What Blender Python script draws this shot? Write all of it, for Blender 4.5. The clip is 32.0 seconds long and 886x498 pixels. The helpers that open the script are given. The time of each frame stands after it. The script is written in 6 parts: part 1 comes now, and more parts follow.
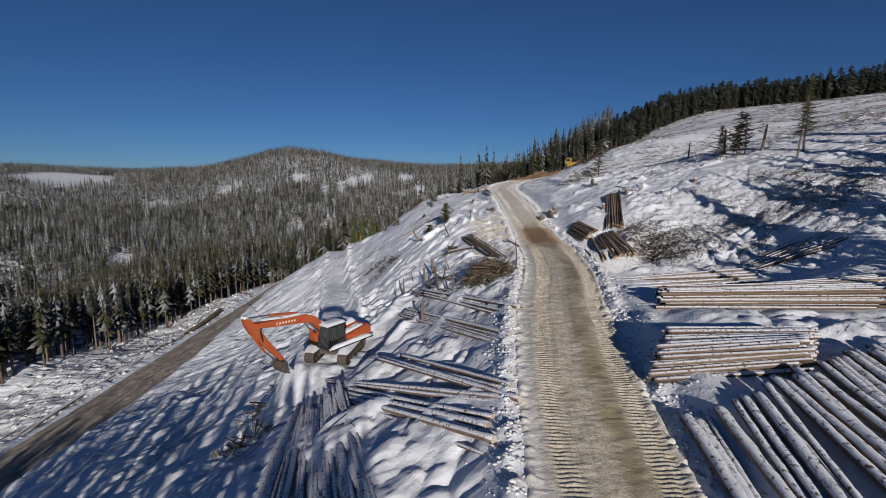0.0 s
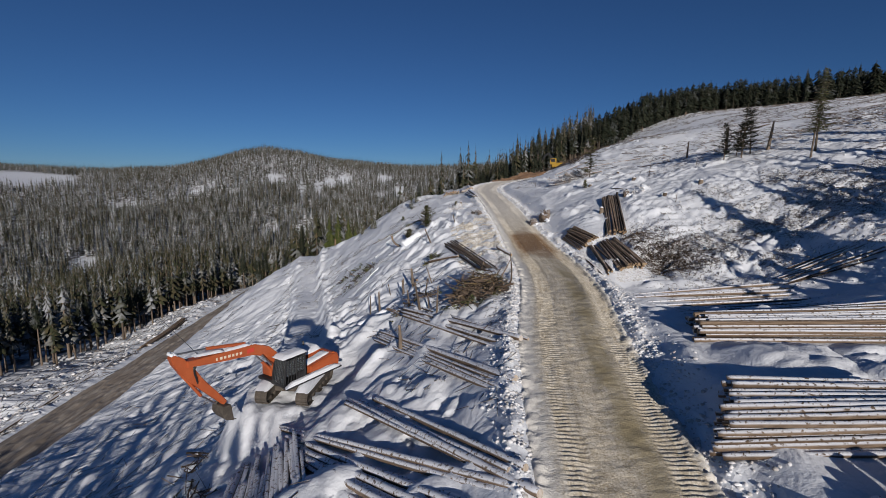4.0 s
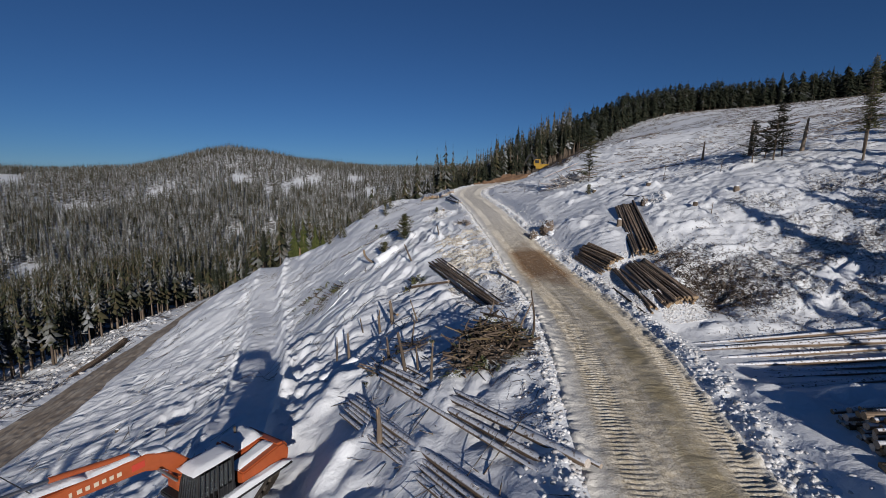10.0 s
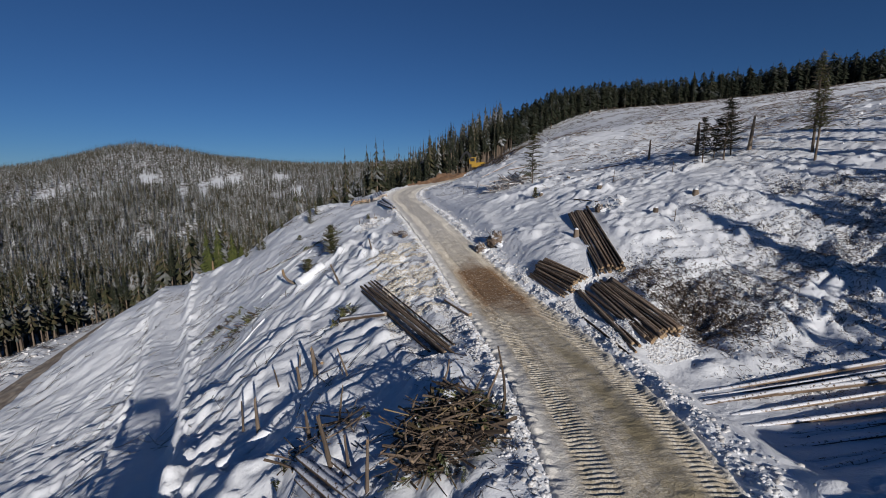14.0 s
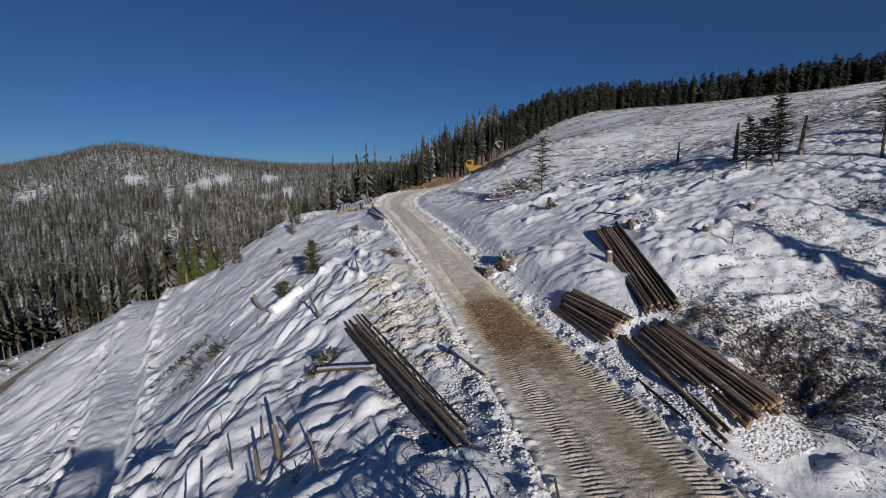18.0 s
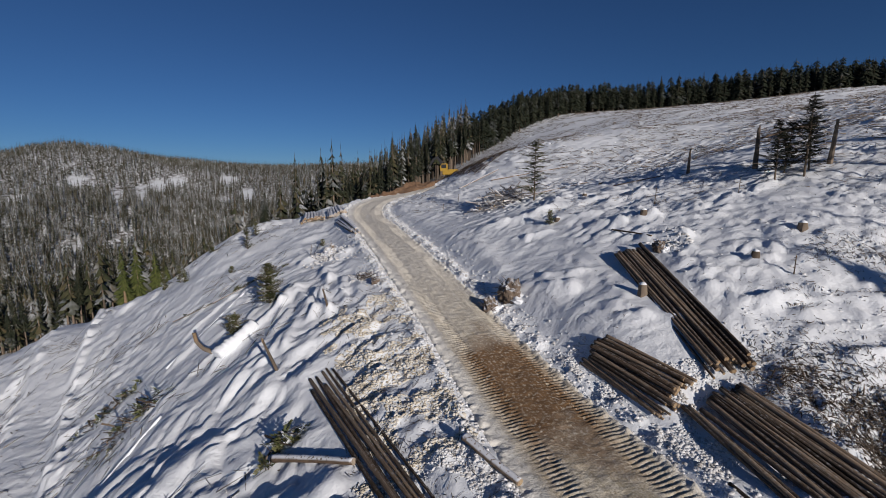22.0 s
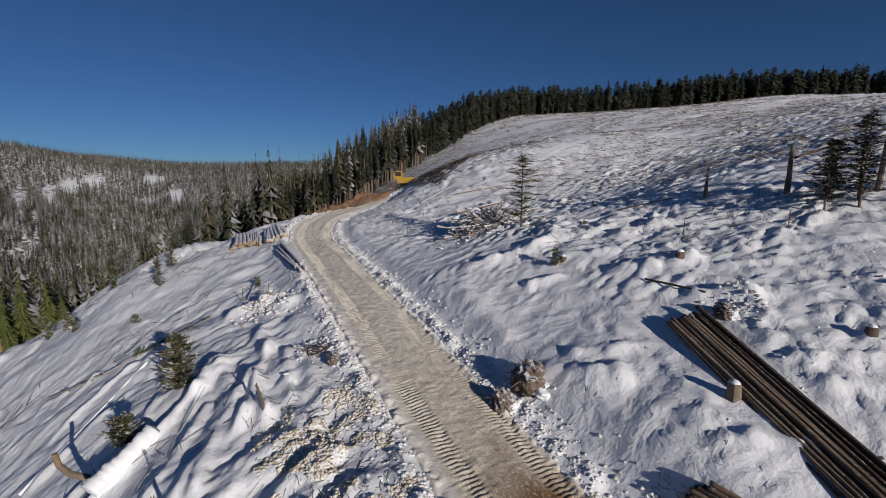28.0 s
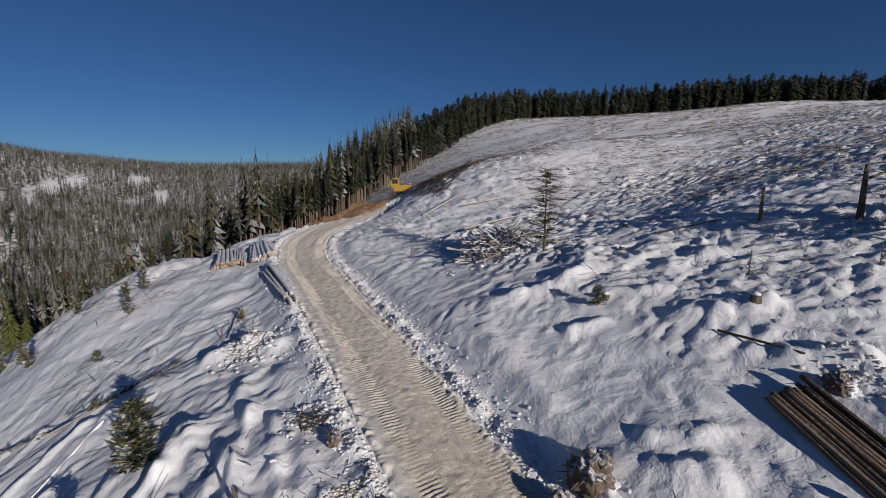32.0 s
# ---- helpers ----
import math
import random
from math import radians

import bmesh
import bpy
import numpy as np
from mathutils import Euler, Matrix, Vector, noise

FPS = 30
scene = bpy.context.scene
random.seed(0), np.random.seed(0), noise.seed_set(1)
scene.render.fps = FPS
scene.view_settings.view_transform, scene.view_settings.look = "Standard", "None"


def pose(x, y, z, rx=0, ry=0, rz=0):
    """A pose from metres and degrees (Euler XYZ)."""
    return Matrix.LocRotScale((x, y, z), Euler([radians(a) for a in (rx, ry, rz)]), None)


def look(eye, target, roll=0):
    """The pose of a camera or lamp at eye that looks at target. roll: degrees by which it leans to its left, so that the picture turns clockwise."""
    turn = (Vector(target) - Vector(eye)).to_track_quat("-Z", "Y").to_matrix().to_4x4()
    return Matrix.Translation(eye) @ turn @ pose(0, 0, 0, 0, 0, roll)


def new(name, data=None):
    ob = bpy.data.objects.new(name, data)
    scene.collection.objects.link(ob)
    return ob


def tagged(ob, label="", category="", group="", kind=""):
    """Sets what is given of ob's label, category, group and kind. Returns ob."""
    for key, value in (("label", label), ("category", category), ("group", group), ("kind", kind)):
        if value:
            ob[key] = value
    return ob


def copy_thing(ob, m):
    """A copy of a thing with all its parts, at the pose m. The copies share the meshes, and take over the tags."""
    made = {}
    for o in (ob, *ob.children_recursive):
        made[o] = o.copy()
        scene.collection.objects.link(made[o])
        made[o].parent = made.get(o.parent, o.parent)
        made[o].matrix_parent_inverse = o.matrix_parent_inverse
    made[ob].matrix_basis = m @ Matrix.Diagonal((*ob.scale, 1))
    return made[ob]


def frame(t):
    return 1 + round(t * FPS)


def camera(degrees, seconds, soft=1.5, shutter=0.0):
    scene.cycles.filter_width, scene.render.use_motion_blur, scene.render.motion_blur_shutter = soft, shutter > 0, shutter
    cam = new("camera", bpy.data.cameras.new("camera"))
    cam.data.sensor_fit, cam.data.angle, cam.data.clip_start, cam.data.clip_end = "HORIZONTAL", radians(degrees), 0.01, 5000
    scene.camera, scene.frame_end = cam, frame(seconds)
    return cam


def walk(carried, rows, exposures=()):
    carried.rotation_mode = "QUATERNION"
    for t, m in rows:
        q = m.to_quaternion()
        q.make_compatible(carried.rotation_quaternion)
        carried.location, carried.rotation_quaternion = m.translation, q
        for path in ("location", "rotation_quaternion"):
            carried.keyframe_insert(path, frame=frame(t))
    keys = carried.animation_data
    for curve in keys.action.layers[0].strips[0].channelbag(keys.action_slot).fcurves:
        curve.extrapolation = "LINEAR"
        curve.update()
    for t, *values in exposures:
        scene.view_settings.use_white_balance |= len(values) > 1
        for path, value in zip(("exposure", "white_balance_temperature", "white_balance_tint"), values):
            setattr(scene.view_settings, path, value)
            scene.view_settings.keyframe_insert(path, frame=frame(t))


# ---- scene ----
# The camera: a small drone flying slowly along the logging road.
cam = camera(89.45, 32.0, soft=0.9)
PATH = [
    (0, look((0.000, 0.000, 15.000), (-0.000, 19.765, 11.945), 0.12)),
    (0.5, look((-0.099, 0.604, 15.037), (-0.091, 20.373, 12.005), 0.14)),
    (1, look((-0.158, 1.250, 15.108), (-0.156, 21.021, 12.087), 0.13)),
    (1.5, look((-0.179, 1.937, 15.138), (-0.184, 21.707, 12.113), 0.12)),
    (2, look((-0.183, 2.685, 15.143), (-0.168, 22.455, 12.117), 0.14)),
    (2.5, look((-0.161, 3.442, 15.091), (0.047, 23.211, 12.067), 0.18)),
    (3, look((-0.143, 4.189, 15.001), (0.350, 23.953, 11.984), 0.21)),
    (3.5, look((-0.150, 4.931, 14.941), (0.573, 24.689, 11.929), 0.28)),
    (5.5, look((-0.239, 7.817, 14.865), (0.950, 27.557, 11.882), 0.54)),
    (6, look((-0.312, 8.591, 14.940), (0.854, 28.333, 11.955), 0.56)),
    (6.5, look((-0.497, 9.395, 15.025), (0.740, 29.134, 12.049), 0.53)),
    (7, look((-0.629, 10.175, 15.082), (0.735, 29.905, 12.103), 0.50)),
    (7.5, look((-0.762, 10.966, 15.109), (0.802, 30.681, 12.129), 0.47)),
    (8, look((-0.843, 11.800, 15.134), (0.815, 31.507, 12.153), 0.46)),
    (8.5, look((-0.837, 12.617, 15.147), (0.905, 32.316, 12.159), 0.47)),
    (9, look((-0.837, 13.394, 15.180), (0.953, 33.087, 12.183), 0.43)),
    (9.5, look((-0.862, 14.095, 15.265), (1.080, 33.776, 12.279), 0.46)),
    (10, look((-0.867, 14.784, 15.360), (1.304, 34.442, 12.383), 0.49)),
    (10.5, look((-0.853, 15.440, 15.434), (1.644, 35.059, 12.453), 0.46)),
    (11, look((-0.789, 16.076, 15.542), (1.996, 35.654, 12.546), 0.38)),
    (11.5, look((-0.697, 16.816, 15.697), (2.378, 36.346, 12.677), 0.21)),
    (12, look((-0.598, 17.672, 15.874), (2.841, 37.136, 12.826), 0.00)),
    (12.5, look((-0.519, 18.565, 16.018), (3.279, 37.958, 12.941), -0.18)),
    (13, look((-0.421, 19.466, 16.136), (3.753, 38.779, 13.037), -0.34)),
    (13.5, look((-0.280, 20.235, 16.196), (4.347, 39.439, 13.067), -0.39)),
    (14, look((-0.119, 21.000, 16.249), (4.917, 40.098, 13.100), -0.44)),
    (14.5, look((0.030, 21.793, 16.299), (5.282, 40.830, 13.138), -0.47)),
    (16.5, look((0.548, 25.087, 16.720), (5.929, 44.091, 13.572), -0.41)),
    (17, look((0.687, 25.879, 16.784), (6.085, 44.879, 13.646), -0.43)),
    (17.5, look((0.799, 26.691, 16.813), (6.191, 45.696, 13.690), -0.41)),
    (18, look((0.891, 27.499, 16.847), (6.289, 46.505, 13.747), -0.36)),
    (18.5, look((0.953, 28.264, 16.867), (6.358, 47.272, 13.793), -0.34)),
    (19, look((0.981, 29.079, 16.924), (6.389, 48.092, 13.882), -0.28)),
    (19.5, look((1.010, 29.959, 16.986), (6.426, 48.973, 13.966), -0.18)),
    (20, look((1.054, 30.834, 17.060), (6.497, 49.842, 14.050), -0.11)),
    (20.5, look((1.130, 31.671, 17.164), (6.796, 50.612, 14.145), -0.12)),
    (21, look((1.195, 32.427, 17.258), (7.253, 51.244, 14.224), -0.13)),
    (21.5, look((1.251, 33.167, 17.370), (7.714, 51.846, 14.322), -0.16)),
    (22, look((1.312, 33.904, 17.500), (8.142, 52.451, 14.444), -0.17)),
    (22.5, look((1.374, 34.614, 17.617), (8.544, 53.032, 14.558), -0.15)),
    (23, look((1.447, 35.317, 17.746), (8.955, 53.601, 14.691), -0.08)),
    (23.5, look((1.507, 35.972, 17.913), (9.246, 54.155, 14.833), -0.01)),
    (24, look((1.583, 36.681, 18.093), (9.546, 54.764, 14.991), 0.02)),
    (24.5, look((1.663, 37.410, 18.304), (9.860, 55.385, 15.189), 0.02)),
    (25, look((1.745, 38.167, 18.503), (10.120, 56.057, 15.376), -0.00)),
    (25.5, look((1.871, 38.924, 18.694), (10.359, 56.761, 15.563), -0.01)),
    (27.5, look((2.501, 41.917, 19.271), (11.462, 59.521, 16.137), -0.16)),
    (28, look((2.541, 42.576, 19.365), (11.601, 60.128, 16.230), -0.20)),
    (28.5, look((2.615, 43.200, 19.492), (11.760, 60.708, 16.360), -0.20)),
    (29, look((2.724, 43.835, 19.598), (11.963, 61.296, 16.471), -0.22)),
    (29.5, look((2.850, 44.450, 19.742), (12.172, 61.866, 16.611), -0.25)),
    (30, look((2.918, 45.056, 19.923), (12.292, 62.442, 16.787), -0.29)),
    (30.5, look((2.968, 45.658, 20.102), (12.364, 63.033, 16.972), -0.28)),
    (31, look((3.017, 46.235, 20.235), (12.443, 63.597, 17.120), -0.23)),
    (31.5, look((3.133, 46.832, 20.348), (12.580, 64.188, 17.260), -0.11)),
    (32, look((3.351, 47.500, 20.405), (12.814, 64.851, 17.342), 0.15)),
]
walk(cam, PATH, exposures=[(0.0, -0.2, 6100, 12), (13.0, -0.24, 6000, 11), (20.0, -0.24, 6100, 12), (32.0, -0.24, 6300, 13)])

# ---- light ----
SUN_BEARING = 170.5   # degrees clockwise from +y, where the sun stands
SUN_HEIGHT = 15.2
world = bpy.data.worlds.new("winter_sky")
scene.world = world
world.use_nodes = True
_wn = world.node_tree.nodes
_sky = _wn.new("ShaderNodeTexSky")
_sky.sky_type = "NISHITA"
_sky.sun_disc = False
_sky.sun_elevation = radians(SUN_HEIGHT)
_sky.sun_rotation = radians(SUN_BEARING)
_sky.altitude = 3000
_sky.air_density = 1.0
_sky.dust_density = 0.1
_sky.ozone_density = 6.5
world.node_tree.links.new(_sky.outputs[0], _wn["Background"].inputs[0])
_wn["Background"].inputs[1].default_value = 0.05
_b = radians(SUN_BEARING)
_toward = Vector((math.sin(_b) * math.cos(radians(SUN_HEIGHT)), math.cos(_b) * math.cos(radians(SUN_HEIGHT)), math.sin(radians(SUN_HEIGHT))))
_lamp = bpy.data.lights.new("sun", "SUN")
_lamp.energy, _lamp.angle, _lamp.color = 4.8, radians(0.55), (1.0, 0.905, 0.78)
sun = new("sun", _lamp)
sun.matrix_world = look(_toward * 100, (0, 0, 0))


# ---- helpers of this scene ----
def material(name, stops, scale=4.0, detail=6.0, rough=0.8, bump=0.3, bump_scale=30.0, island=0.0, metal=0.0, stretch=(1, 1, 1), bump_dist=0.02, spec=0.3, bump_detail=5.0):
    """A surface whose colour runs over the stops [(position, rgb)] by a two-scale noise in the object's own space."""
    m = bpy.data.materials.new(name)
    m.use_nodes = True
    n, l = m.node_tree.nodes, m.node_tree.links
    p = n["Principled BSDF"]
    tc, mp = n.new("ShaderNodeTexCoord"), n.new("ShaderNodeMapping")
    l.new(tc.outputs["Object"], mp.inputs[0])
    mp.inputs["Scale"].default_value = stretch
    a = n.new("ShaderNodeTexNoise")
    a.inputs["Scale"].default_value, a.inputs["Detail"].default_value, a.inputs["Roughness"].default_value = scale, detail, 0.65
    l.new(mp.outputs[0], a.inputs["Vector"])
    r = n.new("ShaderNodeValToRGB")
    while len(r.color_ramp.elements) < len(stops):
        r.color_ramp.elements.new(0.5)
    for e, (at, c) in zip(r.color_ramp.elements, stops):
        e.position, e.color = at, (*c, 1)
    fac = a.outputs["Fac"]
    if island:
        g, mm = n.new("ShaderNodeNewGeometry"), n.new("ShaderNodeMath")
        mm.operation = "MULTIPLY_ADD"
        oi, add = n.new("ShaderNodeObjectInfo"), n.new("ShaderNodeMath")
        add.operation = "ADD"
        l.new(g.outputs["Random Per Island"], add.inputs[0])
        l.new(oi.outputs["Random"], add.inputs[1])
        fr = n.new("ShaderNodeMath")
        fr.operation = "FRACT"
        l.new(add.outputs[0], fr.inputs[0])
        sb = n.new("ShaderNodeMath")
        sb.operation = "SUBTRACT"
        l.new(fr.outputs[0], sb.inputs[0])
        sb.inputs[1].default_value = 0.5
        l.new(sb.outputs[0], mm.inputs[0])
        mm.inputs[1].default_value = island
        l.new(fac, mm.inputs[2])
        fac = mm.outputs[0]
    l.new(fac, r.inputs[0])
    l.new(r.outputs[0], p.inputs["Base Color"])
    p.inputs["Roughness"].default_value, p.inputs["Metallic"].default_value = rough, metal
    p.inputs["Specular IOR Level"].default_value = spec
    if bump:
        b2, bm_ = n.new("ShaderNodeTexNoise"), n.new("ShaderNodeBump")
        b2.inputs["Scale"].default_value, b2.inputs["Detail"].default_value, b2.inputs["Roughness"].default_value = bump_scale, bump_detail, 0.6
        l.new(mp.outputs[0], b2.inputs["Vector"])
        l.new(b2.outputs["Fac"], bm_.inputs["Height"])
        bm_.inputs["Strength"].default_value, bm_.inputs["Distance"].default_value = bump, bump_dist
        l.new(bm_.outputs[0], p.inputs["Normal"])
    return m


def snow_dusted(m, low=0.35, high=0.75, cover=0.5, scale=1.2, snow=(0.82, 0.85, 0.9), soft=0.08):
    """Lays snow on the faces of a material that look up, broken by noise."""
    n, l = m.node_tree.nodes, m.node_tree.links
    p = n["Principled BSDF"]
    old = p.inputs["Base Color"].links[0].from_socket
    g, sx, nz = n.new("ShaderNodeNewGeometry"), n.new("ShaderNodeSeparateXYZ"), n.new("ShaderNodeTexNoise")
    l.new(g.outputs["Normal"], sx.inputs[0])
    nz.inputs["Scale"].default_value, nz.inputs["Detail"].default_value = scale, 4.0
    l.new(g.outputs["Position"], nz.inputs["Vector"])
    up, br, mul, mix = n.new("ShaderNodeMapRange"), n.new("ShaderNodeMapRange"), n.new("ShaderNodeMath"), n.new("ShaderNodeMix")
    l.new(sx.outputs[2], up.inputs[0])
    up.inputs[1].default_value, up.inputs[2].default_value = low, high
    l.new(nz.outputs["Fac"], br.inputs[0])
    br.inputs[1].default_value, br.inputs[2].default_value = 0.62 - 0.3 * cover, 0.62 + soft - 0.3 * cover
    mul.operation = "MULTIPLY"
    l.new(up.outputs[0], mul.inputs[0])
    l.new(br.outputs[0], mul.inputs[1])
    mix.data_type = "RGBA"
    l.new(mul.outputs[0], mix.inputs["Factor"])
    l.new(old, mix.inputs[6])
    mix.inputs[7].default_value = (*snow, 1)
    l.new(mix.outputs[2], p.inputs["Base Color"])
    return m


def mesh_of(name, verts, faces, mats=(), face_mats=None, smooth=True):
    """A mesh from numpy arrays: verts (n, 3) and faces (m, 3) or (m, 4)."""
    verts, faces = np.asarray(verts, np.float32), np.asarray(faces, np.int32)
    me = bpy.data.meshes.new(name)
    k = faces.shape[1]
    me.vertices.add(len(verts))
    me.vertices.foreach_set("co", verts.ravel())
    me.loops.add(faces.size)
    me.loops.foreach_set("vertex_index", faces.ravel())
    me.polygons.add(len(faces))
    me.polygons.foreach_set("loop_start", np.arange(0, faces.size, k, dtype=np.int32))
    me.polygons.foreach_set("loop_total", np.full(len(faces), k, np.int32))
    for m in mats:
        me.materials.append(m)
    if face_mats is not None:
        me.polygons.foreach_set("material_index", np.asarray(face_mats, np.int32))
    me.update(calc_edges=True)
    if smooth:
        me.polygons.foreach_set("use_smooth", np.ones(len(faces), bool))
    return me


def thing(name, label, category, m=None, group="", kind=""):
    ob = tagged(new(name), label, category, group, kind)
    if m is not None:
        ob.matrix_world = m
    return ob


def part(name, data, mat, parent, label="", m=None):
    """One mesh object under a thing or a part, from a bmesh or a mesh."""
    if isinstance(data, bmesh.types.BMesh):
        me = bpy.data.meshes.new(name)
        data.to_mesh(me)
        data.free()
        me.materials.append(mat)
    else:
        me = data
    ob = new(name, me)
    ob.parent = parent
    if m is not None:
        ob.matrix_local = m
    return tagged(ob, label)


def value_noise(x, y, seed):
    """Smooth noise of about -1 to 1 with cells of one unit."""
    xi, yi = np.floor(x).astype(np.int64), np.floor(y).astype(np.int64)
    u, v = x - xi, y - yi
    u, v = u * u * u * (u * (u * 6 - 15) + 10), v * v * v * (v * (v * 6 - 15) + 10)

    def lattice(a, b):
        h = (a * 374761393 + b * 668265263 + seed * 974711) & 0xFFFFFFFF
        h = ((h ^ (h >> 13)) * 1274126177) & 0xFFFFFFFF
        return ((h ^ (h >> 16)) & 0xFFFF) / 32767.5 - 1

    return (lattice(xi, yi) * (1 - u) + lattice(xi + 1, yi) * u) * (1 - v) + (lattice(xi, yi + 1) * (1 - u) + lattice(xi + 1, yi + 1) * u) * v


def step(a, b, x):
    t = np.clip((x - a) / (b - a), 0, 1)
    return t * t * (3 - 2 * t)


# ---- the lie of the land ----
LAND_X = np.array([-90, -54, -30, -14, -4, 4, 12, 22, 40, 90, 180.0])
LAND_Y = np.array([-20, 15, 32, 45, 60, 80, 105, 128, 210.0])
LAND_Z = np.array([
    (-31.8, -19.2, -10, -5.1, -2.8, -1.3, 0.2, 2.5, 6.8, 20.4, 39.1),
    (-25.6, -20.7, -10.4, -2.1, 2.6, 5.4, 7.5, 8.6, 12.1, 25.3, 39.6),
    (-24.2, -20, -11, -2.5, 3.2, 7.2, 8, 8.8, 15.1, 27.3, 39.8),
    (-25.8, -18.8, -11.3, -2.4, 3.4, 7.3, 8.5, 11.3, 17.5, 28.5, 40.1),
    (-25.9, -20.2, -11.3, -3.2, 4.8, 9.2, 10.9, 14.5, 19.4, 29.3, 40.6),
    (-21.8, -19.2, -9.9, -0.1, 6.9, 10.5, 12.4, 14.4, 18, 29.7, 41.5),
    (-25.6, -19.3, -4, 3.0, 9.5, 11.7, 13.6, 15.1, 22.1, 29.8, 43.4),
    (-29.1, -16.8, -8.4, -6.4, -1.8, 3.8, 8.5, 11.4, 18.3, 31.3, 46.6),
    (-28.1, -44.3, -46.7, -40.9, -33.1, -24.2, -13.9, -1.4, 11.2, 39.9, 46),
])
# Logging road along the ridge: y, x, z of its middle line.
ROAD = np.array([(-15, 4.3, 4.3), (5, 4.9, 4.9), (12, 5.3, 5.45), (20, 6.15, 6.6), (27, 7.35, 7.45), (33, 8.8, 7.9), (39, 9.85, 8.05), (48, 10.4, 8.6),
                 (56, 10.45, 9.85), (67, 10.6, 11.4), (80, 11.0, 12.6), (90, 11.6, 13.3), (96, 13.2, 14.0), (101, 16.5, 14.7), (106, 22, 15.4), (112, 28, 16.4)])
ROAD_HALF = 2.65
TRAIL_Y, TRAIL_X = (36, 47, 60, 72, 80, 93, 102, 120), (-10.2, -11.2, -14.8, -17.5, -19.8, -22.6, -24.4, -28)
# Snow ridges over buried stems: two ends in plan, height, half width.
SLOPE_RIDGES = ((4.1, 66.4, 2.3, 63.0, 0.4, 0.26), (4.7, 67.5, 3.0, 61.9, 0.5, 0.24), (3.8, 64.6, 3.8, 61.4, 0.4, 0.22), (1.8, 69.5, 0.9, 65.8, 0.4, 0.28), (-0.1, 71.3, -1.3, 67.6, 0.3, 0.26), (5.4, 66.4, 5.0, 62.0, 0.35, 0.25), (4.4, 75.6, 6.6, 72.8, 0.65, 0.8), (6.3, 69.6, 7.4, 67.4, 0.55, 0.6), (6.3, 60.8, 7.4, 59.6, 0.4, 0.35), (-8.7, 81.0, -2.3, 77.4, 0.22, 0.25), (-6.5, 74.0, -2.5, 76.2, 0.25, 0.25), (-9.5, 77.0, -5.5, 79.0, 0.22, 0.25), (-7.5, 87.0, -3.0, 84.0, 0.22, 0.25), (-2.9, 64.1, 1.0, 66.9, 0.55, 0.42), (1.0, 66.9, 2.6, 68.6, 0.3, 0.5), (-0.4, 61.6, 1.6, 65.2, 0.35, 0.28), (2.2, 69.0, 3.0, 62.2, 0.42, 0.38), (3.4, 67.4, 3.9, 61.8, 0.36, 0.34), (4.6, 70.5, 4.8, 63.5, 0.4, 0.4), (-2.6, 72.6, -6.4, 69.6, 0.3, 0.3), (-7.6, 63.0, -3.0, 66.6, 0.3, 0.32), (1.2, 59.8, 2.4, 64.2, 0.35, 0.35), (-1.0, 58.2, 1.4, 61.6, 0.3, 0.3), (5.8, 66.0, 6.4, 61.0, 0.4, 0.5), (3.2, 75.4, 6.2, 74.0, 0.5, 0.6), (-4.5, 56.0, -1.0, 60.0, 0.26, 0.3), (-9.0, 50.0, -5.6, 54.0, 0.28, 0.35), (-6.0, 48.5, -2.5, 53.0, 0.3, 0.35), (-4.2, 40.2, -8.4, 44.0, 0.35, 0.5), (-4.8, 30.6, -2.2, 33.6, 0.35, 0.6), (-6.6, 36.5, -3.8, 40.5, 0.35, 0.55), (-1.8, 27.8, 0.2, 30.5, 0.3, 0.6))
BANK_RIDGES = ((21.0, 47.6, 27.4, 43.8, 0.22, 0.22), (21.4, 43.6, 26.0, 42.4, 0.22, 0.22), (16.2, 56.4, 18.4, 54.8, 0.3, 0.3), (15.0, 60.0, 16.0, 66.0, 0.2, 0.5), (10.3, 22.2, 10.9, 23.6, 0.3, 0.5), (14.7, 56.6, 16.3, 54.3, 0.38, 0.5), (12.9, 56.6, 13.6, 55.2, 0.25, 0.35), (22.6, 59.6, 25.0, 57.6, 0.45, 0.6), (26.5, 63.0, 29.0, 62.0, 0.4, 0.6), (21.6, 66.4, 24.0, 67.0, 0.5, 0.7), (17.6, 68.0, 20.4, 66.6, 0.4, 0.6), (22.0, 63.6, 23.6, 61.8, 0.35, 0.45), (18.6, 62.6, 20.0, 62.0, 0.25, 0.4), (22.6, 55.4, 23.8, 53.6, 0.4, 0.4), (18.0, 48.6, 17.2, 49.6, 0.3, 0.3))
# Level beds under the log rows: two ends in plan, half width.
LOG_BEDS = ((14.0, 34.9, 25.0, 33.0, 1.2), (14.2, 32.0, 24.0, 30.2, 2.3), (15.7, 44.7, 15.5, 38.4, 1.2), (14.4, 49.8, 15.0, 45.6, 0.9), (20.5, 55.0, 17.4, 45.4, 0.9), (2.9, 54.6, 5.2, 42.0, 0.7), (9.9, 18.5, 14.2, 16.4, 1.2), (12.3, 25.4, 23.0, 23.3, 1.7), (10.0, 15.0, 9.4, 9.0, 1.2), (14.3, 15.6, 13.4, 8.6, 3.0), (-3.4, 37.0, 3.4, 23.2, 0.9))
LOW_ROAD_X, LOW_ROAD_Z, LOW_ROAD_HALF = -53.0, -20.0, 3.6


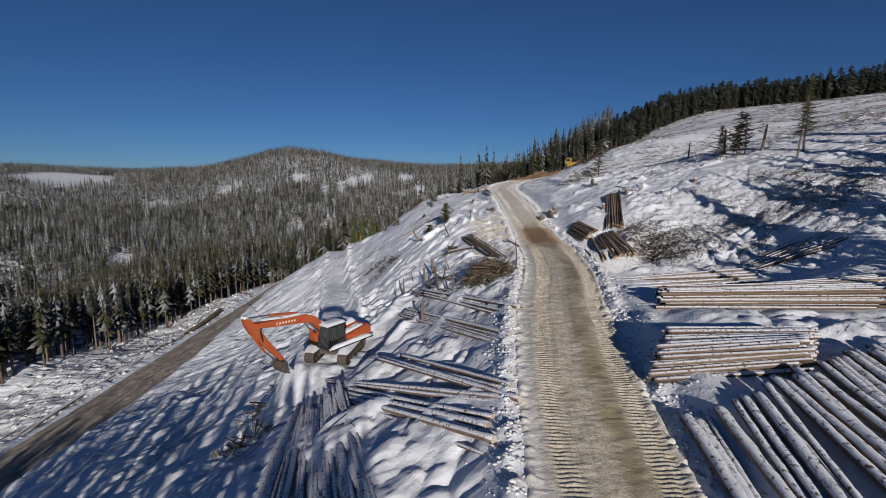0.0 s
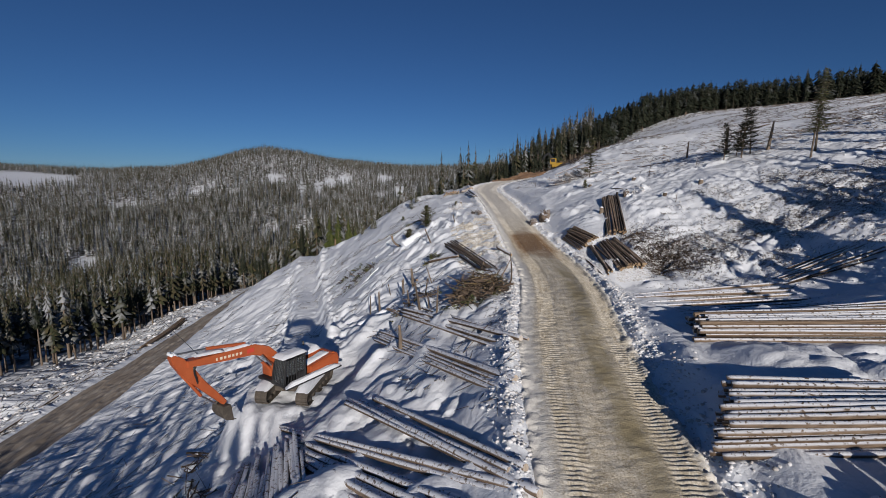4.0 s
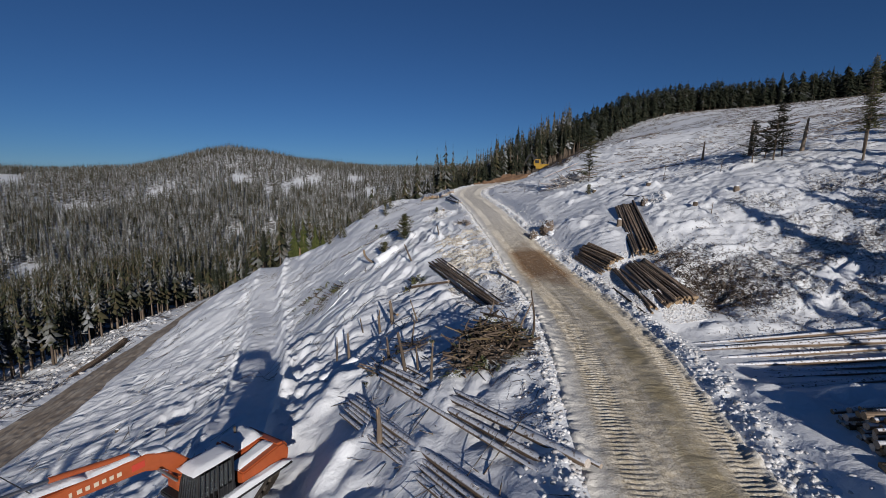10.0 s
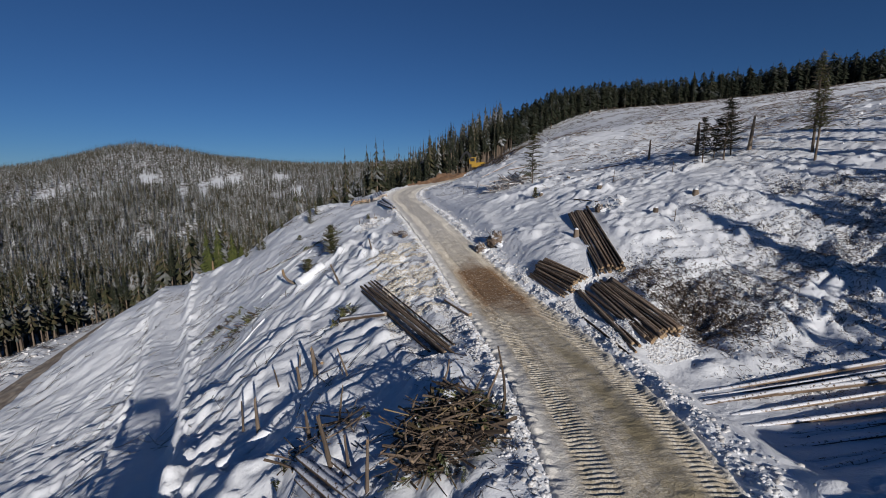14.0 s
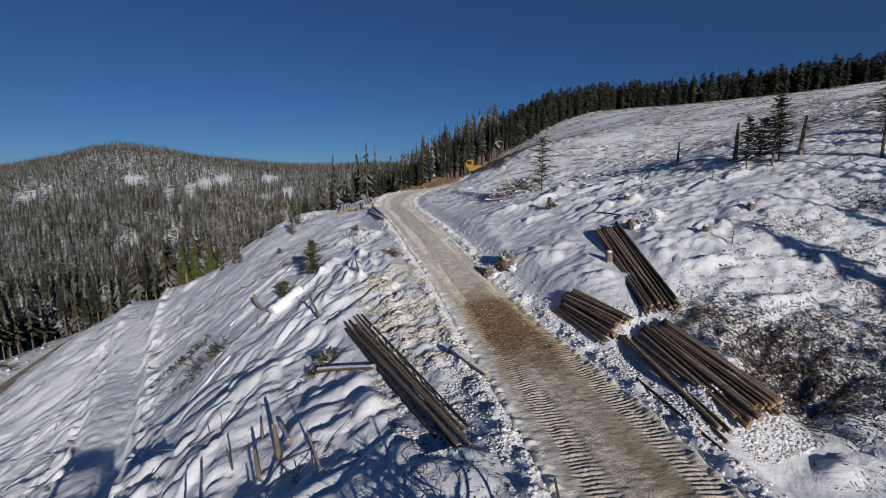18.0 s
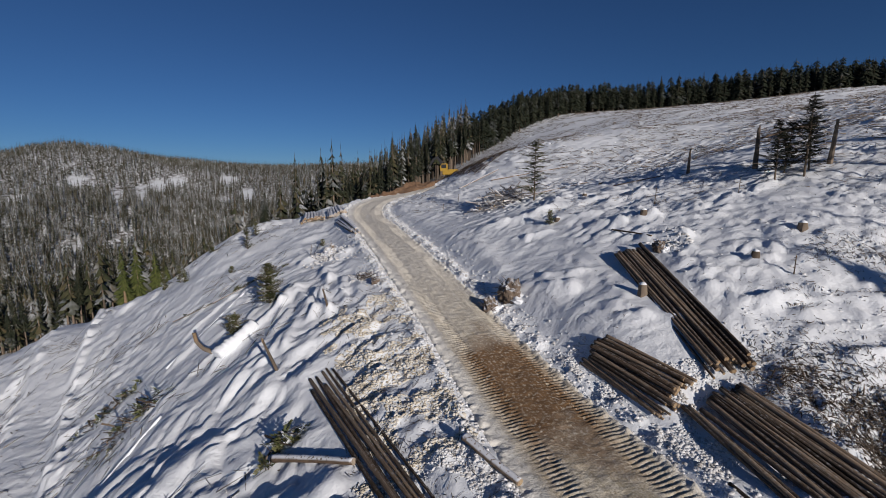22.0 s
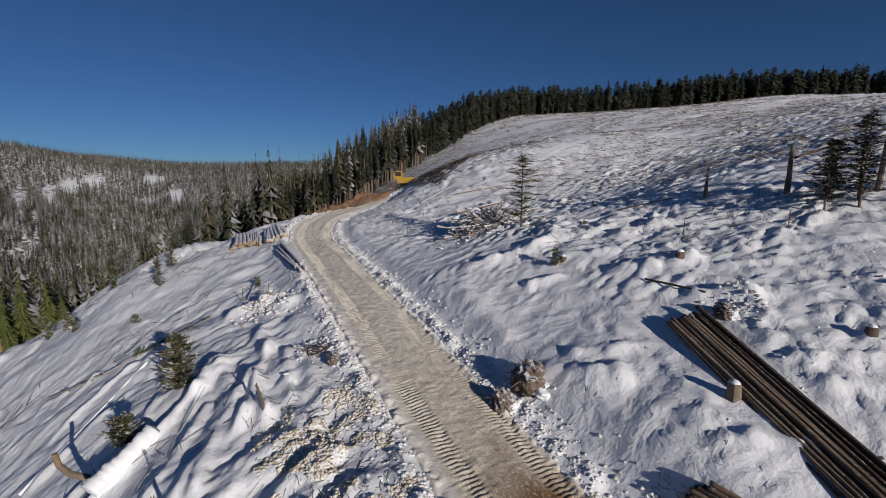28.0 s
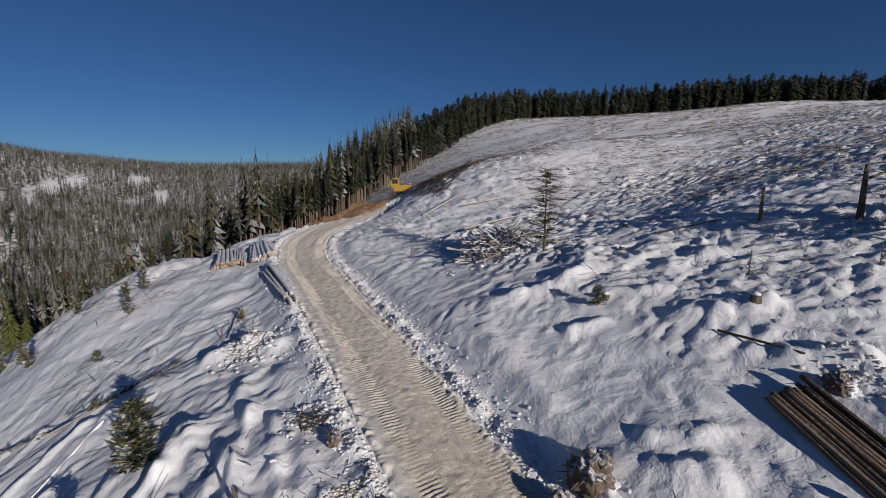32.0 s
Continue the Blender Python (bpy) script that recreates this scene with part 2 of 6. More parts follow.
def hermite(g, x):
    """Weights of the knots g for a smooth curve at x."""
    x, n = np.clip(x, g[0], g[-1]), len(g)
    d = np.zeros((n, n))
    for i in range(n):
        if i in (0, n - 1):
            j = min(i, n - 2)
            d[i, j], d[i, j + 1] = -1 / (g[j + 1] - g[j]), 1 / (g[j + 1] - g[j])
        else:
            h0, h1 = g[i] - g[i - 1], g[i + 1] - g[i]
            a, b = h1 / (h0 + h1) / h0, h0 / (h0 + h1) / h1
            d[i, i - 1], d[i, i], d[i, i + 1] = -a, a - b, b
    k = np.clip(np.searchsorted(g, x, side="right") - 1, 0, n - 2)
    h = g[k + 1] - g[k]
    u = (x - g[k]) / h
    w, rows = np.zeros((len(x), n)), np.arange(len(x))
    w[rows, k] += 2 * u**3 - 3 * u**2 + 1
    w[rows, k + 1] += 3 * u**2 - 2 * u**3
    return w + ((u**3 - 2 * u**2 + u) * h)[:, None] * d[k] + ((u**3 - u**2) * h)[:, None] * d[k + 1]


_s = np.r_[0, np.cumsum(np.hypot(*np.diff(ROAD[:, :2], axis=0).T))]
ROAD_S = np.arange(0, _s[-1], 0.5)
_w = hermite(_s, ROAD_S)
ROAD_LINE = np.stack([_w @ ROAD[:, 1], _w @ ROAD[:, 0], _w @ ROAD[:, 2]], -1)
# Far ridge line: bearing in degrees, height.
RIDGE_BEARING = np.array([-180, -90, -55, -44, -33, -28, -25, -21, -18.5, -15, -11, -6, 0, 8, 20, 30])
RIDGE_HEIGHT = np.array([0, 25, 30, 30, 28, 32, 46, 66, 73, 68, 55, 44, 42, 42, 40, 40.0])
# Openings in the far forest: bearing and distance from the origin, half widths across and along.
OPENINGS = ((-17.6, 700, 14, 26), (-14.7, 630, 6, 48), (-12.7, 665, 6, 60), (-11.4, 720, 9, 46), (-9.6, 755, 15, 32), (-4.8, 790, 15, 30), (-2.9, 690, 9, 42), (-5.4, 665, 16, 22), (-32.2, 650, 14, 26), (-40, 890, 60, 120), (-36.2, 900, 26, 24), (-33.2, 640, 12, 30), (-36.2, 415, 9, 22), (-45, 322, 26, 40), (-26, 712, 10, 24), (-21.8, 652, 9, 22), (-18.5, 470, 10, 16), (-35, 800, 8, 14), (-29.5, 560, 5, 26), (-34, 520, 6, 16))


def road_offset(x, y):
    """Signed distance from the road's middle line (right is positive) and the road's height there."""
    off, z = np.full(len(x), 99.0), np.zeros(len(x))
    near = np.where((x > -6) & (x < 40) & (y < 120))[0]
    for a in range(0, len(near), 20000):
        i = near[a:a + 20000]
        d2 = (x[i, None] - ROAD_LINE[None, :, 0]) ** 2 + (y[i, None] - ROAD_LINE[None, :, 1]) ** 2
        k = np.clip(d2.argmin(1), 1, len(ROAD_LINE) - 2)
        t = ROAD_LINE[k + 1] - ROAD_LINE[k - 1]
        t = t / np.hypot(t[:, 0], t[:, 1])[:, None]
        dx, dy = x[i] - ROAD_LINE[k, 0], y[i] - ROAD_LINE[k, 1]
        along = dx * t[:, 0] + dy * t[:, 1]
        end = (d2.argmin(1) == len(ROAD_LINE) - 1) & (along > 0.5)
        off[i] = np.where(end, 99, dx * t[:, 1] - dy * t[:, 0])
        z[i] = ROAD_LINE[k, 2] + along * t[:, 2]
    return off, z


def road_half(y):
    """Half the width of the ridge road, which narrows up the hill."""
    return ROAD_HALF - 0.45 * step(43, 57, y)


def plain_land(x, y):
    """The land without snow drifts or roads."""
    z = np.zeros(len(x))
    for a in range(0, len(x), 50000):
        i = slice(a, a + 50000)
        z[i] = np.einsum("pi,pj,ij->p", hermite(LAND_Y, y[i]), hermite(LAND_X, x[i]), LAND_Z)
    out = np.hypot(np.maximum(np.maximum(LAND_X[0] - x, x - LAND_X[-1]), 0), np.maximum(np.maximum(LAND_Y[0] - y, y - LAND_Y[-1]), 0))
    bearing, r = np.degrees(np.arctan2(x, y)), np.hypot(x, y)
    top = np.interp(bearing, RIDGE_BEARING, RIDGE_HEIGHT)
    floor = -58 + 6 * value_noise(x / 90, y / 90, 3)
    hill = floor + (top - floor) * step(240, 1050, r) + 7 * step(300, 600, r) * value_noise(x / 140, y / 140, 5) - 0.02 * np.maximum(r - 1150, 0)
    side = step(34, 16, bearing) * step(-175, -120, bearing)
    far = z * (1 - side) + hill * side
    w = step(0, 150, out)
    return z * (1 - w) + far * w


def land(x, y):
    """The snow surface as it lies, with drifts, buried slash and the beds of the two roads."""
    x, y = np.atleast_1d(np.asarray(x, float)), np.atleast_1d(np.asarray(y, float))
    z = plain_land(x, y)
    bench = step(LOW_ROAD_HALF + 5.0, LOW_ROAD_HALF + 0.3, np.abs(x - LOW_ROAD_X)) * step(175, 150, y)
    z = z * (1 - bench) + LOW_ROAD_Z * bench - 0.4 * bench * step(LOW_ROAD_HALF + 0.5, LOW_ROAD_HALF - 1.0, np.abs(x - LOW_ROAD_X))
    off, rz = road_offset(x, y)
    d = np.abs(off)
    # snow-covered slash: lumps and ridges that run down the slope on the left, smooth wind-packed snow on the right bank
    left, cut = step(1, -4, off) * (off < 90) + (off > 90) * (x < 5), step(420, 220, np.hypot(x, y))
    wx, wy = x + 0.7 * value_noise(x / 2.1, y / 2.1, 111), y + 0.7 * value_noise(x / 2.1, y / 2.1, 112)
    wu, wv = wx * 0.78 + wy * 0.62, -wx * 0.62 + wy * 0.78
    pillow = lambda n: np.sqrt(np.abs(n))
    lump = 0.9 * pillow(value_noise(wx / 2.5, wy / 2.2, 11)) + 0.95 * pillow(value_noise(wx / 1.2, wy / 1.1, 12)) + 0.95 * value_noise(x / 4.3, y / 3.6, 13) + 0.5 * value_noise(x / 2.2, y / 1.9, 113) - 0.95
    fine = 0.9 * pillow(value_noise(wx / 0.8, wy / 0.75, 14)) + 0.35 * value_noise(wx / 0.6, wy / 0.5, 15) + 0.5 * pillow(value_noise(wx / 0.45, wy / 0.42, 114)) - 0.6
    # wind crust: curved shelves with a gentle back and a sharp lip
    q = 2.2 * value_noise(wx / 2.6, wy / 2.2, 115) + 0.9 * value_noise(wx / 0.9, wy / 0.8, 116)
    q = q - np.floor(q)
    shelf = np.where(q < 0.86, q / 0.86, (1 - q) / 0.14) * step(-0.3, 0.4, value_noise(x / 3.1, y / 3.1, 117))
    q = 1.7 * value_noise(wx / 1.15, wy / 0.9, 132) + 0.6 * value_noise(wx / 0.5, wy / 0.42, 133)
    q = q - np.floor(q)
    ledge = np.where(q < 0.82, q / 0.82, (1 - q) / 0.18) * step(-0.35, 0.3, value_noise(x / 2.3, y / 2.6, 134))
    # long low wind drifts across the right-hand hillside
    du, dv = x * -0.77 + y * 0.64, x * 0.64 + y * 0.77
    drift = 1 - np.abs(value_noise(du / 4.6 + 0.3 * value_noise(x / 3, y / 3, 136), dv / 1.15, 135)) * 2 + 0.5 * (1 - 2 * np.abs(value_noise(du / 2.1, dv / 0.55, 137)))
    smooth = step(11.5, 13.5, x) * step(24, 20, x) * step(50, 54, y) * step(84, 78, y)
    upper = step(14, 22, x) * step(44, 54, y)
    trail = np.abs(x - np.interp(y, TRAIL_Y, TRAIL_X)) + 9 * ((y < 36) | (y > 122))
    packed = 1 - 0.8 * step(2.4, 1.4, trail)
    patch = left + (1 - left) * (0.5 + 0.6 * step(-0.25, 0.4, value_noise(x / 4.2, y / 3.3, 118)))
    rough = (0.34 + 0.06 * left) * patch * (1 - 0.7 * smooth) * packed
    # wind-packed hollow beside the log decks
    hollow = 1 - 0.8 * step(13.5, 11.5, x) * step(8.0, 8.6, x) * step(17, 19, y) * step(31, 28, y)
    # smooth drifted snow on the upper slope, with few bold forms
    calm = 1 - 0.62 * left * step(57, 64, y) * step(-16, -11, x) * step(100, 92, y)
    bed = np.ones(len(x))
    for ax, ay, bx, by, wide in LOG_BEDS:
        q = np.clip(((x - ax) * (bx - ax) + (y - ay) * (by - ay)) / ((bx - ax) ** 2 + (by - ay) ** 2), 0, 1)
        bed = np.minimum(bed, 0.15 + 0.85 * step(wide, wide + 1.0, np.hypot(x - ax - q * (bx - ax), y - ay - q * (by - ay))))
    hollow = hollow * bed
    rough, packed = rough * hollow * calm * (1 - 0.68 * step(13, 18, x) * step(42, 48, y)), packed * hollow * (0.35 + 0.65 * calm)
    ease = step(LOW_ROAD_HALF - 0.2, LOW_ROAD_HALF + 2.5, np.abs(x - LOW_ROAD_X))
    z = z + cut * ease * step(2.2, 5.0, d) * (rough * lump + packed * ((0.12 - 0.02 * left + 0.15 * upper - 0.09 * smooth) * patch * fine + (0.09 - 0.03 * left + 0.04 * upper) * shelf + (0.10 * (1 - 0.55 * smooth) - 0.02 * upper) * ledge + 0.075 * step(13, 19, x) * step(42, 48, y) * (1 - 0.6 * smooth) * drift))
    # broken crust: angular plates and blocks where slash lies under thin snow
    blocky = step(-0.15, 0.35, value_noise(x / 5.5, y / 4.5, 128)) * (1 - 0.75 * smooth) * hollow * (0.4 + 0.6 * calm)
    plates = step(0.05, 0.22, value_noise(wx / 0.75, wy / 0.55, 129)) * 0.6 + step(0.1, 0.3, value_noise(wu / 0.42, wv / 0.62, 130)) * 0.4
    z = z + cut * ease * step(2.6, 4.6, d) * blocky * (0.14 - 0.06 * upper) * plates
    # hollow north of the log decks, behind a snow crest
    z = z - 1.15 * step(12.2, 14.6, x) * step(34, 26, x) * step(25.0, 33.0, y) * (step(40.6, 36.2, y) * step(19.5, 16.5, x) + step(48.0, 37.0, y) * step(16.5, 19.5, x)) - 0.6 * np.exp(-((x - 19.6) / 2.2) ** 2 - ((y - 40.0) / 2.6) ** 2)
    z = z + 0.28 * step(13.2, 15.5, x) * step(31, 25, x) * np.exp(-((y - 27.9) / 1.1) ** 2) * (1 + 0.5 * value_noise(x / 1.3, y / 1.0, 131))
    z = z - 0.5 * step(2.2, 1.0, np.hypot(x - 15.7, (y - 43.4) * 0.7))
    # the bank above the log rows flattens out into a bench
    z = z + step(13, 16, x) * step(36, 28, x) * (0.5 * np.exp(-((y - 49.5) / 4.0) ** 2) - 0.4 * np.exp(-((y - 61.0) / 4.5) ** 2))
    # churned apron of rubble and machine ruts beside the muddy stretch
    apron = step(2.6, 5.2, x + 0.8 * value_noise(x / 1.4, y / 1.1, 141)) * step(2.3, 2.9, d) * step(45.0, 48.5, y) * step(60.5, 57.0, y) * step(9.0, 7.0, x)
    rut = np.abs(((y - 0.35 * x + 0.7 * value_noise(x / 2.6, y / 1.6, 142)) / 0.62) % 1 - 0.5) * 2
    z = z + apron * (0.10 * step(0.25, 0.75, rut) * (0.5 + 0.7 * value_noise(x / 0.8, y / 0.5, 143)) + 0.06 * value_noise(x / 0.3, y / 0.26, 144))
    # level pad under the excavator, and the old machine trail down the slope
    pad = step(5.2, 2.6, np.hypot(x + 8.4, y - 33.0))
    z = z * (1 - pad) + (1.6 + 0.14 * value_noise(x / 1.1, y / 1.1, 18) + 0.08 * value_noise(x / 0.45, y / 0.45, 127)) * pad
    on = np.where(trail < 3.2)[0]
    if len(on):
        w = 0.85 * step(2.9, 1.2, trail[on] + 0.5 * value_noise(x[on] / 1.6, y[on] / 1.6, 126))
        flat = plain_land(np.interp(y[on], TRAIL_Y, TRAIL_X), y[on]) - 0.12
        z[on] = z[on] * (1 - w) + flat * w
    z = z + 0.30 * np.exp(-((trail - 2.5) / 0.55) ** 2) * (1 + 0.9 * value_noise(x / 0.9, y / 0.8, 124)) + 0.26 * plates * np.exp(-((trail - 3.3) / 1.2) ** 2) + 0.05 * np.exp(-(trail / 0.35) ** 2) * (1 + value_noise(x / 0.6, y / 0.7, 125)) - 0.10 * step(0.6, 0.1, np.abs(trail - 1.0)) * value_noise(x / 0.6, y / 0.6, 19)
    # snow ridges over buried stems
    for ax, ay, bx, by, high, wide in SLOPE_RIDGES + BANK_RIDGES:
        q = np.clip(((x - ax) * (bx - ax) + (y - ay) * (by - ay)) / ((bx - ax) ** 2 + (by - ay) ** 2), 0, 1)
        away = np.hypot(x - ax - q * (bx - ax), y - ay - q * (by - ay)) + 0.12 * value_noise(x / 0.7, y / 0.7, 119)
        z = z + high * (0.75 + 0.5 * value_noise(x / 1.1, y / 1.1, 120)) * np.exp(-(away / wide) ** 2)
    churn = step(2.8, 4.2, x) * step(9.0, 7.6, x) * step(42, 46, y) * step(61, 57, y)
    z = z + churn * (0.07 * np.abs(((y + 0.25 * x + 0.4 * value_noise(x / 1.4, y / 1.4, 122)) / 0.8) % 1 - 0.5) * 2 + 0.10 * value_noise(x / 0.5, y / 0.4, 123))
    # bed and berm of the ridge road
    half = road_half(y)
    bank = (off > 0) * step(13, 17, y) * step(35, 31, y)
    z = z + 0.06 * bank * np.exp(-((off - 3.9) / 0.8) ** 2) * (1 + 0.6 * value_noise(x / 1.0, y / 1.0, 121))
    bed = step(half + 2.6 - 0.7 * bank, half + 0.15, d)
    z = z * (1 - bed) + (rz - 0.10) * bed
    berm = np.exp(-((d - half - 0.55) / 0.38) ** 2)
    z = z + berm * (0.20 + 0.16 * value_noise(x / 0.7, y / 0.7, 16) + 0.10 * value_noise(x / 0.3, y / 0.3, 17))
    return z - 0.18 * step(half + 0.05, half - 0.25, d)


def gz(x, y):
    return float(land([x], [y])[0])


# ---- materials ----
def snow_material():
    """Wind-packed old snow: fine grain, curved crust lips, and needle litter showing through under the forest."""
    m = material("snow", [(0.0, (0.66, 0.68, 0.73)), (0.45, (0.78, 0.80, 0.83)), (1.0, (0.85, 0.86, 0.87))], scale=0.6, detail=10.0, rough=0.7, bump=0.16, bump_scale=1.4, bump_dist=0.2, stretch=(1.0, 0.7, 1.0), bump_detail=12.0)
    n, l = m.node_tree.nodes, m.node_tree.links
    p = n["Principled BSDF"]
    soft = p.inputs["Normal"].links[0].from_socket
    tc, crust, mul, fr, lip = n.new("ShaderNodeTexCoord"), n.new("ShaderNodeTexNoise"), n.new("ShaderNodeMath"), n.new("ShaderNodeMath"), n.new("ShaderNodeBump")
    l.new(tc.outputs["Object"], crust.inputs["Vector"])
    crust.inputs["Scale"].default_value, crust.inputs["Detail"].default_value, crust.inputs["Distortion"].default_value = 0.7, 5.0, 0.5
    mul.operation, fr.operation = "MULTIPLY", "FRACT"
    mul.inputs[1].default_value = 17.0
    l.new(crust.outputs["Fac"], mul.inputs[0])
    l.new(mul.outputs[0], fr.inputs[0])
    l.new(fr.outputs[0], lip.inputs["Height"])
    lip.inputs["Strength"].default_value, lip.inputs["Distance"].default_value = 0.36, 0.045
    l.new(soft, lip.inputs["Normal"])
    crumb, grit = n.new("ShaderNodeTexNoise"), n.new("ShaderNodeBump")
    l.new(tc.outputs["Object"], crumb.inputs["Vector"])
    crumb.inputs["Scale"].default_value, crumb.inputs["Detail"].default_value, crumb.inputs["Roughness"].default_value = 7.0, 6.0, 0.65
    l.new(crumb.outputs["Fac"], grit.inputs["Height"])
    grit.inputs["Strength"].default_value, grit.inputs["Distance"].default_value = 0.45, 0.06
    l.new(lip.outputs[0], grit.inputs["Normal"])
    l.new(grit.outputs[0], p.inputs["Normal"])
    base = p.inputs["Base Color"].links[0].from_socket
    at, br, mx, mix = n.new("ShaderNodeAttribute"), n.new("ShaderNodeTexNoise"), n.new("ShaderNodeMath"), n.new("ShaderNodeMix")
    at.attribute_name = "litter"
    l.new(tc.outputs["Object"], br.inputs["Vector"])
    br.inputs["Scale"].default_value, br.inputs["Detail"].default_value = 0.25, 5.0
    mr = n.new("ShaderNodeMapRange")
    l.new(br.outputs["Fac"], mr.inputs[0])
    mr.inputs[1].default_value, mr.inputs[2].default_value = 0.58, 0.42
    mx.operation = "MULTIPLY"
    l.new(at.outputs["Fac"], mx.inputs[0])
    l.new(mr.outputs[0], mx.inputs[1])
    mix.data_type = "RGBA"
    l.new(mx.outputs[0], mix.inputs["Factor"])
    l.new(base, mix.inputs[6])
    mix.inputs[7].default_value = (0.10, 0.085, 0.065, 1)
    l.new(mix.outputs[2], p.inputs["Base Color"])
    return m


SNOW = snow_material()


def road_material():
    """Packed snow and gravel: tan wheel lanes, pale crawler bands and edges, one stretch of brown mud."""
    m = material("packed_gravel_snow", [(0.0, (0.30, 0.24, 0.15)), (0.42, (0.54, 0.47, 0.35)), (0.58, (0.67, 0.60, 0.48)), (1.0, (0.82, 0.78, 0.69))], scale=3.2, detail=12, rough=0.8, bump=0.8, bump_scale=16, bump_dist=0.05, bump_detail=12)
    n, l = m.node_tree.nodes, m.node_tree.links
    p = n["Principled BSDF"]
    base = p.inputs["Base Color"].links[0].from_socket
    uv, sep = n.new("ShaderNodeUVMap"), n.new("ShaderNodeSeparateXYZ")
    uv.uv_map = "lane"
    l.new(uv.outputs[0], sep.inputs[0])
    mp = n.new("ShaderNodeMapping")
    l.new(uv.outputs[0], mp.inputs[0])
    mp.inputs["Scale"].default_value = (3.0, 0.22, 1)

    def calc(op, a, b):
        k = n.new("ShaderNodeMath")
        k.operation = op
        for i, q in enumerate((a, b)):
            if isinstance(q, (int, float)):
                k.inputs[i].default_value = q
            elif q is not None:
                l.new(q, k.inputs[i])
        return k.outputs[0]

    def ramp(v, lo, hi):
        k = n.new("ShaderNodeMapRange")
        l.new(v, k.inputs[0])
        k.inputs[1].default_value, k.inputs[2].default_value = lo, hi
        return k.outputs[0]

    def blend(fac, a, colour):
        k = n.new("ShaderNodeMix")
        k.data_type = "RGBA"
        l.new(fac, k.inputs["Factor"])
        l.new(a, k.inputs[6])
        k.inputs[7].default_value = (*colour, 1)
        return k.outputs[2]

    streak, grain, patch = n.new("ShaderNodeTexNoise"), n.new("ShaderNodeTexNoise"), n.new("ShaderNodeTexNoise")
    l.new(mp.outputs[0], streak.inputs["Vector"])
    streak.inputs["Scale"].default_value, streak.inputs["Detail"].default_value = 1.6, 7
    l.new(uv.outputs[0], grain.inputs["Vector"])
    grain.inputs["Scale"].default_value, grain.inputs["Detail"].default_value = 7.0, 12
    l.new(uv.outputs[0], patch.inputs["Vector"])
    patch.inputs["Scale"].default_value, patch.inputs["Detail"].default_value = 0.45, 6
    c = blend(calc("MULTIPLY", ramp(streak.outputs["Fac"], 0.45, 0.72), 0.38), base, (0.30, 0.24, 0.15))
    c = blend(calc("MULTIPLY", ramp(streak.outputs["Fac"], 0.50, 0.30), 0.45), c, (0.68, 0.64, 0.56))
    speck = n.new("ShaderNodeTexNoise")
    l.new(uv.outputs[0], speck.inputs["Vector"])
    speck.inputs["Scale"].default_value, speck.inputs["Detail"].default_value = 13.0, 3
    c = blend(calc("MULTIPLY", ramp(speck.outputs["Fac"], 0.52, 0.68), 0.6), c, (0.24, 0.195, 0.13))
    c = blend(calc("MULTIPLY", ramp(speck.outputs["Fac"], 0.46, 0.32), 0.6), c, (0.82, 0.78, 0.70))
    wobble = calc("MULTIPLY", calc("SUBTRACT", grain.outputs["Fac"], 0.5), 0.9)
    pale = calc("MAXIMUM", ramp(calc("SUBTRACT", wobble, sep.outputs[0]), 1.65, 2.2), ramp(calc("ADD", wobble, sep.outputs[0]), 2.3, 2.7))
    c = blend(calc("MULTIPLY", pale, 0.8), c, (0.80, 0.78, 0.73))
    lane = calc("SUBTRACT", 1.0, ramp(calc("ABSOLUTE", calc("SUBTRACT", calc("ADD", sep.outputs[0], calc("MULTIPLY", wobble, 0.6)), 0.85), None), 0.25, 0.8))
    lane = calc("MULTIPLY", lane, calc("SUBTRACT", 1.0, ramp(sep.outputs[1], 52, 62)))
    c = blend(calc("MULTIPLY", lane, ramp(patch.outputs["Fac"], 0.3, 0.62)), c, (0.33, 0.275, 0.165))
    far = calc("MULTIPLY", ramp(sep.outputs[1], 66, 80), 0.45)
    c = blend(far, c, (0.74, 0.72, 0.68))
    mud = calc("SUBTRACT", 1.0, ramp(calc("ADD", calc("ABSOLUTE", calc("SUBTRACT", sep.outputs[1], 65.0), None), calc("MULTIPLY", calc("SUBTRACT", patch.outputs["Fac"], 0.5), 9.0)), 2.2, 6.0))
    mud = calc("MULTIPLY", mud, calc("SUBTRACT", 1.0, ramp(calc("ABSOLUTE", calc("SUBTRACT", sep.outputs[0], 0.3), None), 1.4, 2.3)))
    c = blend(calc("MULTIPLY", mud, ramp(grain.outputs["Fac"], 0.24, 0.50)), c, (0.20, 0.115, 0.055))
    l.new(c, p.inputs["Base Color"])
    return m


ROAD_MAT = road_material()
LOW_ROAD_MAT = material("wet_gravel", [(0.0, (0.12, 0.095, 0.07)), (0.45, (0.27, 0.225, 0.18)), (0.6, (0.40, 0.35, 0.29)), (1.0, (0.62, 0.58, 0.52))], scale=0.8, rough=0.75, bump=0.6, bump_scale=12, stretch=(1.5, 0.25, 1))
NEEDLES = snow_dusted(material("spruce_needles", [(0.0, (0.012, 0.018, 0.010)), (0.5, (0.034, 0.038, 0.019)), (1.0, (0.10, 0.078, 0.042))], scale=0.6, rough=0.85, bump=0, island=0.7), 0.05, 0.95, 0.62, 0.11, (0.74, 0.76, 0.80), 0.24)
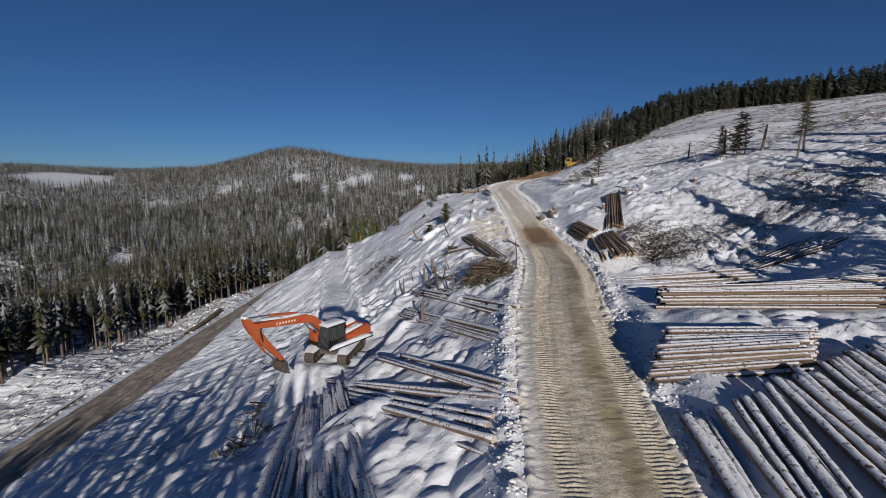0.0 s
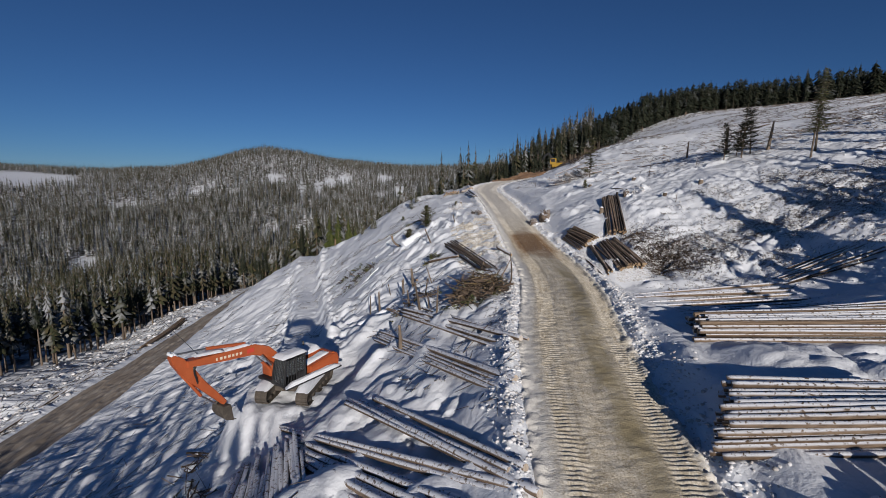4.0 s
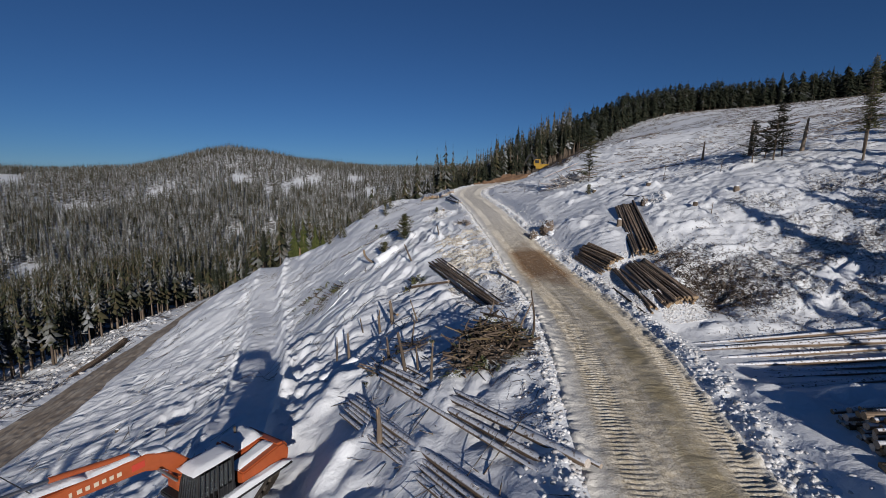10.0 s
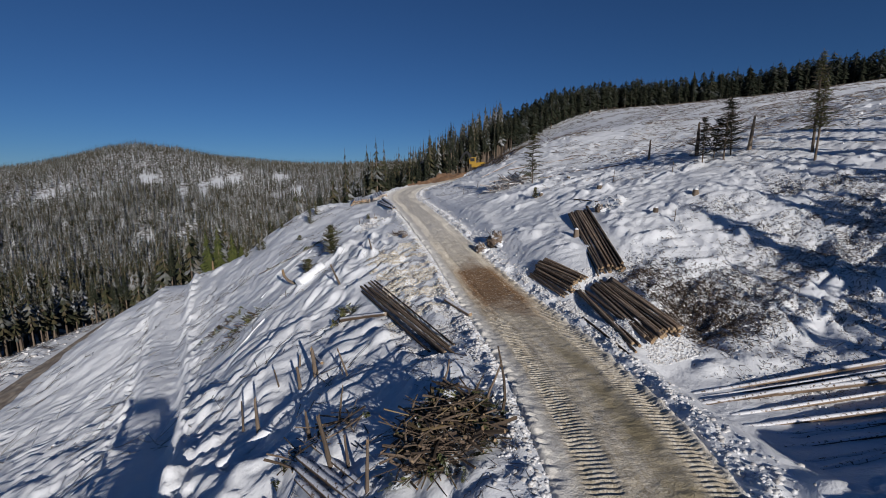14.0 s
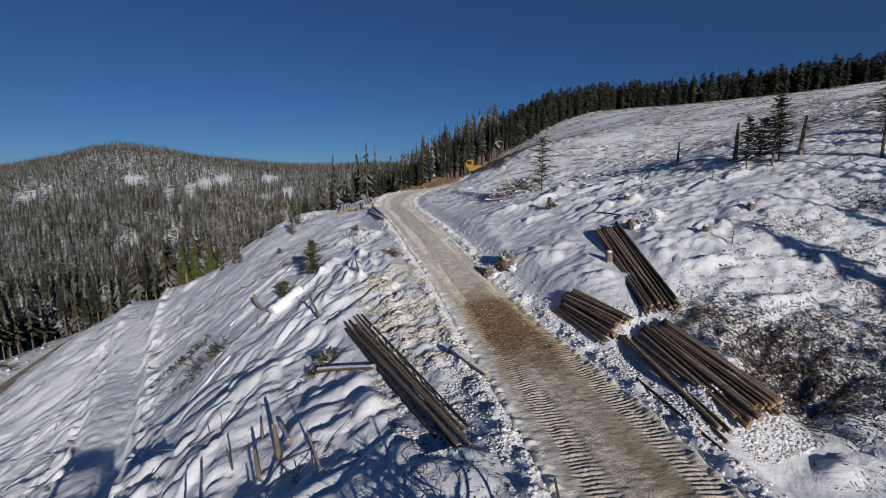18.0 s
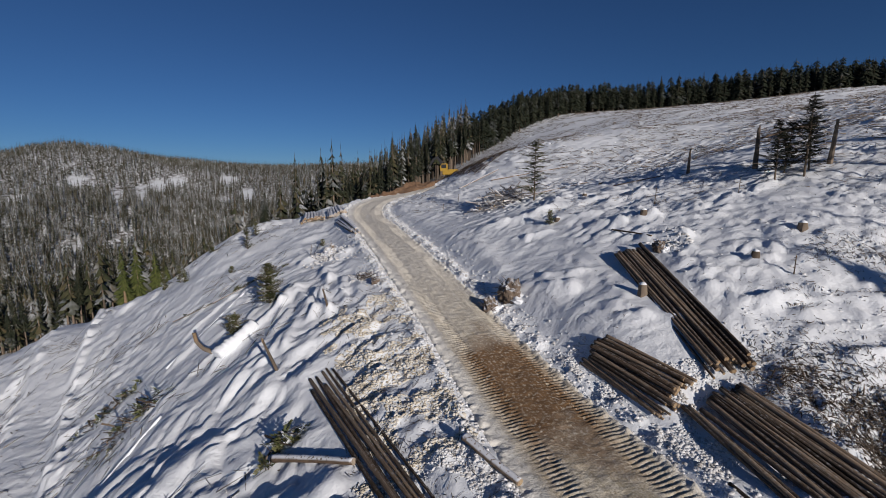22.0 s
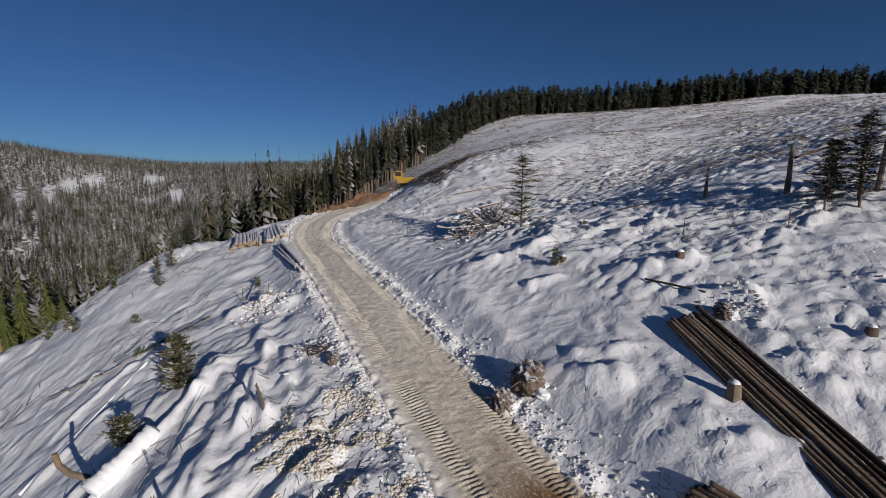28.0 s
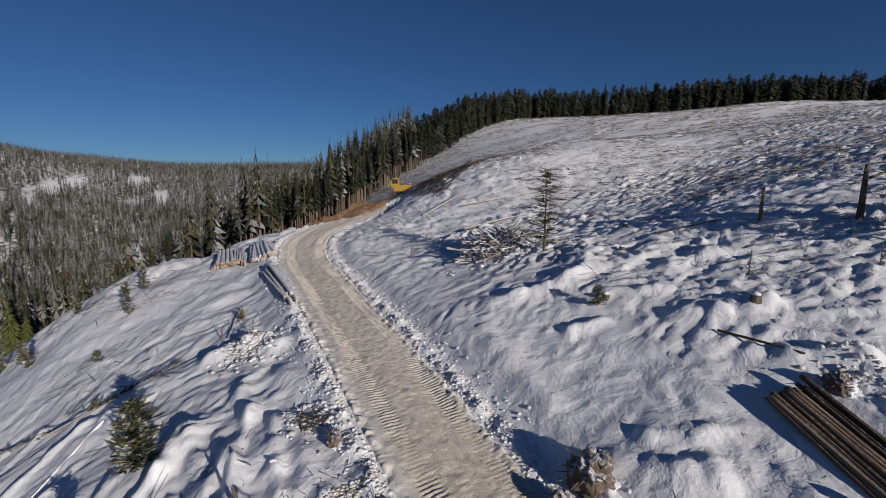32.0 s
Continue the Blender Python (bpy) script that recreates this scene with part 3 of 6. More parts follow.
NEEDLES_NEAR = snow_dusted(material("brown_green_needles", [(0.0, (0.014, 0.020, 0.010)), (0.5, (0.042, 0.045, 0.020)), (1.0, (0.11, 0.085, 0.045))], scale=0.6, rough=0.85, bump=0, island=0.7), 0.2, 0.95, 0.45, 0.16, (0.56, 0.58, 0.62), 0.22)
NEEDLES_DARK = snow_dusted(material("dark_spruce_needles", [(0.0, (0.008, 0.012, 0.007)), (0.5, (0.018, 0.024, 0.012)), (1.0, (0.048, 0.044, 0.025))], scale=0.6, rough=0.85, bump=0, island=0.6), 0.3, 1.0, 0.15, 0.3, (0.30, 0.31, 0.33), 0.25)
TREE_BARK = material("spruce_bark", [(0.0, (0.05, 0.038, 0.028)), (0.5, (0.13, 0.10, 0.075)), (1.0, (0.24, 0.19, 0.14))], scale=3, rough=0.9, bump=0.5, bump_scale=12, island=0.5, stretch=(1, 1, 0.2))

# ---- ground ----
def spaced(*runs):
    """Coordinates from runs of (start, end, spacing)."""
    return np.unique(np.round(np.concatenate([np.arange(a, b, c) for a, b, c in runs]), 3))


_gx = spaced((-2600, -700, 95), (-700, -260, 22), (-260, -95, 7), (-95, -58, 1.1), (-58, -28, 0.8), (-28, -14, 0.3), (-14, 34, 0.17), (34, 48, 0.3), (48, 110, 0.7), (110, 220, 3.0), (220, 260, 5), (260, 700, 40), (700, 2601, 190))
_gy = spaced((-2600, -300, 190), (-300, -40, 20), (-40, 6, 2.2), (6, 84, 0.17), (84, 135, 0.45), (135, 230, 2.5), (230, 420, 9), (420, 1200, 24), (1200, 2601, 100))
_X, _Y = np.meshgrid(_gx, _gy)
_v = np.stack([_X.ravel(), _Y.ravel(), land(_X.ravel(), _Y.ravel())], -1)
_nx, _ny = len(_gx), len(_gy)
_i = (np.arange(_ny - 1)[:, None] * _nx + np.arange(_nx - 1)[None]).ravel()
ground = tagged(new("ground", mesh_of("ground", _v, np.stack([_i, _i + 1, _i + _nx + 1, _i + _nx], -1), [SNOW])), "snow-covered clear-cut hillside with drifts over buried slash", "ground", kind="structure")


def strip(line, half, across, lift, scale=1.0):
    """A ribbon of quads along a line of points; lift(s, off) gives the height over the line."""
    t = np.gradient(line, axis=0)
    t = t / np.hypot(t[:, 0], t[:, 1])[:, None]
    off = np.linspace(-half, half, across)
    s = np.r_[0, np.cumsum(np.hypot(*np.diff(line[:, :2], axis=0).T))]
    x = line[:, 0, None] + off * t[:, 1, None] * scale
    y = line[:, 1, None] - off * t[:, 0, None] * scale
    z = line[:, 2, None] + lift(np.repeat(s[:, None], across, 1), np.repeat(off[None], len(s), 0), x, y)
    i = (np.arange(len(s) - 1)[:, None] * across + np.arange(across - 1)[None]).ravel()
    return np.stack([x, y, z], -1).reshape(-1, 3), np.stack([i, i + 1, i + across + 1, i + across], -1)


def road_lift(s, off, x, y):
    z = 0.05 * value_noise(s / 3, off / 0.8, 21) + 0.025 * value_noise(s / 0.4, off / 0.3, 22) - 0.03 * (off / ROAD_HALF) ** 2
    for mid, wide in ((-1.2, 0.5), (1.98, 0.5)):
        band = step(wide, wide - 0.1, np.abs(off - mid - 0.10 * value_noise(s / 9, s * 0, 23)))
        tooth = np.abs(((s + 0.08 * np.abs(off - mid) + 0.03 * value_noise(s / 1.5, off, 26)) / 0.19) % 1 - 0.5) * 2
        worn = step(-0.7, 0.0, value_noise(s / 2.5, off / 0.9, 24))
        z = z - band * (0.02 + 0.055 * step(0.45, 0.8, tooth) * (0.25 + 0.75 * worn))
    z = z + 0.13 * step(ROAD_HALF - 0.55, ROAD_HALF, np.abs(off)) * (0.35 + 0.7 * value_noise(s / 0.5, off / 0.4, 25) + 0.7 * value_noise(s / 0.19, off / 0.17, 27)) + 0.018 * value_noise(s / 0.15, off / 0.14, 28)
    return z - 0.35 * step(ROAD_HALF - 0.02, ROAD_HALF + 0.2, np.abs(off))


_fs = np.arange(14, _s[-1] - 0.1, 0.047)
_w = hermite(_s, _fs)
_rl = np.stack([_w @ ROAD[:, 1], _w @ ROAD[:, 0], _w @ ROAD[:, 2]], -1)
_v, _f = strip(_rl, ROAD_HALF + 0.2, 48, road_lift, (road_half(_rl[:, 1]) / ROAD_HALF)[:, None])
_rm = mesh_of("road", _v, _f, [ROAD_MAT])
_uv = np.stack([np.tile(np.linspace(-ROAD_HALF - 0.2, ROAD_HALF + 0.2, 48), len(_fs)), np.repeat(_fs, 48)], -1)
_rm.uv_layers.new(name="lane").data.foreach_set("uv", _uv[_f.ravel()].astype(np.float32).ravel())
road = tagged(new("road", _rm), "packed gravel and snow logging road with crawler tread marks", "road", kind="structure")
_ly = np.arange(-60, 150, 0.3)
_ll = np.stack([LOW_ROAD_X + 0 * _ly, _ly, np.full(len(_ly), LOW_ROAD_Z + 0.06)], -1)
_v, _f = strip(_ll, LOW_ROAD_HALF, 40, lambda s, off, x, y: 0.15 * value_noise(s / 6, off / 0.4, 31) + 0.08 * value_noise(s / 0.8, off / 0.4, 32) - 0.05 * np.cos(off * 2.4) - 0.2 * step(LOW_ROAD_HALF - 0.3, LOW_ROAD_HALF, np.abs(off)))
low_road = tagged(new("road_lower", mesh_of("road_lower", _v, _f, [LOW_ROAD_MAT])), "wide wet gravel haul road along the foot of the slope", "road", kind="structure")


# ---- forest ----
def conifer(height, layers, spikes, radius, bare, seed, sides=5, clumps=1, taper=0.8):
    """Verts and triangles of a spruce: trunk first, then tiers of drooping boughs. Returns verts, faces and the number of trunk faces."""
    rng = np.random.default_rng(seed)
    v, f = [], []
    a = np.arange(sides) * 2 * np.pi / sides
    r0 = height * 0.011 + 0.03
    for h, r in ((-0.6, r0 * 1.25), (height * 0.5, r0 * 0.65), (height * 0.97, 0.015)):
        v += [(r * np.cos(t), r * np.sin(t), h) for t in a]
    for k in range(2):
        for i in range(sides):
            j = (i + 1) % sides
            b = k * sides
            f += [(b + i, b + j, b + sides + j), (b + i, b + sides + j, b + sides + i)]
    trunk = len(f)
    for i in range(layers):
        q = i / (layers - 1) if layers > 1 else 0
        h = height * (bare + (0.985 - bare) * q)
        r = radius * (1 - q) ** taper * rng.uniform(0.75, 1.15) + 0.10
        if q < 0.12:
            r *= 0.7
        turn = rng.uniform(0, 6.28)
        gap = height * (1 - bare) / layers
        for k in range(spikes):
            t = turn + (k + rng.uniform(-0.3, 0.3)) * 6.283 / spikes
            rr = r * rng.uniform(0.6, 1.2)
            hh = h + rng.uniform(-0.4, 0.4) * gap
            droop = rr * rng.uniform(0.30, 0.6)
            half = 3.3 / spikes * rng.uniform(0.6, 1.0)
            c = len(v)
            v += [(0, 0, hh + gap * 0.55), (rr * 0.62 * np.cos(t - half), rr * 0.62 * np.sin(t - half), hh - droop * 0.75),
                  (rr * np.cos(t), rr * np.sin(t), hh - droop), (rr * 0.62 * np.cos(t + half), rr * 0.62 * np.sin(t + half), hh - droop * 0.75),
                  (rr * 0.55 * np.cos(t), rr * 0.55 * np.sin(t), hh + gap * 0.10 - droop * 0.2)]
            f += [(c, c + 1, c + 4), (c + 1, c + 2, c + 4), (c + 4, c + 2, c + 3), (c, c + 4, c + 3)] if clumps else [(c, c + 1, c + 2), (c, c + 2, c + 3)]
    return np.array(v), np.array(f), trunk


def planted(name, kinds, spots, mats, seed, label, category="forest"):
    """Many trees as one joined mesh of kind stuff. spots: x, y, height scale."""
    rng = np.random.default_rng(seed)
    spots = np.asarray(spots)
    z = plain_land(spots[:, 0], spots[:, 1])
    which, turn = rng.integers(0, len(kinds), len(spots)), rng.uniform(0, 6.283, len(spots))
    V, F, M, base = [], [], [], 0
    for k, (v, f, trunk) in enumerate(kinds):
        s = np.where(which == k)[0]
        if not len(s):
            continue
        c, sn, h = np.cos(turn[s])[:, None], np.sin(turn[s])[:, None], spots[s, 2][:, None]
        wide = h * rng.uniform(0.85, 1.2, (len(s), 1))
        x = spots[s, 0][:, None] + wide * (v[:, 0] * c - v[:, 1] * sn)
        y = spots[s, 1][:, None] + wide * (v[:, 0] * sn + v[:, 1] * c)
        zz = z[s][:, None] + h * v[:, 2]
        V.append(np.stack([x, y, zz], -1).reshape(-1, 3))
        F.append((f[None] + (base + np.arange(len(s)) * len(v))[:, None, None]).reshape(-1, 3))
        M.append(np.tile(np.r_[np.ones(trunk, int), np.zeros(len(f) - trunk, int)], len(s)))
        base += len(s) * len(v)
    me = mesh_of(name, np.concatenate(V), np.concatenate(F), mats, np.concatenate(M), smooth=False)
    return tagged(new(name, me), label, category, kind="stuff")


# Outline of the clear-cut, in plan.
CUT = np.array([(-74, -400), (-79, 70), (-72, 110), (-64, 160), (-40, 140), (-27, 127), (-14, 122), (-2, 122), (8, 126), (20, 139), (27, 140), (49, 162), (90, 181), (122, 190), (166, 157), (212, 110), (300, 40), (400, -400)])


def in_cut(x, y):
    inside = np.zeros(len(x), bool)
    for (x0, y0), (x1, y1) in zip(CUT, np.roll(CUT, -1, 0)):
        c = ((y0 > y) != (y1 > y)) & (x < (x1 - x0) * (y - y0) / (y1 - y0 + 1e-9) + x0)
        inside ^= c
    return inside


def cut_distance(x, y):
    best = np.full(len(x), 1e9)
    for (x0, y0), (x1, y1) in zip(CUT, np.roll(CUT, -1, 0)):
        dx, dy = x1 - x0, y1 - y0
        t = np.clip(((x - x0) * dx + (y - y0) * dy) / (dx * dx + dy * dy), 0, 1)
        best = np.minimum(best, np.hypot(x - x0 - t * dx, y - y0 - t * dy))
    return best


def jittered(x0, x1, y0, y1, gap, seed):
    rng = np.random.default_rng(seed)
    x, y = np.meshgrid(np.arange(x0, x1, gap), np.arange(y0, y1, gap))
    return x.ravel() + rng.uniform(-0.48, 0.48, x.size) * gap, y.ravel() + rng.uniform(-0.48, 0.48, x.size) * gap


def in_opening(x, y):
    hit = np.zeros(len(x), bool)
    for b, r, across, along in OPENINGS:
        c, s = math.cos(radians(b)), math.sin(radians(b))
        u, v = x * c - y * s, x * s + y * c - r
        wobble = 0.45 * value_noise(x / 16, y / 22, 41)
        hit |= (u / across) ** 2 + (v / along) ** 2 < 1 + wobble
    return hit


def woods(x0, x1, y0, y1, gap, seed, near, far, low=0.75, high=1.2, east=12.0):
    x, y = jittered(x0, x1, y0, y1, gap, seed)
    r, b = np.hypot(x, y), np.degrees(np.arctan2(x, y))
    keep = ~in_cut(x, y) & (r >= near) & (r < far) & (b > -54) & (b < east) & ~in_opening(x, y) & (value_noise(x / 30, y / 30, 42) > -0.75)
    x, y = x[keep], y[keep]
    return np.stack([x, y, np.random.default_rng(seed + 1).uniform(low, high, len(x))], -1)


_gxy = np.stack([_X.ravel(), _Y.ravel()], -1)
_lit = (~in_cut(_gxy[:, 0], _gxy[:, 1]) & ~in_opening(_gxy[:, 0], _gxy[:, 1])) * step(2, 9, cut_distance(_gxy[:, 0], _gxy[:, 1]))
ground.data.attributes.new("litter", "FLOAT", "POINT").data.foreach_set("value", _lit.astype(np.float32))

TALL = [conifer(12.5, 10, 5, 1.5, b, s) for s, b in ((1, 0.42), (2, 0.5), (3, 0.36), (15, 0.55))]
NEAR_KINDS = [conifer(15, 9, 5, 1.9, 0.30, s) for s in (4, 5, 6, 16)]
MID_KINDS = [conifer(h, 7, 5, r, 0.10, s, 3, 0) for s, h, r in ((7, 14, 2.0), (8, 15, 1.7), (9, 12, 2.2), (19, 16, 2.0))]
FAR_KINDS = [conifer(h, 5, 4, r, 0.05, s, 3, 0) for s, h, r in ((10, 12, 2.3), (11, 13.5, 1.9), (21, 11, 2.4))]
planted("valley_forest", NEAR_KINDS, woods(-260, 100, -40, 300, 3.7, 51, 0, 300, east=20.0), [NEEDLES_NEAR, TREE_BARK], 61, "dense snow-dusted spruce forest on the slope below the clear-cut")
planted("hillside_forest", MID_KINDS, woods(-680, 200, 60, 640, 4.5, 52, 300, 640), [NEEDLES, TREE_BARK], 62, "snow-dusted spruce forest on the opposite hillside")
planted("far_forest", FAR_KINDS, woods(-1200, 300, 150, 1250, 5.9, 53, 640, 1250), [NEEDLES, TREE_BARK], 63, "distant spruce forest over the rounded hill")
_x, _y = jittered(-62, 4, -26, -16, 1.7, 56)
planted("south_woods", MID_KINDS, np.stack([_x, _y, np.random.default_rng(57).uniform(1.12, 1.18, len(_x))], -1), [NEEDLES, TREE_BARK], 65, "spruce wood behind the start of the road")
# Added trees, always out of view, that dapple the right hillside and hollow with shade.
_x, _y = jittered(23, 56, 5, 40, 3.3, 58)
_k = (_x > np.maximum(1.14 * _y + 1.0, 23.5 + 0.4 * np.maximum(_y - 11, 0))) & (_x < np.maximum(1.14 * _y + 12.0, 44.0))
planted("east_woods", NEAR_KINDS, np.stack([_x[_k], _y[_k], np.random.default_rng(59).uniform(0.6, 0.8, _k.sum()) * np.where(_y[_k] < 21, 0.7, 1.0)], -1), [NEEDLES_DARK, TREE_BARK], 66, "unseen spruces added east of the log decks to shade the slope")
_x, _y = jittered(0, 330, 20, 250, 2.0, 54)
_k = ~in_cut(_x, _y) & (cut_distance(_x, _y) < 22) & (np.degrees(np.arctan2(_x, _y)) > 4)
BUSHY = [conifer(h, 10, 8, r, b, s, taper=0.45) for s, h, r, b in ((31, 11, 2.4, 0.14), (32, 12.5, 2.7, 0.18), (33, 10, 2.2, 0.12))]
_e = _k & (_x > 66) & (np.random.default_rng(60).random(len(_x)) < 0.85)
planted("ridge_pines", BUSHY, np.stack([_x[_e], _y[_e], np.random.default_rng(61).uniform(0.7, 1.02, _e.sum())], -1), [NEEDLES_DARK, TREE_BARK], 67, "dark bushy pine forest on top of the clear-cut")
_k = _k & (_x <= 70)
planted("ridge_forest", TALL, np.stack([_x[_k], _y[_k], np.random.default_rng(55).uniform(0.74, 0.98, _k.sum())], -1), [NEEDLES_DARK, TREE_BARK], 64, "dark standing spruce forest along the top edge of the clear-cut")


# ---- materials of the things ----
BARK_DARK = snow_dusted(material("dark_log_bark", [(0.0, (0.018, 0.012, 0.008)), (0.42, (0.055, 0.036, 0.024)), (0.58, (0.15, 0.105, 0.07)), (0.8, (0.34, 0.25, 0.17))], scale=7, rough=0.9, bump=0.8, bump_scale=26, island=0.45, stretch=(0.12, 1.8, 1.8)), 0.6, 1.0, 0.35, 11.0, (0.42, 0.40, 0.39), 0.25)
WOOD_END = material("sawn_wood", [(0.0, (0.12, 0.075, 0.042)), (0.5, (0.26, 0.18, 0.105)), (1.0, (0.44, 0.34, 0.22))], scale=9, rough=0.85, bump=0.2, bump_scale=40, island=0.5)
FROSTED_END = material("frosted_wood_end", [(0.0, (0.20, 0.15, 0.10)), (0.5, (0.36, 0.30, 0.24)), (1.0, (0.58, 0.55, 0.51))], scale=9, rough=0.85, bump=0.3, bump_scale=30, island=0.5)
SNOWCAP = material("old_snow", [(0.0, (0.62, 0.63, 0.66)), (0.4, (0.80, 0.82, 0.85)), (1.0, (0.87, 0.88, 0.9))], scale=3.5, rough=0.75, bump=0.6, bump_scale=14, bump_dist=0.05)
BARK_SNOWY = snow_dusted(material("snow_laden_bark", [(0.0, (0.035, 0.024, 0.017)), (0.45, (0.12, 0.082, 0.055)), (0.7, (0.22, 0.16, 0.11)), (1.0, (0.36, 0.28, 0.21))], scale=5, rough=0.9, bump=0.7, bump_scale=26, island=0.3, stretch=(0.35, 1, 1)), 0.12, 0.42, 1.0, 7.0, (0.80, 0.81, 0.84), 0.14)
BARK_DUSTED = snow_dusted(material("snow_topped_bark", [(0.0, (0.035, 0.024, 0.017)), (0.45, (0.12, 0.082, 0.055)), (0.7, (0.22, 0.16, 0.11)), (1.0, (0.36, 0.28, 0.21))], scale=5, rough=0.9, bump=0.7, bump_scale=26, island=0.3, stretch=(0.35, 1, 1)), 0.15, 0.6, 0.9, 9.0, (0.70, 0.71, 0.74))
MUDDY_CLOD = material("muddy_snow_clods", [(0.0, (0.27, 0.22, 0.15)), (0.4, (0.56, 0.50, 0.40)), (1.0, (0.84, 0.81, 0.75))], scale=1.1, rough=0.85, bump=0.5, bump_scale=12, island=0.6, bump_dist=0.05)
CLOD = material("dirty_snow_clods", [(0.0, (0.26, 0.22, 0.18)), (0.4, (0.62, 0.61, 0.60)), (1.0, (0.87, 0.88, 0.9))], scale=1.4, rough=0.8, bump=0.5, bump_scale=12, island=0.5, bump_dist=0.05)
TWIG = material("bare_twigs", [(0.0, (0.03, 0.022, 0.017)), (0.5, (0.085, 0.062, 0.045)), (1.0, (0.20, 0.15, 0.11))], scale=2, rough=0.95, bump=0, island=0.8)
TWIG_SNOWY = snow_dusted(material("snowy_twigs", [(0.0, (0.04, 0.030, 0.024)), (0.5, (0.12, 0.095, 0.075)), (1.0, (0.27, 0.22, 0.17))], scale=2, rough=0.95, bump=0, island=0.8), 0.3, 0.8, 0.5, 2.0)
BOUGH = snow_dusted(material("green_boughs", [(0.0, (0.045, 0.052, 0.02)), (0.5, (0.095, 0.105, 0.04)), (1.0, (0.19, 0.17, 0.07))], scale=2, rough=0.85, bump=0, island=0.7), 0.4, 0.9, 0.4, 2.5)
PINE = material("bright_pine_needles", [(0.0, (0.036, 0.048, 0.012)), (0.5, (0.072, 0.088, 0.022)), (1.0, (0.12, 0.128, 0.038))], scale=0.8, rough=0.85, bump=0, island=0.7)
ORANGE = material("orange_machine_paint", [(0.0, (0.20, 0.05, 0.022)), (0.35, (0.38, 0.085, 0.026)), (0.7, (0.45, 0.11, 0.035)), (1.0, (0.36, 0.15, 0.08))], scale=2.2, rough=0.45, bump=0.15, bump_scale=30, spec=0.5)
YELLOW = material("yellow_machine_paint", [(0.0, (0.22, 0.13, 0.02)), (0.5, (0.40, 0.24, 0.025)), (1.0, (0.38, 0.26, 0.08))], scale=2.2, rough=0.45, bump=0.1, bump_scale=30, spec=0.5)
BLACK = material("black_cab_steel", [(0.0, (0.012, 0.012, 0.013)), (0.6, (0.03, 0.03, 0.032)), (1.0, (0.08, 0.075, 0.07))], scale=4, rough=0.55, bump=0.1, bump_scale=30)
STEEL = material("muddy_track_steel", [(0.0, (0.035, 0.03, 0.026)), (0.5, (0.10, 0.085, 0.07)), (1.0, (0.24, 0.20, 0.16))], scale=4, rough=0.8, bump=0.5, bump_scale=20, metal=0.2)
CHROME = material("cylinder_rod", [(0.0, (0.30, 0.30, 0.31)), (1.0, (0.5, 0.5, 0.5))], scale=6, rough=0.3, bump=0, metal=0.9)
PALE = material("pale_decal", [(0.0, (0.60, 0.50, 0.38)), (1.0, (0.75, 0.66, 0.52))], scale=8, rough=0.6, bump=0)
GLASS = bpy.data.materials.new("cab_glass")
GLASS.use_nodes = True
_g = GLASS.node_tree.nodes["Principled BSDF"].inputs
_g["Base Color"].default_value, _g["Roughness"].default_value, _g["Transmission Weight"].default_value, _g["IOR"].default_value = (0.55, 0.6, 0.62, 1), 0.06, 0.9, 1.45
EARTH = material("turned_earth", [(0.0, (0.07, 0.040, 0.022)), (0.5, (0.20, 0.12, 0.07)), (1.0, (0.42, 0.29, 0.18))], scale=1.2, rough=0.95, bump=0.9, bump_scale=9, bump_dist=0.08)


# ---- shapes ----
def block(size, at=(0, 0, 0), bevel=0.03, turn=None):
    bm = bmesh.new()
    bmesh.ops.create_cube(bm, size=1.0, matrix=Matrix.Diagonal((*size, 1)))
    if bevel:
        bmesh.ops.bevel(bm, geom=bm.edges[:], offset=bevel, segments=2, affect="EDGES")
    bmesh.ops.transform(bm, matrix=Matrix.Translation(at) @ (turn or Matrix()), verts=bm.verts)
    return bm


def tube(a, b, ra, rb=None, n=10):
    a, b = Vector(a), Vector(b)
    bm = bmesh.new()
    bmesh.ops.create_cone(bm, cap_ends=True, segments=n, radius1=ra, radius2=ra if rb is None else rb, depth=(b - a).length)
    bmesh.ops.transform(bm, matrix=Matrix.Translation((a + b) / 2) @ (b - a).to_track_quat("Z", "Y").to_matrix().to_4x4(), verts=bm.verts)
    return bm


def prism(pts, y0, y1, bevel=0.03):
    """A side outline of (x, z) points, drawn out from y0 to y1."""
    bm = bmesh.new()
    low = [bm.verts.new((x, y0, z)) for x, z in pts]
    top = [bm.verts.new((x, y1, z)) for x, z in pts]
    bm.faces.new(low)
    bm.faces.new(top[::-1])
    for i in range(len(pts)):
        j = (i + 1) % len(pts)
        bm.faces.new((low[j], low[i], top[i], top[j]))
    bmesh.ops.recalc_face_normals(bm, faces=bm.faces)
    if bevel:
        bmesh.ops.bevel(bm, geom=bm.edges[:], offset=bevel, segments=2, affect="EDGES")
    return bm


def merged(*bms):
    out = bmesh.new()
    for b in bms:
        me = bpy.data.meshes.new("tmp")
        b.to_mesh(me)
        b.free()
        out.from_mesh(me)
        bpy.data.meshes.remove(me)
    return out


def beam(line, y0, y1, bevel=0.03):
    """A box girder with the middle line (x, z, half depth)."""
    up, down = [], []
    for i, (x, z, h) in enumerate(line):
        x0, z0, _ = line[max(i - 1, 0)]
        x1, z1, _ = line[min(i + 1, len(line) - 1)]
        l = math.hypot(x1 - x0, z1 - z0)
        nx, nz = -(z1 - z0) / l, (x1 - x0) / l
        up.append((x + nx * h, z + nz * h))
        down.append((x - nx * h, z - nz * h))
    return prism(up + down[::-1], y0, y1, bevel)


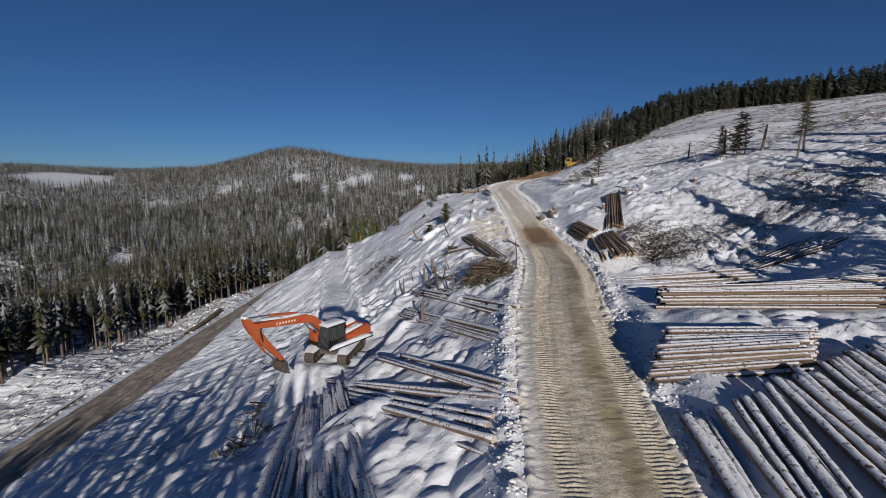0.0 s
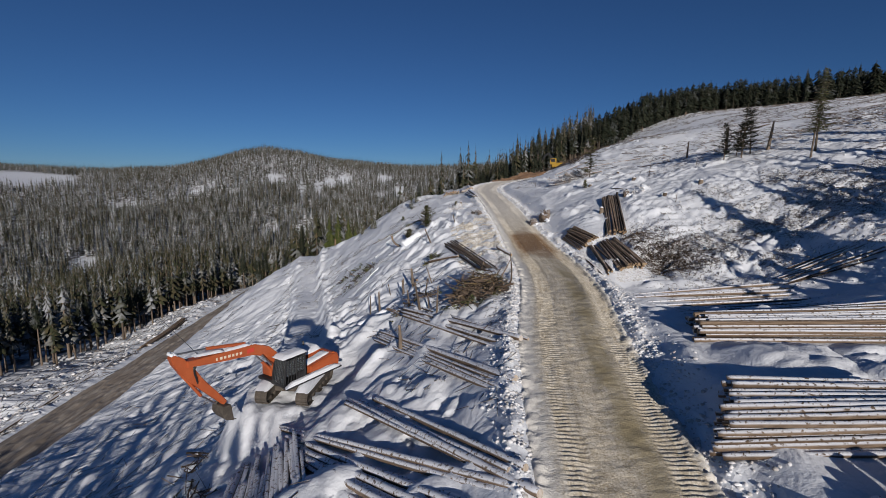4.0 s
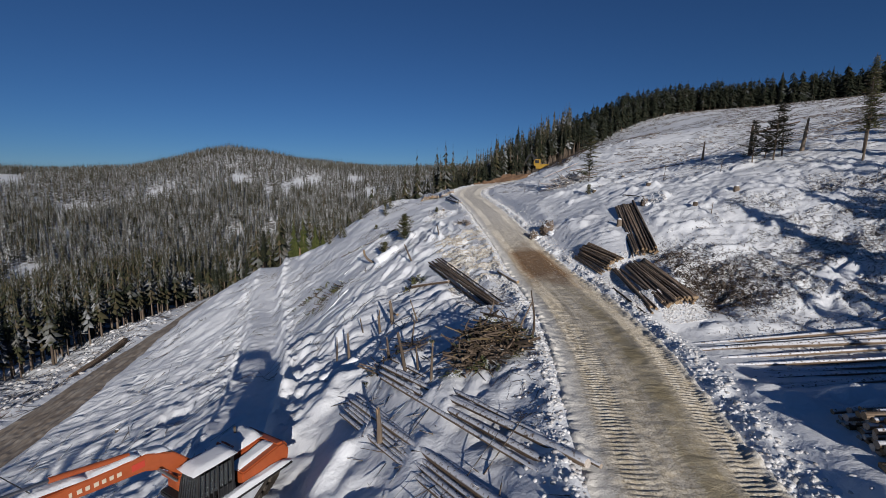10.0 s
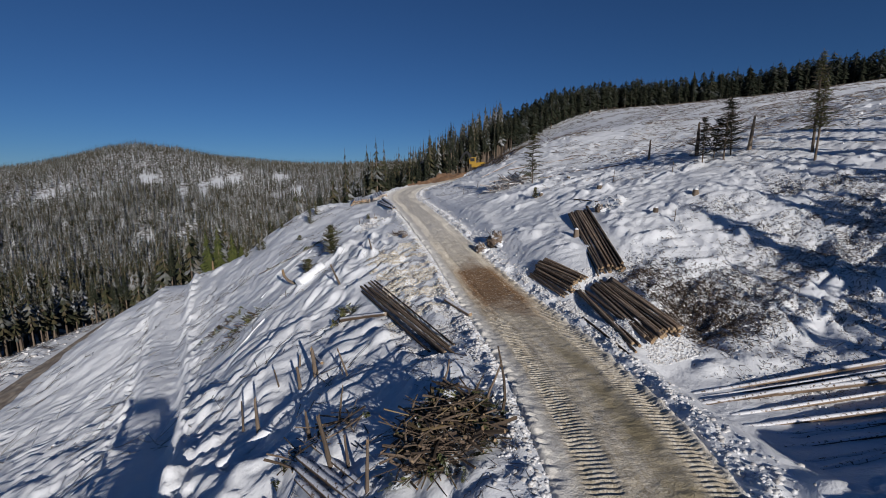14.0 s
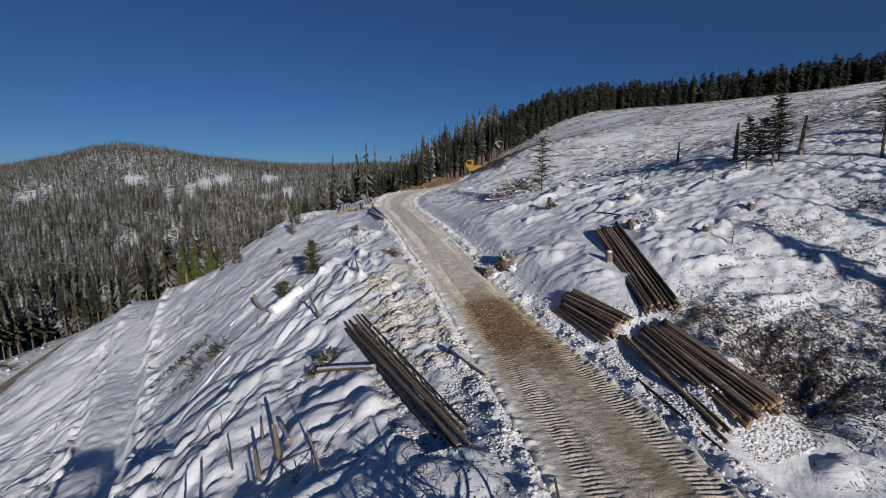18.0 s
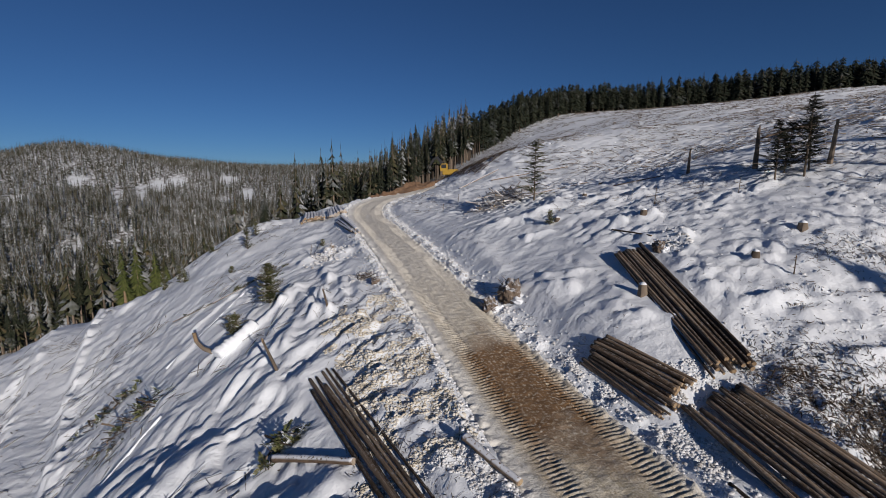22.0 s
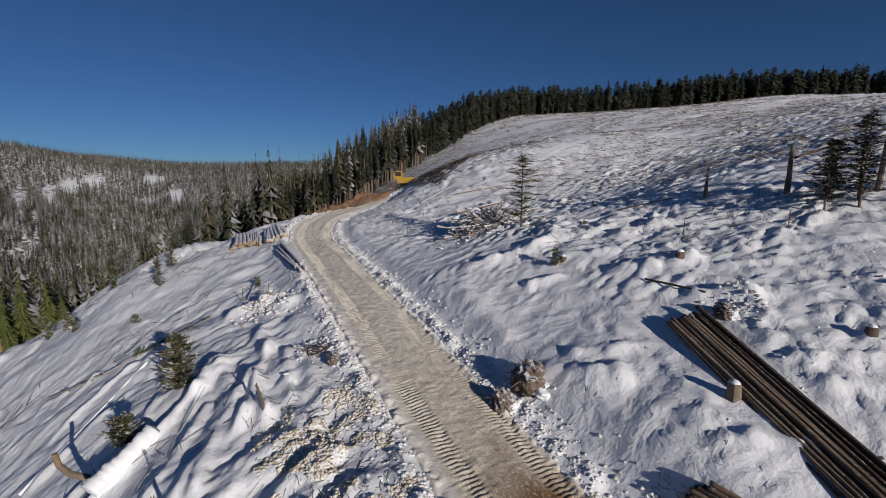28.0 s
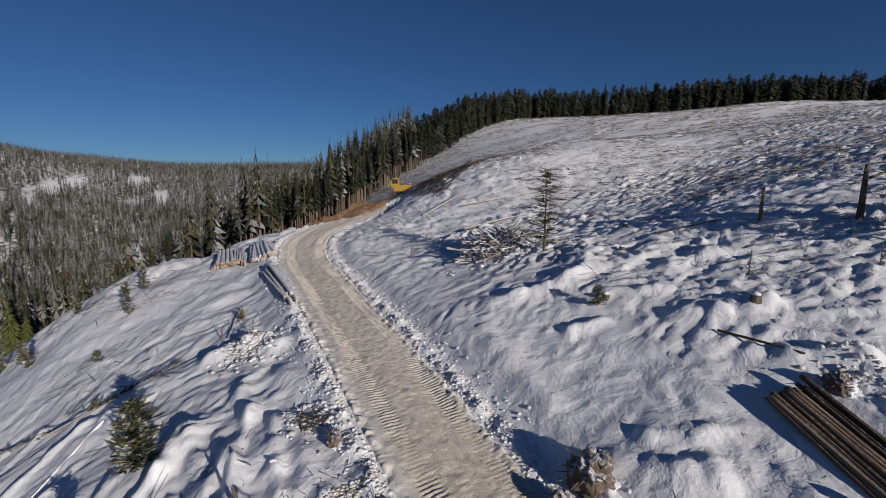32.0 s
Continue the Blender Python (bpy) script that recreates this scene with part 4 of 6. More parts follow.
def snow_slab(pts, thick, bow=0.05, seed=0):
    """A pillow of snow over a flat outline of (x, y, z) corners, four of them."""
    rng = np.random.default_rng(seed)
    n = 9
    c = [Vector(p) for p in pts]
    v, f = [], []
    for i in range(n):
        for j in range(n):
            a, b = i / (n - 1), j / (n - 1)
            p = (c[0] * (1 - a) + c[1] * a) * (1 - b) + (c[3] * (1 - a) + c[2] * a) * b
            e = min(a, 1 - a, b, 1 - b)
            edge = e < 1e-6
            mid = (c[0] + c[1] + c[2] + c[3]) / 4
            p = p + (p - mid) * (0.03 + (0.03 * rng.uniform(-1, 1) if edge else 0))
            v.append((p.x, p.y, p.z + (-0.02 if edge else thick * min(1, 0.55 + e * 3) + bow * rng.uniform(-0.5, 0.5))))
    for i in range(n - 1):
        for j in range(n - 1):
            q = i * n + j
            f.append((q, q + n, q + n + 1, q + 1))
    return mesh_of("snow_cap", v, f, [SNOWCAP])


# ---- logs ----
def log_mesh(seed, bark, snow, length=8.0, radius=0.2, sides=10, segs=30):
    """A trunk section along x with sawn ends; snow > 0 lays a ragged cap of snow along its top."""
    rng = np.random.default_rng(seed)
    ph = rng.uniform(0, 6.28, 3)
    v, f, m = [], [], []
    for i in range(segs + 1):
        q = i / segs
        r = radius * (1.12 - 0.24 * q)
        by, bz = 0.05 * math.sin(q * 3.1 + ph[0]) * length / 8, 0.03 * math.sin(q * 4 + ph[1]) * length / 8
        for k in range(sides):
            a = 6.283 * k / sides
            rr = r * (1 + 0.05 * math.sin(3 * a + ph[2] + q * 5) + rng.uniform(-0.03, 0.03))
            if snow and math.sin(a) > 1 - 1.25 * snow and 0 < i < segs:
                rr += radius * (0.06 + 0.34 * rng.random()) * snow
            v.append((q * length, by + rr * math.cos(a), bz + rr * math.sin(a)))
    for i in range(segs):
        for k in range(sides):
            a, b = i * sides + k, i * sides + (k + 1) % sides
            f.append((a, b, b + sides, a + sides))
            m.append(0)
    c0, c1 = len(v), len(v) + 1
    v += [(0, 0, 0), (length, 0.05 * math.sin(3.1 + ph[0]), 0.03 * math.sin(4 + ph[1]))]
    for k in range(sides):
        j = (k + 1) % sides
        f += [(c0, j, k, k), (c1, segs * sides + k, segs * sides + j, segs * sides + j)]
        m += [1, 1]
    me = bpy.data.meshes.new("log")
    me.from_pydata(v, [], [tuple(dict.fromkeys(q)) for q in f])
    for mat in (bark, WOOD_END if (not snow or seed % 3 and snow < 0.7) else FROSTED_END if snow < 0.9 else SNOWCAP):
        me.materials.append(mat)
    me.polygons.foreach_set("material_index", m)
    me.polygons.foreach_set("use_smooth", [k != 1 for k in m])
    me.update()
    return me


SNOWY_LOGS = [log_mesh(100 + i, BARK_SNOWY, 0.75) for i in range(6)]
DUSTED_LOGS = [log_mesh(120 + i, BARK_DUSTED, 0.45) for i in range(5)]
BURIED_LOGS = [log_mesh(129 + 3 * i, SNOWCAP, 1.0) for i in range(3)]
BARE_LOGS = [log_mesh(140 + i, BARK_DARK, 0.0) for i in range(5)]


def log_pose(a, b, radius):
    """The pose and scale of a log between two points."""
    a, b = Vector(a), Vector(b)
    d = b - a
    yaw, pitch = math.atan2(d.y, d.x), -math.atan2(d.z, math.hypot(d.x, d.y))
    s = radius / 0.2
    return Matrix.Translation(a) @ Euler((0, pitch, yaw)).to_matrix().to_4x4() @ Matrix.Diagonal((d.length / 8.0, s, s, 1))


def rest(ax, ay, bx, by, radius, lift=0.0, sink=0.05, buried=False):
    """Ends of a log that lies on the land, or half in its drifts."""
    za, zb = gz(ax, ay), gz(bx, by)
    q = np.linspace(0.1, 0.9, 7)
    over = land(ax + (bx - ax) * q, ay + (by - ay) * q) - (za + (zb - za) * q)
    if buried:
        tilt, level = np.polyfit(q, over, 1)
        return (ax, ay, za + level + radius - sink), (bx, by, zb + level + tilt + radius - sink)
    over = float(np.max(over))
    up = radius - sink + lift + max(0.0, over) * 0.6
    return (ax, ay, za + up), (bx, by, zb + up)


def log_pile(label, meshes, a0, a1, b0, b1, count, radius, seed, layers=1, ragged=0.5, group="log piles", sink=0.05, lift=0.0, buried=False):
    """Logs side by side; their one ends run from a0 to a1 in plan, the others from b0 to b1."""
    rng = random.Random(seed)
    pile = thing("log_pile", label, "log pile", Matrix.Translation(((a0[0] + b1[0]) / 2, (a0[1] + b1[1]) / 2, gz((a0[0] + b1[0]) / 2, (a0[1] + b1[1]) / 2))), group)
    inv = pile.matrix_world.inverted()
    for layer in range(layers):
        n = count - layer * max(1, count // 8)
        for i in range(n):
            q = (i + 0.5 * (layer % 2) + 0.5 + rng.uniform(-1, 1) * (0.25 if layers < 3 else 0.08) + layer * 0.5) / count
            ax, ay = a0[0] + (a1[0] - a0[0]) * q, a0[1] + (a1[1] - a0[1]) * q
            q2 = q + rng.uniform(-1.3, 1.3) * (1.0 if layers < 3 else 0.3) / count
            bx, by = b0[0] + (b1[0] - b0[0]) * q2, b0[1] + (b1[1] - b0[1]) * q2
            l = math.hypot(bx - ax, by - ay)
            ux, uy = (bx - ax) / l, (by - ay) / l
            ja, jb = rng.uniform(-ragged, ragged * 0.4), rng.uniform(-ragged * 0.6, ragged * 1.2)
            r = radius * rng.choice((0.65, 0.8, 0.9, 1.0, 1.1, 1.25) if layers < 3 else (0.8, 0.9, 1.0, 1.0, 1.1))
            a, b = rest(ax + ux * ja, ay + uy * ja, bx + ux * jb, by + uy * jb, r, lift + layer * radius * 1.72, sink * rng.uniform(0.3, 1.5), buried)
            if rng.random() < 0.4:
                a, b = b, a
            part("log", rng.choice(meshes), None, pile, m=inv @ log_pose(a, b, r))
    return pile


def lone_log(label, a, b, radius, meshes, seed=0, name="log", sink=0.05, lift=0.0):
    p, q = rest(*a, *b, radius, lift, sink)
    ob = new(name, meshes[seed % len(meshes)])
    ob.matrix_world = log_pose(p, q, radius)
    return tagged(ob, label, "log")


log_pile("short snow-topped logs in a high deck with brown sawn ends", DUSTED_LOGS, (8.8, 17.6), (10.6, 19.9), (13.2, 15.5), (15.1, 17.8), 15, 0.095, 1, 6, 0.35)
log_pile("long snow-topped logs in a high deck above the road", DUSTED_LOGS[:4] + BARE_LOGS[:1], (12.3, 24.0), (13.6, 26.9), (21.8, 21.5), (25.0, 25.3), 17, 0.095, 2, 5, 0.5)
log_pile("frosted thick logs fanned out close to the road edge", SNOWY_LOGS, (8.7, 15.2), (11.2, 14.7), (8.3, 9.2), (10.2, 8.4), 7, 0.155, 3, 1, 0.25, lift=0.05)
log_pile("high tier of frosted thick logs on the roadside deck", SNOWY_LOGS, (11.3, 14.8), (17.6, 16.4), (10.4, 8.4), (16.6, 8.6), 18, 0.16, 4, 1, 0.45, lift=0.28)
log_pile("long thin stems half buried in blue-shaded snow", SNOWY_LOGS[:3] + DUSTED_LOGS[:3], (14.2, 30.0), (14.4, 34.0), (23.6, 28.6), (24.6, 31.8), 9, 0.09, 5, 1, 0.9, sink=0.10, buried=True)
log_pile("tight row of pale snow-topped stems at the edge of the hollow", DUSTED_LOGS, (14.0, 34.5), (14.1, 35.6), (24.8, 32.2), (25.2, 33.6), 4, 0.12, 23, 1, 0.7, sink=0.04, buried=True)
log_pile("long thin brown stems fanned up the bank", DUSTED_LOGS + BARE_LOGS[:1], (22.5, 33.6), (24.2, 35.8), (30.4, 32.2), (31.4, 34.6), 10, 0.065, 6, 1, 2.0, sink=0.06, buried=True)
log_pile("dark bare logs in a tidy row at the road edge", BARE_LOGS, (15.8, 45.0), (17.1, 44.6), (14.9, 38.7), (16.9, 38.8), 12, 0.09, 7, 2, 0.3)
log_pile("few dark logs beside the tidy row", BARE_LOGS, (14.9, 45.2), (15.4, 44.9), (14.0, 38.6), (14.8, 38.7), 4, 0.09, 22, 1, 0.3)
lone_log("single thin dark log lying apart beside the tidy row", (13.6, 42.4), (13.2, 37.8), 0.06, BARE_LOGS, 2)
log_pile("small row of dark bare logs beside the road", BARE_LOGS, (13.95, 49.8), (15.0, 49.6), (14.0, 45.7), (15.9, 45.9), 12, 0.08, 8, 2, 0.3)
log_pile("long dark logs laid straight down the bank", BARE_LOGS, (19.6, 54.5), (21.2, 54.1), (16.6, 45.7), (18.2, 45.2), 11, 0.09, 9, 2, 0.3)
log_pile("few weathered logs laid downhill beside a brush pile", BARE_LOGS, (2.3, 54.1), (3.5, 55.1), (4.7, 41.8), (5.8, 42.2), 7, 0.075, 10, 1, 1.1)
log_pile("blue-shaded frosted stems pointing down the slope", SNOWY_LOGS, (-9.4, 25.0), (-5.9, 25.4), (-7.6, 14.2), (-1.2, 12.0), 24, 0.105, 11, 1, 1.6)
log_pile("long snow-laden stems fanned out to the road", SNOWY_LOGS, (-5.8, 24.6), (-8.0, 29.4), (1.5, 14.6), (2.6, 17.3), 9, 0.135, 12, 1, 0.6, sink=0.12, buried=True)
log_pile("pair of snow-laden stems above the fanned deck", SNOWY_LOGS, (-4.2, 27.2), (-2.6, 27.6), (2.5, 17.4), (2.9, 18.2), 4, 0.12, 13, 1, 1.0, sink=0.1)
log_pile("snow-laden stems held by an upright stake", SNOWY_LOGS, (-3.6, 36.2), (-2.7, 37.3), (2.8, 22.5), (3.6, 23.1), 7, 0.12, 14, 1, 0.6, sink=0.09, buried=True)
log_pile("frosted stems lying behind the staked deck", SNOWY_LOGS, (-1.7, 36.6), (-0.8, 38.2), (4.0, 25.3), (4.5, 26.3), 5, 0.12, 15, 1, 0.9, sink=0.08, buried=True)
log_pile("bundle of cut logs at the road bend, sawn ends showing", DUSTED_LOGS, (4.0, 94.0), (6.8, 92.2), (4.6, 100.0), (7.2, 98.6), 14, 0.14, 16, 2, 0.5)
log_pile("bundle of frosted logs at the road bend", SNOWY_LOGS, (7.2, 92.2), (9.4, 90.4), (7.8, 98.2), (9.6, 96.8), 12, 0.14, 17, 2, 0.5)
log_pile("loose snow-topped logs on the slope below the bend", SNOWY_LOGS, (7.6, 86.4), (9.2, 86.0), (8.0, 77.5), (8.8, 78.5), 6, 0.13, 18, 1, 1.6)
log_pile("weathered stems along the edge of the haul road", DUSTED_LOGS, (-59.6, 62), (-61.2, 62), (-58.8, 88), (-60.2, 90), 5, 0.14, 19, 1, 3)
log_pile("dark stems stacked beside the haul road", BARE_LOGS, (-58.6, 100), (-61.0, 100), (-58.4, 114), (-60.4, 115), 9, 0.15, 20, 2, 1.5)

_buried = "log buried under a thick bank of snow"
for _n, (_a, _b, _r) in enumerate((((-2.8, 64.2), (-0.6, 65.8), 0.46), ((-8.6, 60.5), (-5.8, 62.6), 0.10), ((-7, 70), (-1.8, 75), 0.09), ((-5.6, 42.6), (-3.1, 43.4), 0.3), ((25.5, 84), (31, 83.2), 0.2), ((27, 77.5), (34, 75.8), 0.13), ((30, 92), (40, 88), 0.15), ((26, 94), (33.5, 96.5), 0.18))):
    lone_log(_buried if _r > 0.2 else "thin fallen stem half covered by snow", _a, _b, _r * (0.55 if _a[0] > 20 else 0.8), DUSTED_LOGS if _a[0] > 20 else BURIED_LOGS, _n, "fallen_log", sink=_r * (0.4 if _a[0] > 20 else 0.9 if _r > 0.45 else 0.95))
for _n, (_a, _b, _r) in enumerate((((0.6, 51.5), (3.3, 48.5), 0.14), ((6.9, 47.0), (7.7, 44.6), 0.13), ((-1.2, 48.6), (-0.7, 46.2), 0.10))):
    lone_log("peeled pale log lying in the snow", _a, _b, _r, DUSTED_LOGS, _n, "cut_log", sink=0.02, lift=0.05)
lone_log("thin dark stem lying on the bank above the logs", (22.1, 57.8), (22.6, 54.9), 0.05, BARE_LOGS, 1, "fallen_pole", lift=0.02)
lone_log("long bare pole lying across the snow", (29.5, 66.4), (33.6, 64.6), 0.045, BARE_LOGS, 2, "fallen_pole", lift=0.02)
lone_log("bare pole leaning on a tall snag", (36.0, 58.2), (40.0, 57.2), 0.07, BARE_LOGS, 3, "fallen_pole", lift=2.2)


# ---- upright stubs, stumps and snags ----
def snag(label, x, y, height, radius, lean=(0, 0), seed=0, name="snag", branches=0, mat=None):
    """A dead standing stem with a splintered top."""
    rng = np.random.default_rng(seed)
    z = gz(x, y)
    ob = thing(name, label, "dead tree" if height > 1.2 else "stub", Matrix.Translation((x, y, z)))
    n, k = 8, 7
    v, f = [], []
    for i in range(k):
        q = i / (k - 1)
        for j in range(n):
            a = 6.283 * j / n
            r = radius * (1.25 - 0.65 * q) * (1 + 0.1 * rng.uniform(-1, 1))
            h = -0.3 + (height + 0.3) * q + (rng.uniform(-0.25, 0.12) * min(1, height) if i == k - 1 else 0)
            v.append((r * math.cos(a) + lean[0] * q * height, r * math.sin(a) + lean[1] * q * height, h))
    for i in range(k - 1):
        for j in range(n):
            a, b = i * n + j, i * n + (j + 1) % n
            f.append((a, b, b + n, a + n))
    v.append((lean[0] * height, lean[1] * height, height * 0.97))
    me = bpy.data.meshes.new("stem")
    me.from_pydata(v, [], f + [((k - 1) * n + j, (k - 1) * n + (j + 1) % n, len(v) - 1) for j in range(n)])
    me.materials.append(mat or TREE_BARK)
    me.materials.append(WOOD_END)
    for p in me.polygons[len(f):]:
        p.material_index = 1
    part("stem", me, None, ob)
    for i in range(branches):
        q, a = rng.uniform(0.35, 0.95), rng.uniform(0, 6.28)
        l = rng.uniform(0.25, 0.6) * (1.2 - q) * max(1.0, height * 0.35)
        p = Vector((lean[0] * q * height, lean[1] * q * height, q * height))
        part("branch", tube(p, p + Vector((math.cos(a) * l, math.sin(a) * l, rng.uniform(-0.1, 0.25) * l)), 0.025, 0.008, 5), TREE_BARK, ob)
    return ob


snag("weathered stake standing at the side of the log deck", -1.5, 32.0, 1.5, 0.12, (-0.05, 0.05), 1, "stake")
for _n, (_x, _y, _h, _r, _l) in enumerate(((-4.9, 45.2, 1.7, 0.06, (0.02, 0)), (-3.9, 43.8, 1.9, 0.09, (-0.04, 0)), (-1.0, 45.6, 1.5, 0.13, (-0.12, 0.05)), (0.75, 34.1, 1.8, 0.06, (0.05, 0.02)), (-0.3, 36.6, 1.9, 0.09, (-0.22, 0.1)), (0.3, 36.1, 1.2, 0.06, (-0.1, 0)), (-3.2, 47.7, 1.0, 0.05, (-0.25, 0.1)), (-1.9, 46.0, 1.3, 0.1, (-0.1, 0)), (0.7, 43.2, 1.3, 0.05, (-0.4, 0.5)), (-2.1, 48.8, 0.8, 0.07, (0.1, 0)), (-1.2, 39.6, 1.2, 0.08, (-0.1, 0.1)), (0.0, 38.6, 1.6, 0.05, (0.15, 0)), (0.9, 57.6, 1.5, 0.09, (-0.5, 0.5)), (3.9, 61.6, 1.0, 0.07, (-0.25, 0.3)))):
    snag("broken pale stub standing in trampled snow", _x, _y, _h, _r, _l, 10 + _n, "broken_stub", branches=2 if _r > 0.08 else 0)
snag("short bare pole standing on the snowy hillside", 33.4, 62.2, 2.1, 0.11, (0.05, 0), 30, branches=3)
snag("tall charred snag on the snowy hillside", 35.8, 58.3, 3.1, 0.16, (0, 0), 31, branches=5)
snag("dead snag leaning beside the small trees", 38.0, 54.6, 3.0, 0.16, (0.12, 0), 32, branches=8)
snag("pale broken trunk at the edge of the forest", -20.6, 110.5, 2.6, 0.22, (0, 0), 33, branches=0, mat=WOOD_END)
for _n, (_x, _y, _h) in enumerate(((30.6, 55.6, 1.1), (27.2, 59.4, 1.3), (24.0, 47.6, 0.9), (-18.5, 108.4, 1.0), (5.6, 76.0, 1.2), (4.0, 78, 0.9), (22.5, 86, 1.0), (19, 82, 0.9))):
    snag("thin dead sapling poking out of the snow", _x, _y, _h, 0.03, (0.15, 0.05), 40 + _n, "dead_sapling", branches=5)


def curved_stub():
    """A bent trunk that rises from the snow, sawn at its top."""
    ob = thing("bent_trunk", "bent pale trunk curving up out of the snow", "stump", Matrix.Translation((-3.6, 66.1, gz(-3.6, 66.1))))
    pts = [Vector((0.9, 0, -0.05)), Vector((0.3, 0.05, 0.15)), Vector((-0.3, 0.1, 0.5)), Vector((-0.65, 0.15, 1.0)), Vector((-0.75, 0.15, 1.6))]
    for i in range(4):
        part("trunk_section", tube(pts[i], pts[i + 1], 0.16 - i * 0.012, 0.15 - i * 0.012, 9), WOOD_END if i == 3 else TREE_BARK, ob)
    return ob


curved_stub()


def stump(label, x, y, height, radius, seed, cap=True):
    rng = np.random.default_rng(seed)
    z = gz(x, y)
    ob = thing("stump", label, "stump", Matrix.Translation((x, y, z)), "stumps in the clear-cut")
    n, rows = 12, 5
    v, f = [], []
    for i in range(rows):
        q = i / (rows - 1)
        for j in range(n):
            a = 6.283 * j / n
            r = radius * (1.5 - 0.5 * q ** 0.5) * (1 + 0.12 * math.sin(j * 2.1 + seed) * (1 - q) + 0.06 * rng.uniform(-1, 1))
            v.append((r * math.cos(a), r * math.sin(a), -0.25 + (height + 0.25) * q))
    for i in range(rows - 1):
        for j in range(n):
            a, b = i * n + j, i * n + (j + 1) % n
            f.append((a, b, b + n, a + n))
    f.append(tuple((rows - 1) * n + j for j in range(n)))
    me = bpy.data.meshes.new("trunk")
    me.from_pydata(v, [], f)
    me.materials.append(TREE_BARK)
    me.materials.append(WOOD_END)
    me.polygons[-1].material_index = 1
    part("trunk", me, None, ob)
    if cap:
        v, f = [(0, 0, height + radius * 0.75)], []
        for k, (rr, hh) in enumerate(((0.5, 0.5), (0.85, 0.28), (0.98, 0.04), (0.85, -0.05))):
            for j in range(n):
                a = 6.283 * j / n
                w = 1 + 0.1 * rng.uniform(-1, 1)
                v.append((radius * rr * w * math.cos(a), radius * rr * w * math.sin(a), height + radius * hh))
        for j in range(n):
            f.append((0, 1 + j, 1 + (j + 1) % n, 0))
            for k in range(3):
                a, b = 1 + k * n + j, 1 + k * n + (j + 1) % n
                f.append((a, a + n, b + n, b))
        me = bpy.data.meshes.new("snow_cap")
        me.from_pydata(v, [], [tuple(dict.fromkeys(q)) for q in f])
        me.materials.append(SNOWCAP)
        me.polygons.foreach_set("use_smooth", [True] * len(me.polygons))
        part("snow_cap", me, None, ob, "rounded white snow cap")
    return ob


for _n, (_x, _y, _h, _r) in enumerate(((18.2, 50.9, 0.75, 0.20), (27.6, 49.6, 0.6, 0.24), (24.6, 57.7, 0.5, 0.25), (23.9, 49.4, 0.5, 0.2), (21.5, 63.2, 0.45, 0.22), (5.7, 74.5, 0.5, 0.2), (26.5, 66.5, 0.45, 0.2), (-14.5, 32.5, 0.5, 0.2), (-30, 62, 0.5, 0.25), (-27, 70, 0.5, 0.25), (31, 70, 0.5, 0.2))):
    stump("cut stump under a rounded cap of snow", _x, _y, _h * (0.45 if _n else 0.7), _r * (0.85 if _n else 0.95), 200 + _n)


# ---- root wad by the road ----
def root_wad(x, y, size, seed, label):
    """A torn-out stump: an upright plate of roots and earth, snow on its top and its back."""
    rng = np.random.default_rng(seed)
    ob = thing("root_wad", label, "uprooted stump", Matrix.Translation((x, y, gz(x, y))))
    o = Vector((seed * 3.1, seed * 1.7, 0))
    for name, mat, text, off, shape in (("core", EARTH_SNOWY, "frozen earth and torn roots", (0, 0, 0.15), (0.55, 0.62, 0.74)), ("snow_cap", SNOWCAP, "thick snow clinging to the back and top", (0.5, -0.3, -0.12), (0.7, 0.75, 0.42))):
        bm = bmesh.new()
        bmesh.ops.create_icosphere(bm, subdivisions=5, radius=1.0)
        for v in bm.verts:
            c = v.co.copy()
            k = 1 + 0.40 * noise.noise(c * 1.4 + o) + 0.26 * noise.noise(c * 3.3 + o) + 0.16 * abs(noise.noise(c * 7.0 + o)) + (0.12 if name == "core" else 0.05) * noise.noise(c * 15.0 + o)
            v.co = Vector((c.x * shape[0], c.y * shape[1], max(c.z, -0.5) * shape[2])) * size * k + Vector(off) * size
        for p in bm.faces:
            p.smooth = True
        part(name, bm, mat, ob, text)
    for i in range(14):
        a, e = rng.uniform(1.9, 4.6), rng.uniform(-0.2, 1.3)
        d = Vector((math.cos(a) * math.cos(e), math.sin(a) * math.cos(e), math.sin(e)))
        p, q = d * size * 0.3 + Vector((0, 0, 0.25 * size)), d * size * rng.uniform(0.75, 1.15) + Vector((0, 0, 0.25 * size))
        mid = (p + q) / 2 + Vector(rng.uniform(-0.1, 0.1, 3)) * size
        part("root", merged(tube(p, mid, 0.035 * size, 0.022 * size, 6), tube(mid, q, 0.022 * size, 0.008, 6)), TREE_BARK, ob)
    return ob


EARTH_SNOWY = snow_dusted(material("frozen_earth", [(0.0, (0.06, 0.045, 0.032)), (0.5, (0.16, 0.12, 0.09)), (1.0, (0.30, 0.24, 0.19))], scale=2, rough=0.95, bump=0.9, bump_scale=12, bump_dist=0.1), 0.25, 0.9, 0.75, 6.0, (0.82, 0.85, 0.9), 0.2)
root_wad(14.1, 56.9, 1.15, 1, "uprooted stump clotted with earth and snow on the bank")
root_wad(12.75, 56.9, 0.75, 2, "small clump of roots and snow at the road edge")
root_wad(21.9, 53.6, 0.55, 3, "broken root end with bark and snow above the long logs")
root_wad(7.2, 63.0, 0.5, 4, "dark rotten stump pieces in the snow")


